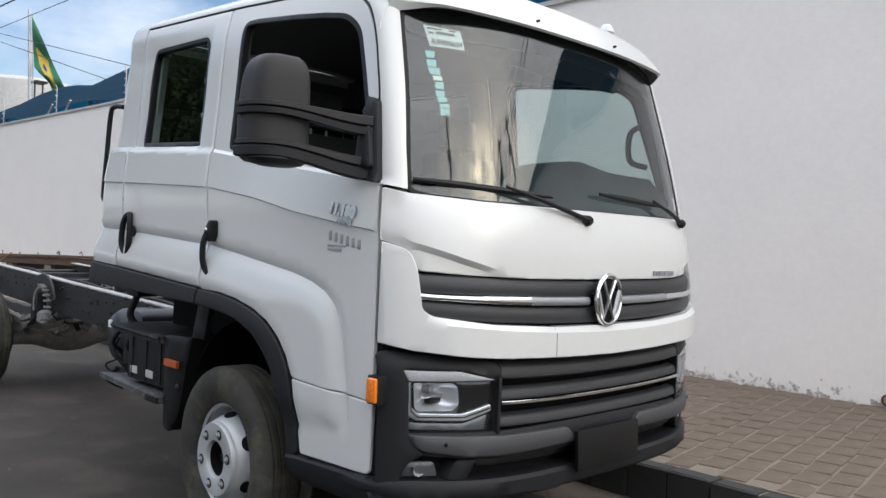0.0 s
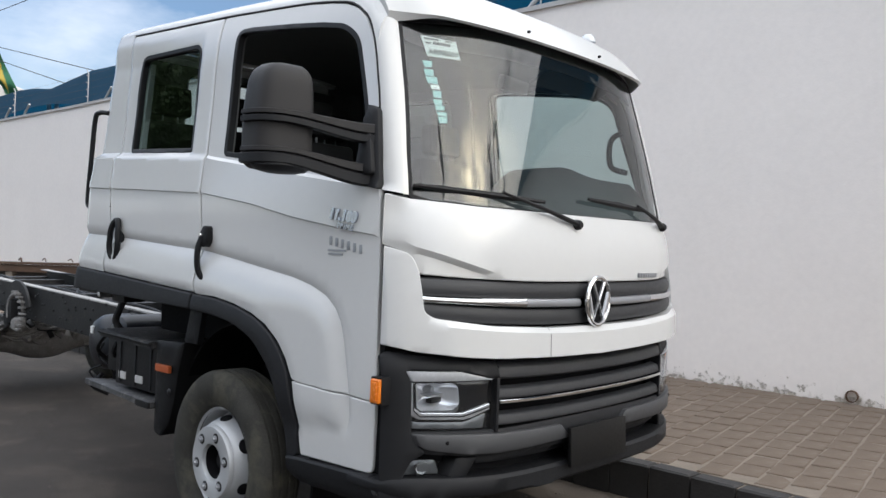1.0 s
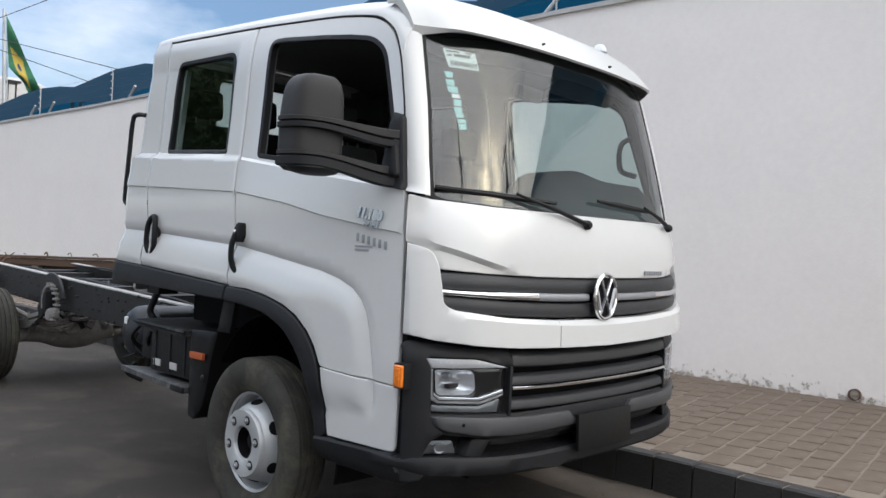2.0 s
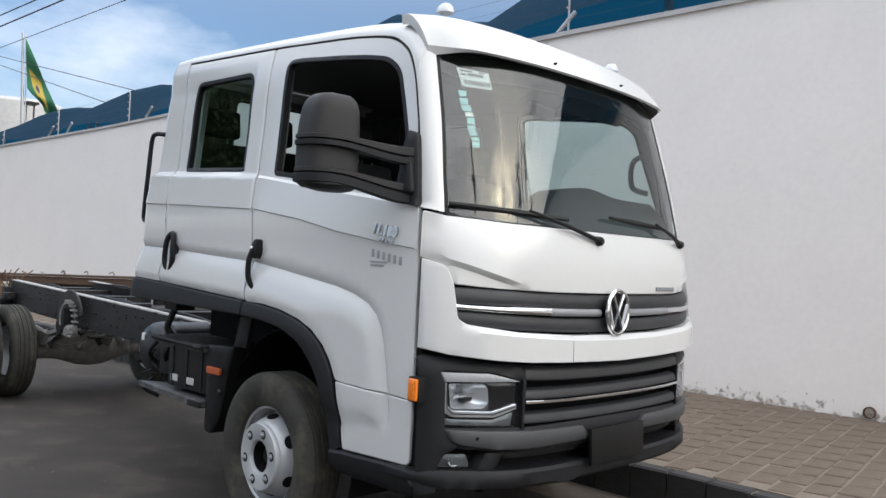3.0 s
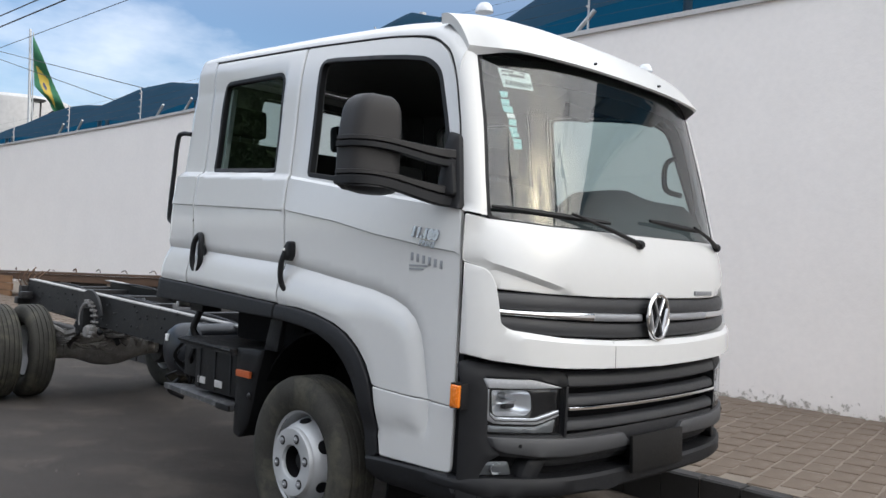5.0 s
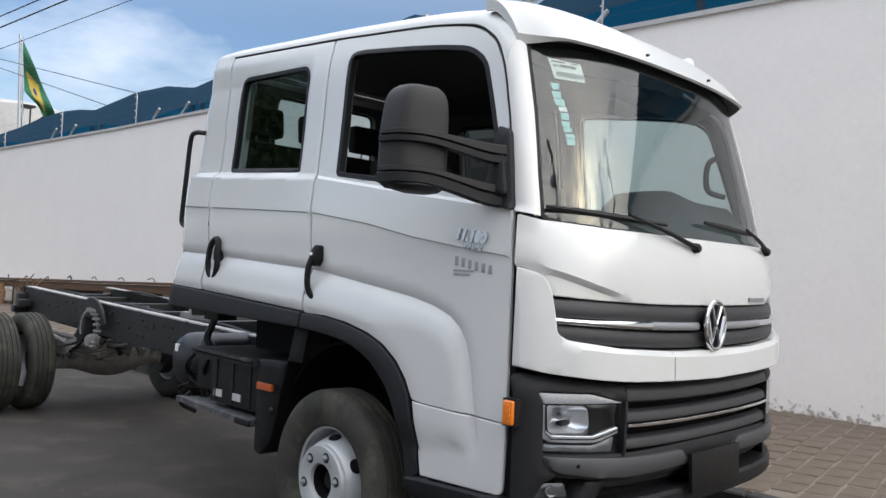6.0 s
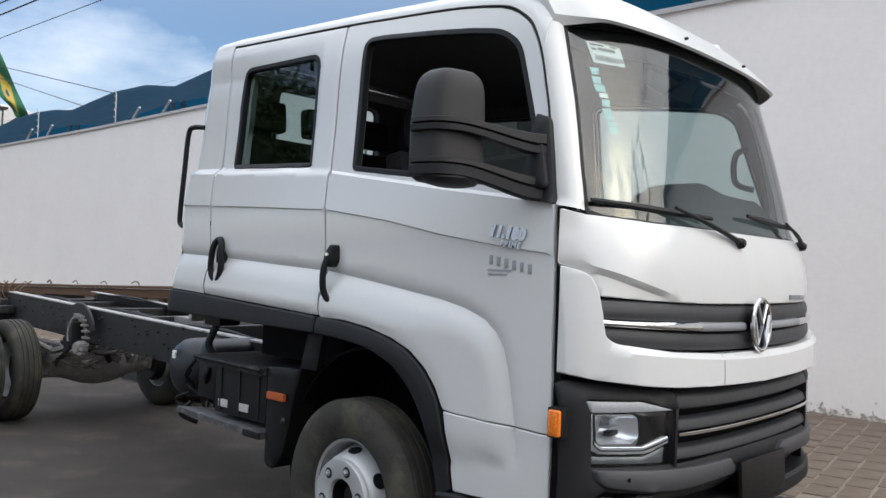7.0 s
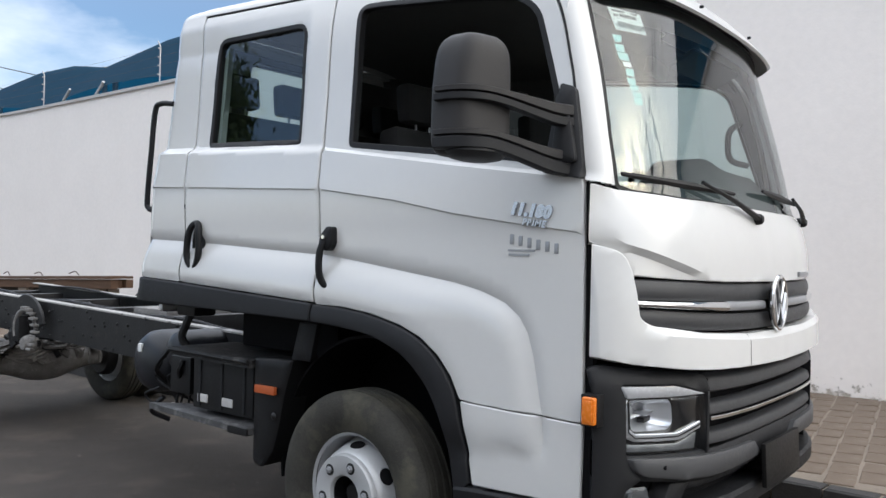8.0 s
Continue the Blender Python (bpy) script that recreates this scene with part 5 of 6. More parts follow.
# --- wipers
def wiper(pivot, elbow, tip0, tip1, lab="black windshield wiper"):
    w = part("wiper", tube(smooth_path([pivot, Vector(pivot).lerp(Vector(elbow), 0.5) + Vector((0.012, 0, 0)), elbow], 5), [0.013, 0.012, 0.0115, 0.011, 0.010, 0.010, 0.009, 0.008, 0.0075, 0.007, 0.007], 8), SEAL, truck, lab)
    part("blade", tube(smooth_path([tip0, Vector(tip0).lerp(Vector(tip1), 0.5), tip1], 4), [0.006, 0.008, 0.010, 0.011, 0.012, 0.011, 0.010, 0.008, 0.006], 6, flat=1.3), SEAL, w)
    part("pivot_cap", moved(lathe([(0.0, 0.016), (0.014, 0.015), (0.021, 0.006), (0.023, -0.012), (0.023, -0.03)], 16, "x"), Matrix.Translation(pivot)), SEAL, w)


def glass_at(y, z, off=0.012):
    return (front_x(y, z) + off, y, z)


wiper(glass_at(-0.125, 1.515, 0.022), glass_at(-0.60, 1.625, 0.03), glass_at(-0.965, 1.628, 0.02), glass_at(-0.35, 1.600, 0.02))
wiper(glass_at(0.760, 1.540, 0.025), glass_at(0.42, 1.630, 0.03), glass_at(-0.02, 1.635, 0.02), glass_at(0.52, 1.612, 0.02))

# --- paper labels on the glass
part("paper_label", sheet([(-0.806, 2.160), (-0.818, 2.245), (-0.667, 2.240), (-0.662, 2.162)], on_front(-0.016), (), (), 0.06, 0.001, (-1, 0, 0), 0), PAPER, shield, "white printed paper label")
def on_glass(y, z, off):
    n = Vector((0.93, 0.30 * (y / 0.8), 0.33)).normalized()
    m = Matrix.Translation((front_x(y, z) + off, y, z))
    side = Vector((-(front_x(y - 0.01, z) - front_x(y + 0.01, z)), 0.02, 0)).normalized()
    up = Vector((front_x(y, z + 0.02) - front_x(y, z), 0, 0.02)).normalized()
    m3 = Matrix((side, up, side.cross(up))).transposed().to_4x4()
    return m @ m3


lettering("label_text", "KR900659", 0.030, on_glass(-0.738, 2.180, -0.009), INK, shield, 0.0004, spacing=1.05)
part("barcode", sheet([(-0.775, 2.212), (-0.775, 2.224), (-0.700, 2.224), (-0.700, 2.212)], on_front(-0.0125), (), (), 0.06, 0.0005, (-1, 0, 0), 0), INK, shield, "dark printed code strip")
for y0, y1, z in ((-0.805, -0.785, 2.216), (-0.808, -0.75, 2.234), (-0.72, -0.69, 2.234)):
    part("text_bar", sheet([(y0, z - 0.004), (y0, z + 0.003), (y1, z + 0.003), (y1, z - 0.004)], on_front(-0.0125), (), (), 0.06, 0.0005, (-1, 0, 0), 0), INK, shield)
rnd = random.Random(15)
z = 2.140
for i in range(9):
    hgt, w0, w1 = rnd.uniform(0.012, 0.030), rnd.uniform(0.014, 0.022), rnd.uniform(0.012, 0.024)
    y = -0.808 + 0.003 * i + rnd.uniform(-0.004, 0.004)
    part("etched_mark", sheet([(y - w0, z - hgt), (y - w0 - rnd.uniform(-0.006, 0.006), z - 0.001), (y + w1, z), (y + w1 + rnd.uniform(-0.008, 0.004), z - hgt + rnd.uniform(-0.004, 0.004))], on_front(-0.016), (), (), 0.06, 0.001, (-1, 0, 0), 0), PAPER if i == 3 else CYAN, shield, "white sticker" if i == 3 else "pale cyan sticker")
    z -= hgt + rnd.uniform(0.002, 0.008)
part("paper_label", sheet([(0.845, 1.605), (0.84, 1.675), (0.905, 1.675), (0.912, 1.61)], on_front(-0.014), (), (), 0.06, 0.001, (-1, 0, 0), 0), PAPER, shield, "small white paper label")

# --- metal lettering on the door
def on_door(x, z, roll=0.0, off=0.004):
    return Matrix.Translation((x, -side_y(x, z) - off, z)) @ pose(0, 0, 0, 90, 0, 0) @ pose(0, 0, 0, 0, 0, roll)


lettering("door_lettering", "11.180", 0.056, on_door(0.838, 1.503, -6), LETTER, front_doors[0], 0.005, 0.2, 1.08, "chrome model number", 0.0045)
lettering("door_lettering", "PRIME", 0.032, on_door(0.855, 1.460, -6), LETTER, front_doors[0], 0.003, 0.2, 1.15, "small chrome word", 0.0012)
# the maker's mark below it, as plain bars
for i, x in enumerate(np.linspace(0.760, 0.940, 6)):
    zz = 1.405 - 0.030 * i / 5
    yy = -side_y(x, zz)
    part("mark_bar", box((x - 0.008, yy - 0.003, zz - 0.018), (x + 0.008, yy + 0.002, zz + 0.018), 0.002), SATIN, front_doors[0])
for x0, x1, z in ((0.745, 0.855, 1.366), (0.748, 0.835, 1.351)):
    part("mark_bar", box((x0, -side_y(x0, z) - 0.003, z - 0.004), (x1, -side_y(x0, z) + 0.003, z + 0.004)), SATIN, front_doors[0])
for i in range(8):
    y = 0.385 + 0.026 * i
    part("mark_stroke", box((front_x(y, 1.295) + 0.004, y - 0.009, 1.284), (front_x(y, 1.295) + 0.014, y + 0.009, 1.306), 0.003), SATIN, grille)

# --- inside the cab
part("cab_floor", box((-1.55, -0.96, 1.045), (1.05, 0.96, 1.075), 0.01), IRON, truck)
rows = []
for x in np.linspace(-1.37, 0.86, 14):
    rows.append([(x, y * (0.97 if x < -0.9 else 1.0 if x < -0.2 else 1.03), max(drip_z(x), 2.500 if x < -1.1 else 0) + 0.02 - 0.07 * abs(y / 0.88) ** 6) for y in np.linspace(-0.88, 0.88, 17)])
part("headliner", thick(strip(rows), 0.01), LINER, truck, "grey cloth headliner")
part("rear_lining", sheet(rounded([(-0.90, 1.05), (0.90, 1.05), (0.86, 2.470), (-0.86, 2.470)], 0.02, 2), on_back(0.035), [inset(BACKWIN, -0.004)], (), 0.2, 0.012, (1, 0, 0), 0), LINER, truck)


def door_card(loop, hole):
    return sheet(inset(loop, 0.004), set_back(0.045), [inset(hole, -0.01)], (), 0.12, 0.01, (0, 1, 0), 0)


both("door_card", lambda: door_card(DOOR, FWIN), LINER)
both("door_card", lambda: door_card(REAR, RWIN), LINER)
both("corner_lining", lambda: sheet(inset(CORNER, -0.004), set_back(0.05), (), (), 0.1, 0.01, (0, 1, 0), 0), LINER)
both("rail_lining", lambda: tube([(x, -side_y(x, drip_z(x)) + 0.055, drip_z(x) - 0.02) for x in np.linspace(-1.17, 0.76, 24)], 0.035, 8), LINER)
# dashboard
rows = []
for y in np.linspace(-0.97, 0.97, 40):
    hump = 0.185 * smoothstep((y + 0.28) / 0.36) + 0.035 * math.exp(-((y - 0.32) / 0.18) ** 2)
    side = smoothstep((abs(y) - 0.86) / 0.11)
    xf = min(1.24, front_x(y, 1.6) - 0.03)
    rows.append([(xf, y, 1.52), (xf - 0.02, y, 1.545), (1.04, y, 1.575 + hump * 0.5), (0.92, y, 1.60 + hump), (0.80, y, 1.60 + hump), (0.74, y, 1.56 + hump * 0.7), (0.72, y, 1.40), (0.78, y, 1.10)])
part("dashboard", thick(strip(rows), 0.02), DASH, truck, "dark grey dashboard", smooth=50)
sw = [(0.60 - 0.09 * math.sin(a), 0.50 + 0.215 * math.cos(a), 1.59 + 0.195 * math.sin(a)) for a in np.linspace(0, 2 * math.pi, 49)[:-1]]
wheel = part("steering_wheel", tube(sw, 0.0165, 10, True), SEAL, truck, "black steering wheel")
for a in (0.15, math.pi - 0.15, -math.pi / 2):
    part("spoke", tube([(0.62, 0.50, 1.58), (0.60 - 0.09 * math.sin(a), 0.50 + 0.21 * math.cos(a), 1.59 + 0.19 * math.sin(a))], 0.018, 6), SEAL, wheel)
part("steering_boss", moved(lathe([(0.0, -0.04), (0.06, -0.035), (0.075, 0.0), (0.05, 0.05), (0.04, 0.16), (0.0, 0.16)], 20, "x"), Matrix.Translation((0.61, 0.50, 1.585))), SEAL, wheel)


def seat(x, y, w, top=1.92, rests=(0.0,)):
    st = part("seat", box((x - 0.02, y - w / 2, 1.18), (x + 0.48, y + w / 2, 1.38), 0.05, 4), FABRIC, truck, "black cloth seat")
    part("seat_base", box((x + 0.02, y - w / 2 + 0.03, 1.05), (x + 0.42, y + w / 2 - 0.03, 1.20), 0.01), SEAL, st)
    part("backrest", moved(box((-0.06, -w / 2, 0), (0.06, w / 2, top - 1.34), 0.05, 4), pose(x, y, 1.33, 0, -9, 0)), FABRIC, st)
    for dy in rests:
        part("headrest", moved(box((-0.045, -0.135, 0.03), (0.045, 0.135, 0.215), 0.045, 4), pose(x - 0.10, y + dy, top - 0.01, 0, -5, 0)), FABRIC, st)
        for e in (-0.05, 0.05):
            part("headrest_post", tube([(x - 0.095, y + dy + e, top - 0.06), (x - 0.10, y + dy + e, top + 0.06)], 0.006, 6), SATIN, st)


seat(-0.02, 0.52, 0.52, 1.92), seat(-0.02, -0.50, 0.52, 1.92), seat(-0.04, -0.02, 0.38, 1.80, ())
seat(-1.26, 0.0, 1.7, 2.10, (-0.60, -0.18, 0.24, 0.66))
part("grab_handle", tube(smooth_path([(0.885, 0.925, 2.075), (0.835, 0.900, 2.035), (0.825, 0.895, 1.95), (0.845, 0.900, 1.875), (0.925, 0.930, 1.845)], 6), 0.016, 8), SEAL, truck, "black pillar grab handle")
part("interior_mirror", moved(box((-0.02, -0.12, -0.035), (0.02, 0.12, 0.035), 0.015, 3), pose(0.80, 0.03, 2.20, 0, 10, 8)), SEAL, truck)
for y in (-0.46, 0.46):
    part("sun_blind", moved(box((-0.01, -0.30, -0.07), (0.01, 0.30, 0.07), 0.008), pose(0.86, y, 2.27, 0, 62, 0)), LINER, truck)

# --- under the cab
under = part("engine_block", box((-1.05, -0.42, 0.42), (0.95, 0.42, 0.99), 0.04, 3), IRON, truck, "dark engine and gearbox mass")
rows = []
for a in np.linspace(-0.25, math.pi + 0.15, 30):
    r = 0.60
    rows.append([(0.0 + r * math.cos(a) * 0.93, y, 0.40 + r * math.sin(a)) for y in (-0.93, -0.75, -0.46)])
# near-black colour puts the wheel well's shade into these sheets
both("wheel_well", lambda: thick(strip(rows), 0.012), DARK, "black plastic wheel well, darkened for its shade")
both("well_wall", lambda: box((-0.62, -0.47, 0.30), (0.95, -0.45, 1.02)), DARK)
part("front_axle", tube([(0, -0.85, 0.40), (0, -0.6, 0.36), (0, 0, 0.33), (0, 0.6, 0.36), (0, 0.85, 0.40)], 0.055, 10), IRON, truck)

# --- steps, battery box and mudguard
for f in ((lambda b: b), mirrored):
    st = part("entry_step", f(sheet(rounded([(-1.345, -1.00), (-0.66, -1.045), (-0.64, -0.62), (-1.30, -0.62)], 0.02, 3), lambda x, y: (x, y, 0.842), (), (), 0.06, 0.035, (0, 0, -1), 0.006, 0.005)), STEPM, truck, "dusty black metal entry steps")
    part("tread_lip", f(tube([(-1.345, -1.002, 0.830), (-0.95, -1.028, 0.830), (-0.665, -1.047, 0.830)], 0.012, 6)), STEPM, st)
    part("lower_step", f(sheet(rounded([(-1.545, -0.985), (-0.66, -1.05), (-0.64, -0.80), (-1.02, -0.76), (-1.30, -0.80)], 0.015, 3), lambda x, y: (x, y, 0.530), (), (), 0.06, 0.028, (0, 0, -1), 0.006, 0.004)), TREAD, st, "pale dusty lower step plate")
    part("step_end", f(box((-0.80, -1.05, 0.492), (-0.66, -1.01, 0.527), 0.006)), SEAL, st)
    bb = part("battery_box", f(box((-1.16, -0.985, 0.555), (-0.70, -0.62, 0.835), 0.015, 2)), SEAL, truck, "black ribbed battery box")
    for x in (-1.10, -0.93, -0.76):
        part("rib", f(box((x - 0.008, -0.992, 0.57), (x + 0.008, -0.975, 0.82), 0.004)), BLACK_TRIM, bb)
    for x in (-1.075, -0.885):
        part("box_label", f(box((x - 0.040, -0.991, 0.590), (x + 0.040, -0.984, 0.630), 0.003)), COPING, bb, "pale label plate")
    mg = part("mudguard", f(sheet(rounded([(-0.655, 0.37, 0.03), (-0.655, 0.850, 0.01), (-0.42, 0.86), (-0.44, 0.80), (-0.475, 0.70), (-0.50, 0.58), (-0.535, 0.44), (-0.585, 0.36, 0.02)], 0.012, 3), lambda x, z: (x, -1.02 + 0.02 * smoothstep((x + 0.6) / 0.1), z), (), (), 0.05, 0.14, (0, 1, 0), 0.01, 0.008)), SEAL, truck, "black plastic mudguard")
    part("side_reflector", f(box((-0.635, -1.032, 0.697), (-0.50, -1.014, 0.733), 0.004)), RED_ORANGE, mg, "orange side reflector")
    part("guard_bolt", f(moved(lathe([(0, -0.008), (0.012, -0.006), (0.018, 0.0)], 12), Matrix.Translation((-0.52, -1.012, 0.60)))), IRON, mg)
    part("step_post", f(sheet(rounded([(-0.45, 0.86), (-0.40, 1.03), (-0.29, 1.03), (-0.33, 0.86)], 0.006, 2), lambda x, z: (x, -0.98, z), (), (), 0.06, 0.03, (0, 1, 0), 0.004, 0.003)), BLACK_TRIM, st)
    tk = part("air_tank", f(moved(lathe([(0.0, -0.335), (0.10, -0.325), (0.165, -0.30), (0.195, -0.255), (0.20, -0.20), (0.20, 0.05), (0.17, 0.10), (0.0, 0.12)], 40), Matrix.Translation((-2.04, -0.37, 0.665)) @ Matrix.Diagonal((0.93, 1, 0.93, 1)))), TANKM, truck, "dark glossy air tank")
    rnd = random.Random(33)
    for i in range(9):
        x, y, z = -1.46 - rnd.uniform(0, 0.28), -0.84 + rnd.uniform(0, 0.16), rnd.uniform(0.50, 0.80)
        part("valve_hose", f(tube(smooth_path([(x, y, z), (x - rnd.uniform(0.02, 0.10), y - rnd.uniform(-0.02, 0.05), z - rnd.uniform(0.04, 0.12)), (x - rnd.uniform(-0.06, 0.12), y + rnd.uniform(0.0, 0.1), z - rnd.uniform(0.10, 0.22))], 4), rnd.choice((0.007, 0.010, 0.014)), 6)), SEAL, tk)
    part("valve_block", f(box((-1.60, -0.82, 0.56), (-1.42, -0.66, 0.76), 0.015)), SEAL, tk, "black valve block")
    for x, z in ((-1.56, 0.47), (-1.50, 0.455), (-1.60, 0.485)):
        part("valve_fitting", f(moved(lathe([(0.0, -0.03), (0.010, -0.03), (0.013, 0.0), (0.008, 0.02)], 8), Matrix.Translation((x, -0.80, z)))), FLANGE, tk, "pale fitting")
        part("valve_stem", f(tube([(x, -0.78, z), (x + 0.01, -0.76, z + 0.12)], 0.007, 6)), SEAL, tk)
    part("tank_label", f(box((-2.108, -0.703, 0.722), (-2.070, -0.684, 0.770), 0.002)), PAPER, tk)
    part("tank_strap", f(moved(lathe([(0.204, -0.10), (0.204, -0.06), (0.199, -0.06), (0.199, -0.10)], 32, closed=True), Matrix.Translation((-2.04, -0.37, 0.665)) @ Matrix.Diagonal((0.93, 1, 0.93, 1)))), IRON, tk)
    part("air_tank", f(moved(lathe([(0.0, -0.25), (0.07, -0.24), (0.11, -0.21), (0.12, -0.16), (0.12, 0.1), (0.0, 0.11)], 28), Matrix.Translation((-1.72, -0.48, 0.755)))), TANKM, truck, "small grey air tank")
    part("mount", f(tube(smooth_path([(-1.42, -0.80, 1.04), (-1.45, -0.83, 0.94), (-1.47, -0.84, 0.86), (-1.42, -0.80, 0.78)], 5), 0.022, 8)), IRON, truck, "black cab mount hose")
    part("mount_block", f(box((-1.50, -0.86, 0.985), (-1.34, -0.72, 1.05), 0.02)), IRON, truck)
    # added near-black box stands in for the shade under the cab
    part("cab_shade_block", f(box((-1.02, -0.80, 0.86), (-0.34, -0.46, 1.04), 0.02)), DARK, truck, "added dark block painted as the shade under the cab")
    part("cab_spring", f(tube([(-1.15, -0.60, 0.86 + 0.0), (-1.15, -0.60, 1.03)], 0.03, 8)), DUSTY, truck)
    part("bundle", f(tube(smooth_path([(-1.3, -0.45, 0.86), (-1.0, -0.55, 0.95), (-0.75, -0.50, 0.93), (-0.5, -0.55, 0.98)], 5), 0.025, 6)), IRON, truck)

# --- chassis frame
def rail_bm(s):
    """A channel rail with its web outside."""
    y0, y1 = s * 0.43, s * 0.365
    sec = [(y1, 0.655), (y0, 0.655), (y0, 0.925), (y1, 0.925), (y1, 0.917), (y0 - s * 0.008, 0.917), (y0 - s * 0.008, 0.663), (y1, 0.663)]
    bm = strip([[(x, y, z - 0.045 - 0.027 * (x + 2.29)) for y, z in sec] for x in (-5.62, -4.3, -2.5, 0.9)], True)
    return bm


for s in (-1, 1):
    r = part("frame_rail", rail_bm(s), IRON, truck, "black steel frame rail with bolt heads", smooth=20)
    # separate pale strip: dust and a painted highlight along the rail's top
    part("top_flange", strip([[(x, s * y, 0.925 + dz - 0.045 - 0.027 * (x + 2.29)) for y, dz in ((0.431, -0.006), (0.431, 0.004), (0.362, 0.004), (0.362, -0.004))] for x in np.linspace(-5.62, -1.2, 12)], True), FLANGE, r, "dusty top flange, paled by a painted sky highlight")
    random.seed(5 + s)
    bolt = None
    for k in range(64):
        x = -5.5 + 3.6 * ((k // 3) / 21) + random.uniform(-0.09, 0.09)
        z = (0.70, 0.79, 0.88)[k % 3] + random.uniform(-0.035, 0.035) - 0.045 - 0.027 * (x + 2.29)
        if bolt is None:
            bolt = part("bolt", moved(lathe([(0.0, -0.009), (0.008, -0.008), (0.010, -0.003), (0.011, 0.002)], 8), Matrix.Translation((0, 0, 0))), IRON, r, smooth=0)
            ob = bolt
        else:
            ob = new("bolt", bolt.data)
            ob.parent = r
        ob.matrix_basis = Matrix.Translation((x, s * 0.432, z)) @ (Matrix.Identity(4) if s < 0 else pose(0, 0, 0, 0, 0, 180))
    part("air_line", tube(smooth_path([(x, s * (0.35 + 0.01 * math.sin(x * 7)), 0.885 - 0.027 * (x + 2.29) + 0.012 * math.sin(x * 5)) for x in np.linspace(-5.4, -1.5, 16)], 3), 0.010, 6), IRON, r)
for x in (-5.58, -5.1, -4.15, -3.2, -2.3, -1.5):
    part("cross_member", box((x - 0.05, -0.37, 0.70), (x + 0.05, 0.37, 0.90), 0.01), IRON, truck)
part("valve_plate", box((-2.9, -0.25, 0.88), (-2.5, 0.28, 0.925), 0.01), DUSTY, truck)
for i in range(3):
    part("air_hose", tube(smooth_path([(-5.2 + 0.3 * i, -0.3 + 0.1 * i, 0.84), (-4.4 + 0.1 * i, 0.15 - 0.1 * i, 0.88), (-3.4, 0.1 * i - 0.2, 0.86), (-2.6, -0.1 + 0.05 * i, 0.86)], 6), 0.011, 6), SEAL, truck)
# tail bracket
tb = part("tail_bracket", box((-5.68, -0.50, 0.66), (-5.60, 0.50, 0.90), 0.01), IRON, truck, "rusty tail bracket with loose wires")
for i in range(5):
    part("loose_wire", tube(smooth_path([(-5.62, -0.48 + 0.05 * i, 0.88), (-5.66 + 0.03 * i, -0.52 + 0.04 * i, 0.98), (-5.63, -0.50 + 0.07 * i, 1.05 + 0.02 * (i % 3))], 4), 0.006, 5), RUST, tb)
for x, z in ((-5.50, 0.62), (-5.45, 0.78), (-5.56, 0.72)):
    part("hook", box((x - 0.05, -0.56, z), (x + 0.04, -0.44, z + 0.07), 0.015), IRON, tb)
# rear axle
ax = part("rear_axle", moved(lathe([(0.0, -0.62), (0.078, -0.62), (0.080, -0.40), (0.088, -0.30), (0.115, -0.22), (0.150, -0.12), (0.165, 0.0), (0.155, 0.12), (0.125, 0.22), (0.092, 0.32), (0.072, 0.42), (0.064, 0.62), (0.0, 0.62)], 24), Matrix.Translation((REAR_X, 0.02, 0.345))), DUSTY, truck, "dusty cast rear axle with differential")
part("differential", moved(lathe([(0.0, 0.14), (0.09, 0.14), (0.125, 0.115), (0.165, 0.10), (0.180, 0.07), (0.205, 0.045), (0.212, 0.0), (0.205, -0.07), (0.13, -0.14), (0.0, -0.16)], 32, "x"), Matrix.Translation((REAR_X, 0.03, 0.40))), DUSTY, ax)
part("pinion_housing", moved(lathe([(0.0, 0.33), (0.030, 0.33), (0.034, 0.312), (0.078, 0.308), (0.084, 0.300), (0.084, 0.285), (0.066, 0.270), (0.072, 0.20), (0.10, 0.13), (0.115, 0.06), (0.10, 0.0)], 28, "x"), Matrix.Translation((REAR_X, -0.10, 0.435))), DUSTY, ax)
for k in range(8):
    a = 2 * math.pi * k / 8
    part("flange_bolt", moved(lathe([(0, 0.010), (0.008, 0.009), (0.009, 0)], 6, "x"), Matrix.Translation((REAR_X + 0.306, -0.10 + 0.060 * math.cos(a), 0.435 + 0.060 * math.sin(a)))), DUSTY, ax, smooth=0)
for k in range(10):
    a = 2 * math.pi * k / 10
    part("housing_bolt", moved(lathe([(0, 0.012), (0.012, 0.010), (0.014, 0)], 6, "x"), Matrix.Translation((REAR_X + 0.088, 0.03 + 0.176 * math.cos(a), 0.40 + 0.176 * math.sin(a)))), DUSTY, ax, smooth=0)
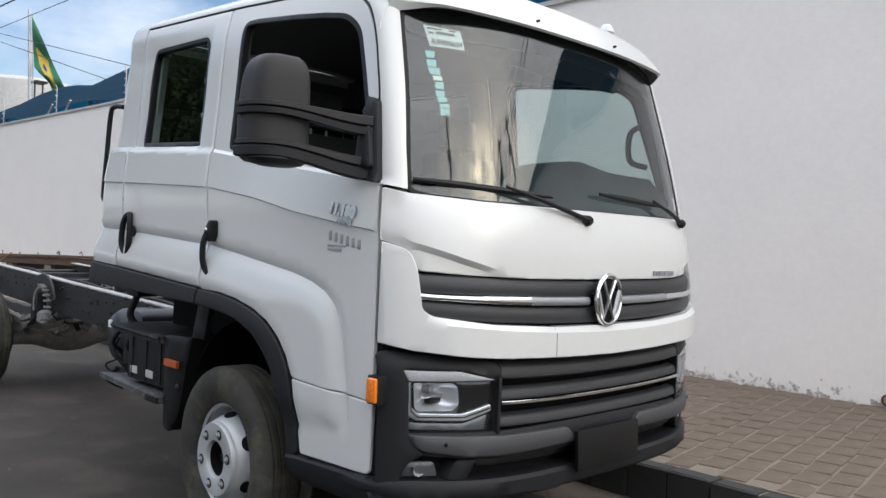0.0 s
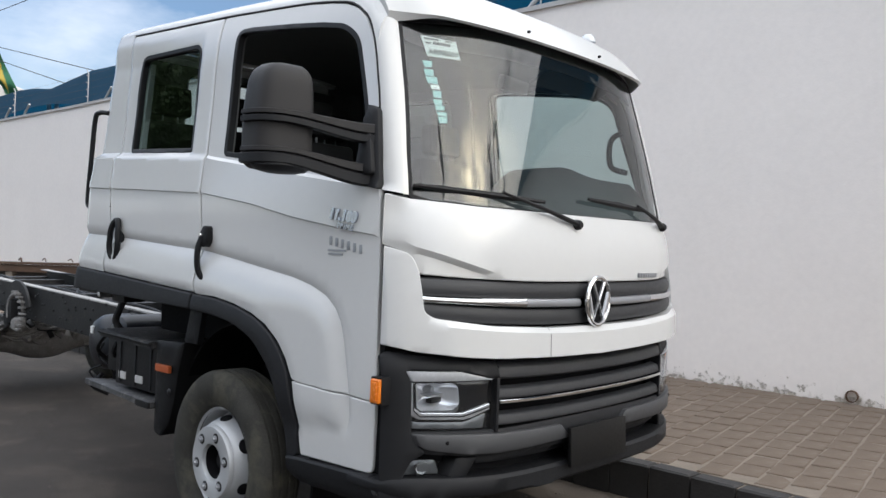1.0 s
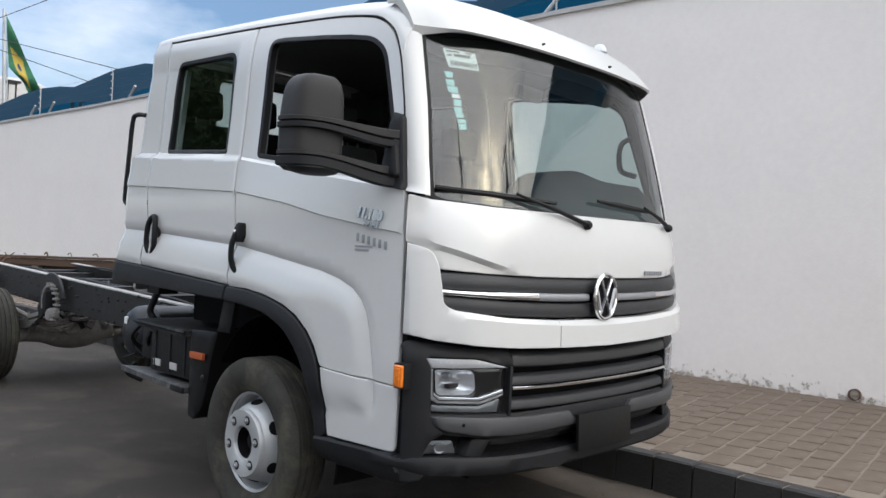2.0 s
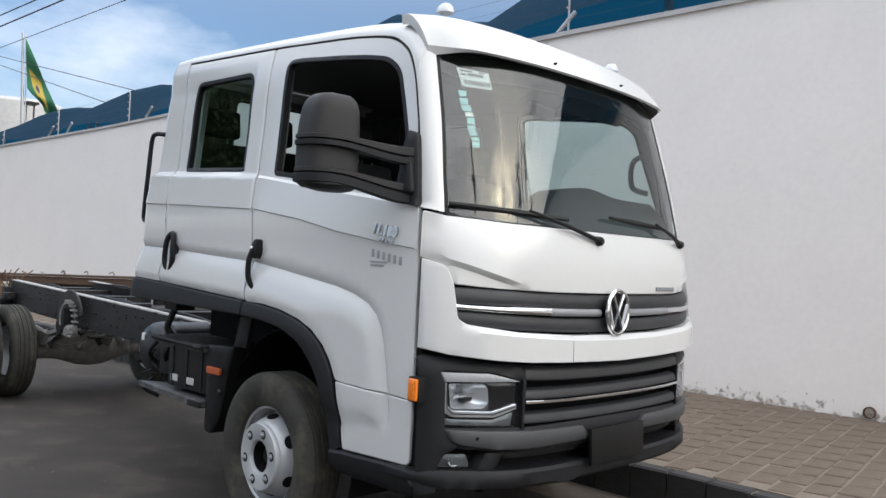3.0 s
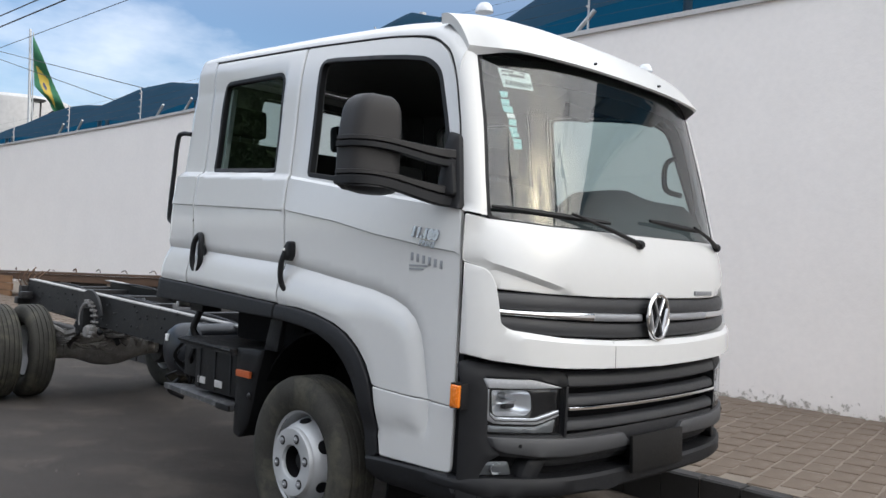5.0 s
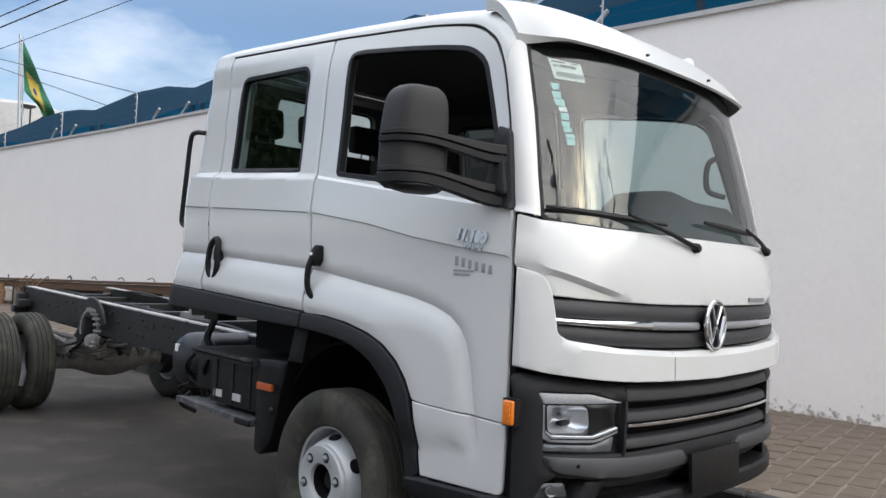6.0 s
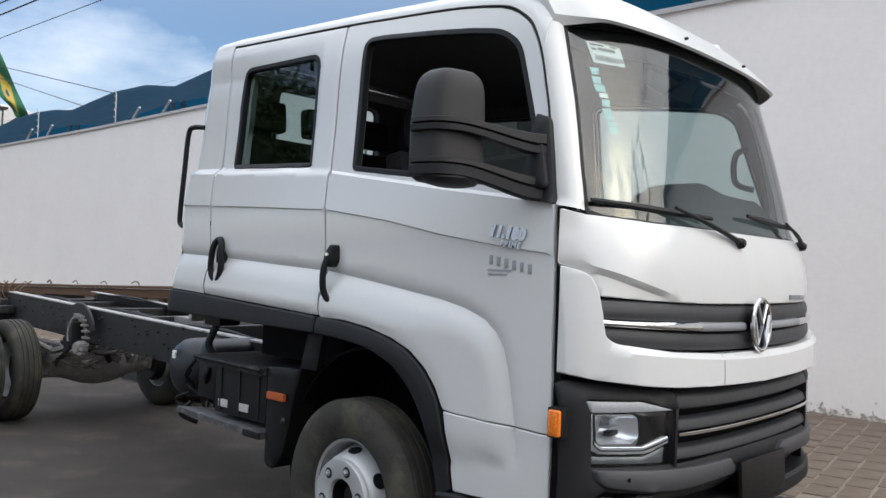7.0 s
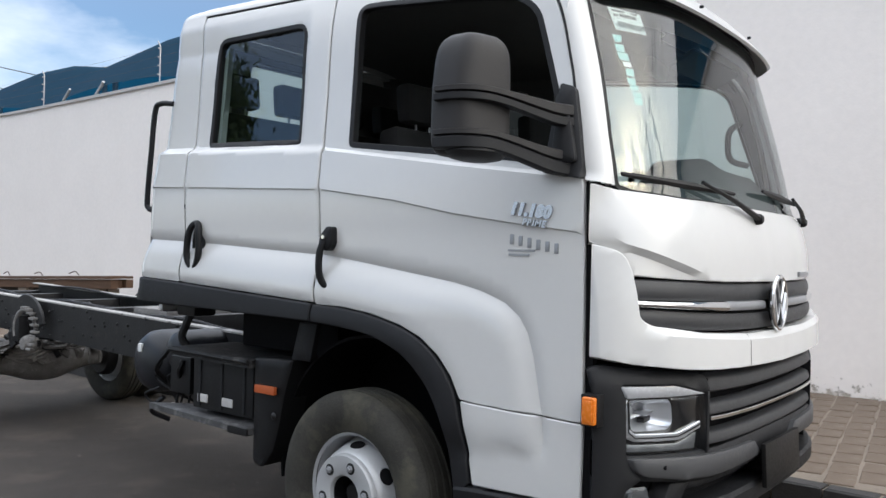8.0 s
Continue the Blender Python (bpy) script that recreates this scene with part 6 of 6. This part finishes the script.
for s in (-1, 1):
    y = s * 0.46
    sp = part("leaf_spring", strip([[(x, y - 0.035, 0.535 + 0.10 * ((x - REAR_X) / 0.62) ** 2), (x, y + 0.035, 0.535 + 0.10 * ((x - REAR_X) / 0.62) ** 2), (x, y + 0.035, 0.50 + 0.10 * ((x - REAR_X) / 0.62) ** 2), (x, y - 0.035, 0.50 + 0.10 * ((x - REAR_X) / 0.62) ** 2)] for x in np.linspace(REAR_X - 0.62, REAR_X + 0.62, 15)], True), DUSTY, truck, "stacked leaf spring")
    for i in range(4):
        h = 0.50 - 0.06 * i
        d = 0.018 * (i + 1)
        part("leaf", strip([[(x, y - 0.033, 0.498 - d + 0.09 * ((x - REAR_X) / 0.62) ** 2), (x, y + 0.033, 0.498 - d + 0.09 * ((x - REAR_X) / 0.62) ** 2), (x, y + 0.033, 0.484 - d + 0.09 * ((x - REAR_X) / 0.62) ** 2), (x, y - 0.033, 0.484 - d + 0.09 * ((x - REAR_X) / 0.62) ** 2)] for x in np.linspace(REAR_X - h, REAR_X + h, 9)], True), DUSTY, sp)
    part("u_bolt", tube([(REAR_X - 0.07, y - 0.05, 0.30), (REAR_X - 0.07, y - 0.05, 0.55), (REAR_X - 0.07, y + 0.05, 0.55), (REAR_X - 0.07, y + 0.05, 0.30)], 0.012, 6), DUSTY, sp)
    part("u_bolt", tube([(REAR_X + 0.07, y - 0.05, 0.30), (REAR_X + 0.07, y - 0.05, 0.55), (REAR_X + 0.07, y + 0.05, 0.55), (REAR_X + 0.07, y + 0.05, 0.30)], 0.012, 6), DUSTY, sp)
    part("spring_hanger", box((REAR_X + 0.58, y - 0.05, 0.60), (REAR_X + 0.70, y + 0.04, 0.80), 0.02), IRON, sp)
    hg = part("hose_guard", bar([(-3.93 + 0.23 * math.cos(a), s * 0.49, 0.69 + 0.23 * math.sin(a)) for a in np.linspace(0.25, math.pi + 0.6, 22)], 0.012, 0.045), IRON, truck, "arched black bracket on the rail")
    part("guard_band", tube([(-3.93 + 0.165 * math.cos(a), s * 0.50, 0.70 + 0.15 * math.sin(a)) for a in np.linspace(0.1, math.pi + 0.4, 18)], 0.018, 8), DUSTY, hg)
    for a in np.linspace(-0.9, 1.5, 9):
        part("guard_bolt", box((-3.93 + 0.17 * math.cos(a) - 0.02, s * 0.52 - 0.02, 0.70 + 0.17 * math.sin(a) - 0.009), (-3.93 + 0.17 * math.cos(a) + 0.05, s * 0.52 + 0.02, 0.70 + 0.17 * math.sin(a) + 0.009), 0.004), DUSTY, hg)
    part("brake_chamber", moved(lathe([(0.0, -0.06), (0.045, -0.055), (0.058, -0.03), (0.062, 0.0), (0.055, 0.03), (0.0, 0.05)], 24), Matrix.Translation((-3.92, s * 0.47, 0.60))), DUSTY, hg)
    part("brake_drum", moved(lathe([(0.0, -0.06), (0.16, -0.06), (0.185, -0.03), (0.185, 0.08), (0.0, 0.1)], 32), Matrix.Translation((REAR_X, s * 0.60, 0.36))), IRON, ax)
    part("brake_hose", tube(smooth_path([(-4.2, s * 0.35, 0.70), (-4.45, s * 0.25, 0.60), (-4.6, s * 0.30, 0.50), (-4.68, s * 0.5, 0.45)], 6), 0.012, 6), IRON, ax)
    part("torque_rod", tube([(REAR_X + 0.05, s * 0.10, 0.60), (-3.9, s * 0.30, 0.66)], 0.025, 8), DUSTY, ax)

# more of the axle's plumbing and brackets
random.seed(21)
for i in range(28):
    y0, y1 = random.uniform(-0.35, 0.1), random.uniform(-0.1, 0.45)
    x0 = REAR_X + random.uniform(0.1, 0.3)
    part("axle_hose", tube(smooth_path([(x0, y0, random.uniform(0.50, 0.62)), (x0 + random.uniform(0.1, 0.4), 0.5 * (y0 + y1), random.uniform(0.46, 0.66)), (x0 + random.uniform(0.3, 0.7), y1, random.uniform(0.55, 0.68))], 5), random.choice((0.009, 0.012, 0.017)), 6), random.choice((DUSTY, DUSTY, IRON)), ax)
for i in range(44):
    x, y, z = REAR_X + random.uniform(0.10, 0.42), random.uniform(-0.40, 0.30), random.uniform(0.40, 0.62)
    part("axle_bracket", moved(box((-0.035, -0.022, -0.018), (0.035, 0.022, 0.018), 0.008), pose(x, y, z, random.uniform(0, 60), random.uniform(0, 60), random.uniform(0, 60))), random.choice((DUSTY, DUSTY, FLANGE, IRON)), ax)
# spring ends and pipes that sweep from the wheels to the housing
for i in range(6):
    y0 = -0.58 + 0.03 * i
    part("brake_pipe", tube(smooth_path([(REAR_X + 0.16 + 0.03 * i, y0, 0.60 - 0.03 * i), (REAR_X + 0.30, y0 + 0.14, 0.52 - 0.025 * i), (REAR_X + 0.36, y0 + 0.30, 0.53 - 0.02 * i), (REAR_X + 0.26, y0 + 0.46, 0.56 - 0.01 * i)], 6), (0.022, 0.014, 0.020, 0.011, 0.016, 0.012)[i], 8), DUSTY, ax)
for y in (-0.34, -0.18, 0.16, 0.30):
    part("axle_lug", moved(box((-0.05, -0.035, -0.10), (0.05, 0.035, 0.06), 0.018, 2), pose(REAR_X + 0.10, y, 0.47, 0, 20, 12)), DUSTY, ax)


# ---------------------------------------------------------------- beyond the truck
def timber_stack(x0, x1, y0):
    """Long beams and planks piled on low blocks; the pile falls with the ground towards its far end."""
    t = thing("timber_stack", "long stack of old rust-brown timber beams by the wall", "timber stack")
    rnd = random.Random(9)

    def sloped(bm):
        for v in bm.verts:
            v.co.z += 0.036 * (v.co.x - x1)
        return bm

    def long_box(lo, hi, bevel):
        bm = box(lo, hi, bevel)
        return sloped(bm)
    for i in range(3):
        part("beam", long_box((x0, y0 + 0.11 * i, 0.785 + 0.004 * i), (x1 - 0.06 - 0.07 * (i % 2), y0 + 0.10 + 0.11 * i, 0.905), 0.008), RUST, t)
    for i in range(3):
        a = x0
        while a < x1 - 0.5:
            b = min(a + rnd.uniform(2.2, 4.2), x1 - 0.02 * i)
            part("plank", long_box((a, y0 - 0.03 + 0.12 * i, 0.912 + rnd.uniform(0, 0.012)), (b - 0.02, y0 + 0.08 + 0.12 * i, 0.950 + rnd.uniform(-0.006, 0.010)), 0.006), RUST, t)
            a = b
    # made-up dark board, added only to close the pale gap below the beams
    part("gap_board", long_box((x0 + 4.0, y0 + 0.10, 0.42), (x1 - 0.35, y0 + 0.14, 0.785), 0.006), GAP_FILL, t, "dark board added to fill the gap below the beams")
    for k in range(4):
        part("side_board", long_box((x0, y0 - 0.06, 0.26 + 0.15 * k), (x0 + 4.0 - 0.05 * (k % 2), y0 - 0.02, 0.40 + 0.15 * k), 0.006), PLANK, t, "pale orange-brown board")
    for x in np.linspace(x0 + 0.5, x1 - 0.5, 6):
        part("block", box((x - 0.15, y0 + 0.02, pave_z(y0) - 0.02), (x + 0.15, y0 + 0.30, 0.79 + 0.036 * (x - 0.15 - x1)), 0.012), MORTAR, t)
    for i in range(9):
        x = x1 - 0.9 - 1.0 * i
        z = 0.965 + 0.036 * (x - x1)
        part("scrap_bar", tube(smooth_path([(x, y0 + 0.02, z), (x - 0.25, y0 + 0.1, z + rnd.uniform(0.0, 0.05)), (x - 0.6, y0 + 0.2, z)], 4), rnd.choice((0.008, 0.014)), 6), RUST, t)
    return t


timber_stack(-18.5, -7.60, 2.36)

# shade sails behind the wall
RIDGE = [(-33.0, 4.3), (-28.5, 4.6), (-27.2, 5.04), (-25.3, 5.14), (-23.4, 5.31), (-21.8, 5.36), (-20.6, 5.30), (-19.6, 5.18), (-18.6, 5.28), (-17.2, 5.42), (-15.6, 5.40), (-14.3, 5.20), (-12.0, 5.50), (-10.4, 5.52), (-8.9, 5.20), (-7.9, 5.52), (-7.15, 5.67), (-6.6, 5.50), (-6.0, 5.34), (-5.3, 5.20), (-5.0, 5.14), (-4.4, 5.38), (-3.6, 5.72), (-2.5, 6.1), (0.0, 6.8), (2.5, 6.8), (4.45, 6.4), (6.5, 5.8), (8.0, 5.3), (9.2, 4.5)]


def sail(x0, x1):
    t = thing("shade_sail", "dark blue stretched shade cloth roof behind the wall", "shade sail", "shade sails over the yard")
    rows = []
    for j in range(17):
        v = j / 16
        y = 4.6 + 3.2 * v
        row = []
        for i in range(25):
            u = i / 24
            x = x0 + (x1 - x0) * u
            zr = float(np.interp(x, [p[0] for p in RIDGE], [p[1] for p in RIDGE]))
            k = 1 - abs(v - 0.47) / 0.53
            edge = wall_top(x) - 0.06 + (0.24 * math.sin(math.pi * u) if v < 0.47 else 0.0)
            z = edge + (zr - edge) * (k ** 0.85) - 0.10 * math.sin(k * math.pi) * math.sin(u * math.pi)
            row.append((x, y, z))
        rows.append(row)
    part("cloth", strip(rows), BLUE, t, smooth=60)
    for u in (0.04, 0.5, 0.96):
        x = x0 + (x1 - x0) * u
        zr = float(np.interp(x, [p[0] for p in RIDGE], [p[1] for p in RIDGE]))
        part("mast", tube([(x, 6.1, 0.0), (x, 6.1, zr - 0.06)], 0.06, 8), GALV, t)
    for u in (0.10, 0.32):
        x = x0 + (x1 - x0) * u
        part("strut", tube([(x, 4.5, wall_top(x) - 0.3), (x + 0.75, 4.55, wall_top(x) + 0.42)], 0.028, 6), GALV, t)
    part("edge_rope", tube([(x0 + (x1 - x0) * i / 24, 4.6, wall_top(x0 + (x1 - x0) * i / 24) - 0.06 + 0.24 * math.sin(math.pi * i / 24)) for i in range(25)], 0.010, 5), BLUE, t)


for a, b in ((-33.0, -27.2), (-27.2, -19.6), (-19.6, -14.3), (-14.3, -8.9), (-8.9, -5.0), (-5.0, 1.0), (1.0, 9.2)):
    sail(a, b)

# flag on its pole
fp = thing("flagpole", "pale metal flagpole with a drooping green, yellow and blue flag", "flagpole", at=(-49.15, 14.27, 0))
part("pole", tube([(0.0, 0, 0), (-0.7, 0, 8.0), (-1.45, 0, 14.0)], [0.13, 0.11, 0.07], 10), GALV, fp)
part("halyard_pole", tube([(0.06, 0.16, 0), (-0.64, 0.16, 8.0), (-1.36, 0.16, 13.8)], 0.035, 8), GALV, fp)
GREEN = mat("flag_green", (0.022, 0.125, 0.062), 0.8, vary=0.1)
YELLOW = mat("flag_yellow", (0.42, 0.31, 0.05), 0.8, vary=0.1)
NAVY = mat("flag_blue", (0.015, 0.025, 0.12), 0.8, vary=0.1)
bm = bmesh.new()
NU, NV = 44, 32
side_ = Vector((0.32, 0.947, 0))                                     # the wind blows the cloth across the street
a, b, c, d = Vector((-1.30, 0, 13.65)) + side_ * 0.1, Vector((-0.85, 0, 10.5)) + side_ * 0.2, Vector((-0.95, 0, 8.85)) + side_ * 2.2, Vector((-0.75, 0, 9.2)) + side_ * 1.35
gv = []
for i in range(NU + 1):
    u = i / NU
    gv.append([])
    for j in range(NV + 1):
        v = j / NV
        p = a.lerp(c, u).lerp(b.lerp(d, u), v)
        p += side_ * (0.16 * math.sin(u * 8 + v * 3.0) * u * v - 0.25 * math.sin(v * math.pi) * u)
        p += Vector((0.947, -0.32, 0)) * (0.5 * math.sin(u * 9 + v * 5.0) * u + 0.2 * math.sin(v * 7 + u * 4))
        gv[-1].append(bm.verts.new(p))
for i in range(NU):
    for j in range(NV):
        f = bm.faces.new((gv[i][j], gv[i + 1][j], gv[i + 1][j + 1], gv[i][j + 1]))
        u, v = (i + 0.5) / NU - 0.5, (j + 0.5) / NV - 0.5
        f.material_index = 2 if (u * 1.43) ** 2 + v ** 2 < 0.012 else 1 if abs(u) / 0.40 + abs(v) / 0.34 < 1 else 0
flag = part("flag", bm, GREEN, fp, "green flag with yellow rhombus and blue disc", smooth=60)
flag.data.materials.append(YELLOW), flag.data.materials.append(NAVY)

wt = thing("water_tank", "large pale round storage tank in the distance", "tank", at=(-75.0, 22.0, 0))
part("shell", lathe([(0.0, 13.6), (3.6, 13.35), (4.3, 13.0), (4.4, 12.7), (4.4, 0.0)], 48, "z"), COPING, wt)
part("roof_slab", box((12.4, -3.62, 11.42), (13.6, -2.77, 11.58), 0.02), IRON, wt, "small dark canopy roof")
for y in (-3.47, -2.92):
    part("canopy_post", box((12.9, y - 0.05, 0.0), (13.0, y + 0.05, 11.42), 0.01), IRON, wt)
part("mast_lamp", tube([(6.6, 0, 0), (6.6, 0, 11.6), (8.2, 0, 11.8)], 0.12, 6), IRON, wt)

# overhead wires
for i, (p, q, r) in enumerate((((-70, 10, 12.93), (14, 10, 11.1), 0.030), ((-70, 10, 12.25), (14, 10, 10.77), 0.034), ((-70, 10, 11.07), (14, 10, 9.92), 0.016), ((-62, 10, 14.95), (-15.8, 10, 4.8), 0.016), ((-62, 10, 15.1), (-20.0, 10, 4.77), 0.016))):
    w = thing("overhead_wire", "black overhead power wire across the sky", "wire", "overhead wires")
    part("strand", tube([Vector(p).lerp(Vector(q), k / 20) for k in range(21)], r, 5), IRON, w)


def utility_pole(x, y, h):
    t = thing("utility_pole", "grey concrete utility pole with a crossarm and insulators", "utility pole", "utility poles", at=(x, y, 0))
    part("post", tube([(0, 0, 0), (0, 0, h)], [0.16, 0.10], 10), COPING, t)
    part("crossarm", box((-0.9, -0.05, h - 0.6), (0.9, 0.05, h - 0.48), 0.01), RUST, t)
    for dx in (-0.8, -0.3, 0.3, 0.8):
        part("insulator", moved(lathe([(0, 0.16), (0.04, 0.15), (0.06, 0.06), (0.03, 0.0)], 10, "z"), Matrix.Translation((dx, 0, h - 0.48))), IRON, t)
    part("transformer", moved(lathe([(0.0, 0.45), (0.22, 0.42), (0.25, 0.0), (0.0, -0.02)], 16, "z"), Matrix.Translation((0.32, 0, h - 2.0))), COPING, t)


utility_pole(18.3, 9.9, 12.2), utility_pole(16.6, 10.9, 12.8), utility_pole(16.4, 1.5, 12.2), utility_pole(-62.0, 10.0, 15.6)


def tree(x, y, h, spread, seed):
    rnd = random.Random(seed)
    t = thing("tree", "broad dark green street tree across the road", "tree", "street trees", at=(x, y, 0))
    trunk = tube(smooth_path([(0, 0, 0), (0.06, 0.03, h * 0.2), (-0.05, 0.08, h * 0.42), (0.04, 0.0, h * 0.7)], 4), [0.24 - 0.016 * i for i in range(13)], 10)
    part("trunk", trunk, BARK, t)
    heads = []
    for k in range(9):
        a = 2 * math.pi * k / 9 + rnd.uniform(-0.3, 0.3)
        r = spread * rnd.uniform(0.45, 0.85)
        top = (r * math.cos(a), r * math.sin(a), h * rnd.uniform(0.52, 0.95))
        part("limb", tube(smooth_path([(0, 0, h * 0.34), (top[0] * 0.4, top[1] * 0.4, h * 0.5), top], 4), [0.10 - 0.010 * i for i in range(9)], 7), BARK, t)
        heads.append(Vector(top))
    verts, faces = [], []
    for k in range(52000):
        c = rnd.choice(heads) if rnd.random() < 0.8 else Vector((0, 0, h * 0.75))
        p = c + Vector((rnd.gauss(0, spread * 0.24), rnd.gauss(0, spread * 0.24), rnd.gauss(-h * 0.06, h * 0.12)))
        if p.z < h * 0.26:
            continue
        n = Vector((rnd.gauss(0, 1), rnd.gauss(0, 1), rnd.gauss(0.6, 1))).normalized()
        s = n.orthogonal().normalized() * rnd.uniform(0.08, 0.15)
        q = n.cross(s) * 0.55
        b = len(verts)
        verts += [p - s, p + q, p + s, p - q]
        faces.append((b, b + 1, b + 2, b + 3))
    me = bpy.data.meshes.new("crown")
    me.from_pydata([tuple(v) for v in verts], [], faces)
    me.materials.append(LEAF)
    ob = new("crown", me)
    ob.parent = t
    return t


BARK = mat("bark", (0.10, 0.075, 0.055), 0.9, vary=0.3, scale=8.0, bump=0.6, bump_scale=30.0)
LEAF = mat("leaves", (0.035, 0.075, 0.022), 0.6, vary=0.35, scale=2.0)
tree(-24.2, -12.9, 9.9, 2.1, 3), tree(-29.5, -12.6, 12.0, 4.0, 4), tree(-39.0, -13.0, 14.0, 5.0, 5)

# drain stub at the foot of the wall
dr = thing("drain_pipe", "rusty drain pipe stub low in the wall", "pipe", at=(1.215, WALL_Y, 0.29))
part("pipe", lathe([(0.050, 0.10), (0.050, -0.035), (0.043, -0.035), (0.043, 0.10)], 20), RUST, dr)
part("mouth", lathe([(0.0, 0.02), (0.043, 0.02)], 20), DARK, dr)

# ---------------------------------------------------------------- paving pieces
def piece(l, w, h, seed, bevel=0.010):
    """A stone with a worn top: eighteen triangles."""
    rnd = random.Random(seed)

    def j(k=0.006):
        return rnd.uniform(-k, k)
    base = [(-l / 2, -w / 2), (l / 2, -w / 2), (l / 2, w / 2), (-l / 2, w / 2)]
    base = [(x + j(), y + j()) for x, y in base]
    v = [(x, y, -h) for x, y in base] + [(x, y, -bevel * 0.8) for x, y in base]
    v += [(x - math.copysign(bevel, x), y - math.copysign(bevel, y), j(0.002)) for x, y in base]
    f = [(8, 9, 10, 11)]
    for i in range(4):
        k = (i + 1) % 4
        f += [(i, k, 4 + k, 4 + i), (4 + i, 4 + k, 8 + k, 8 + i)]
    return v, f


def piece_mesh(name, l, w, h, seed, material, bevel=0.010):
    me = bpy.data.meshes.new(name)
    v, f = piece(l, w, h, seed, bevel)
    me.from_pydata(v, [], f)
    me.materials.append(material)
    return me


setts = [piece_mesh("sett", 0.245, 0.152, 0.05, k, SETT, 0.006) for k in range(6)]
stones = [piece_mesh("kerb_stone", 0.248, 0.125, 0.24, 50 + k, KERB, 0.012) for k in range(4)]
SKEW = math.degrees(math.atan(0.14))
rnd = random.Random(11)
far_v, far_f = [], []
for i in range(-92, 28):
    x_foot = 0.166 * i
    y = KERB_Y + 0.135 + (0.125 if i % 2 else 0.0) + rnd.uniform(0, 0.03)
    while y < WALL_Y - 0.02:
        yc = y + 0.125
        m = Matrix.Translation((x_foot - 0.14 * (yc - KERB_Y) + rnd.uniform(-0.004, 0.004), min(yc, WALL_Y - 0.09), pave_z(yc) + rnd.uniform(-0.002, 0.003))) @ pose(0, 0, 0, rnd.uniform(-0.6, 0.6), rnd.uniform(-0.6, 0.6), 90 + SKEW + rnd.uniform(-1.2, 1.2))
        if -1.15 < x_foot < 2.5:
            ob = new("sett", setts[rnd.randrange(6)])
            ob.parent = pavement
            ob.matrix_basis = m
        else:
            v, f = piece(0.245, 0.152, 0.05, rnd.randrange(6), 0.006)
            b = len(far_v)
            far_v += [tuple(m @ Vector(p)) for p in v]
            far_f += [tuple(b + q for q in g) for g in f]
        y += 0.254
me = bpy.data.meshes.new("far_setts")
me.from_pydata(far_v, [], far_f)
me.materials.append(SETT)
ob = new("far_setts", me)
ob.parent = pavement
tagged(ob, kind="stuff")
kerb = tagged(link("kerb", box((-40, KERB_Y + 0.022, -0.2), (14, KERB_Y + 0.125, KERB_Z - 0.012)), MORTAR), "kerb of dark stone blocks with sandy joints", "kerb", kind="structure")
for i in range(-60, 28):
    ob = new("kerb_stone", stones[rnd.randrange(4)])
    ob.parent = kerb
    ob.matrix_basis = Matrix.Translation((0.258 * i + 0.10, KERB_Y + 0.0625 + rnd.uniform(-0.005, 0.005), KERB_Z + rnd.uniform(-0.005, 0.006))) @ pose(0, 0, 0, rnd.uniform(-0.8, 0.8), rnd.uniform(-0.6, 0.6), rnd.uniform(-0.6, 0.6))

# loose grit and pebbles
rnd = random.Random(4)
gv, gf = [], []
for k in range(900):
    near = rnd.random()
    x = rnd.uniform(-7.5, 3.0)
    y = rnd.uniform(0.7, 1.12) if near < 0.4 else rnd.uniform(-4.5, 0.8)
    r = rnd.uniform(0.003, 0.009) if near < 0.9 else rnd.uniform(0.008, 0.016)
    b = len(gv)
    z0 = ROAD_Z + (0.014 if near < 0.4 else 0.0)
    gv += [(x - r, y, z0), (x, y - r * 0.8, z0), (x + r, y + 0.2 * r, z0), (x, y + r, z0), (x + 0.1 * r, y, z0 + r * 0.8)]
    gf += [(b, b + 1, b + 4), (b + 1, b + 2, b + 4), (b + 2, b + 3, b + 4), (b + 3, b, b + 4)]
me = bpy.data.meshes.new("grit")
me.from_pydata(gv, [], gf)
me.materials.append(mat("pale_grit", (0.13, 0.11, 0.095), 0.9, vary=0.4, scale=3.0))
tagged(new("grit", me), "pale grit and pebbles scattered on the asphalt", "grit", kind="stuff")
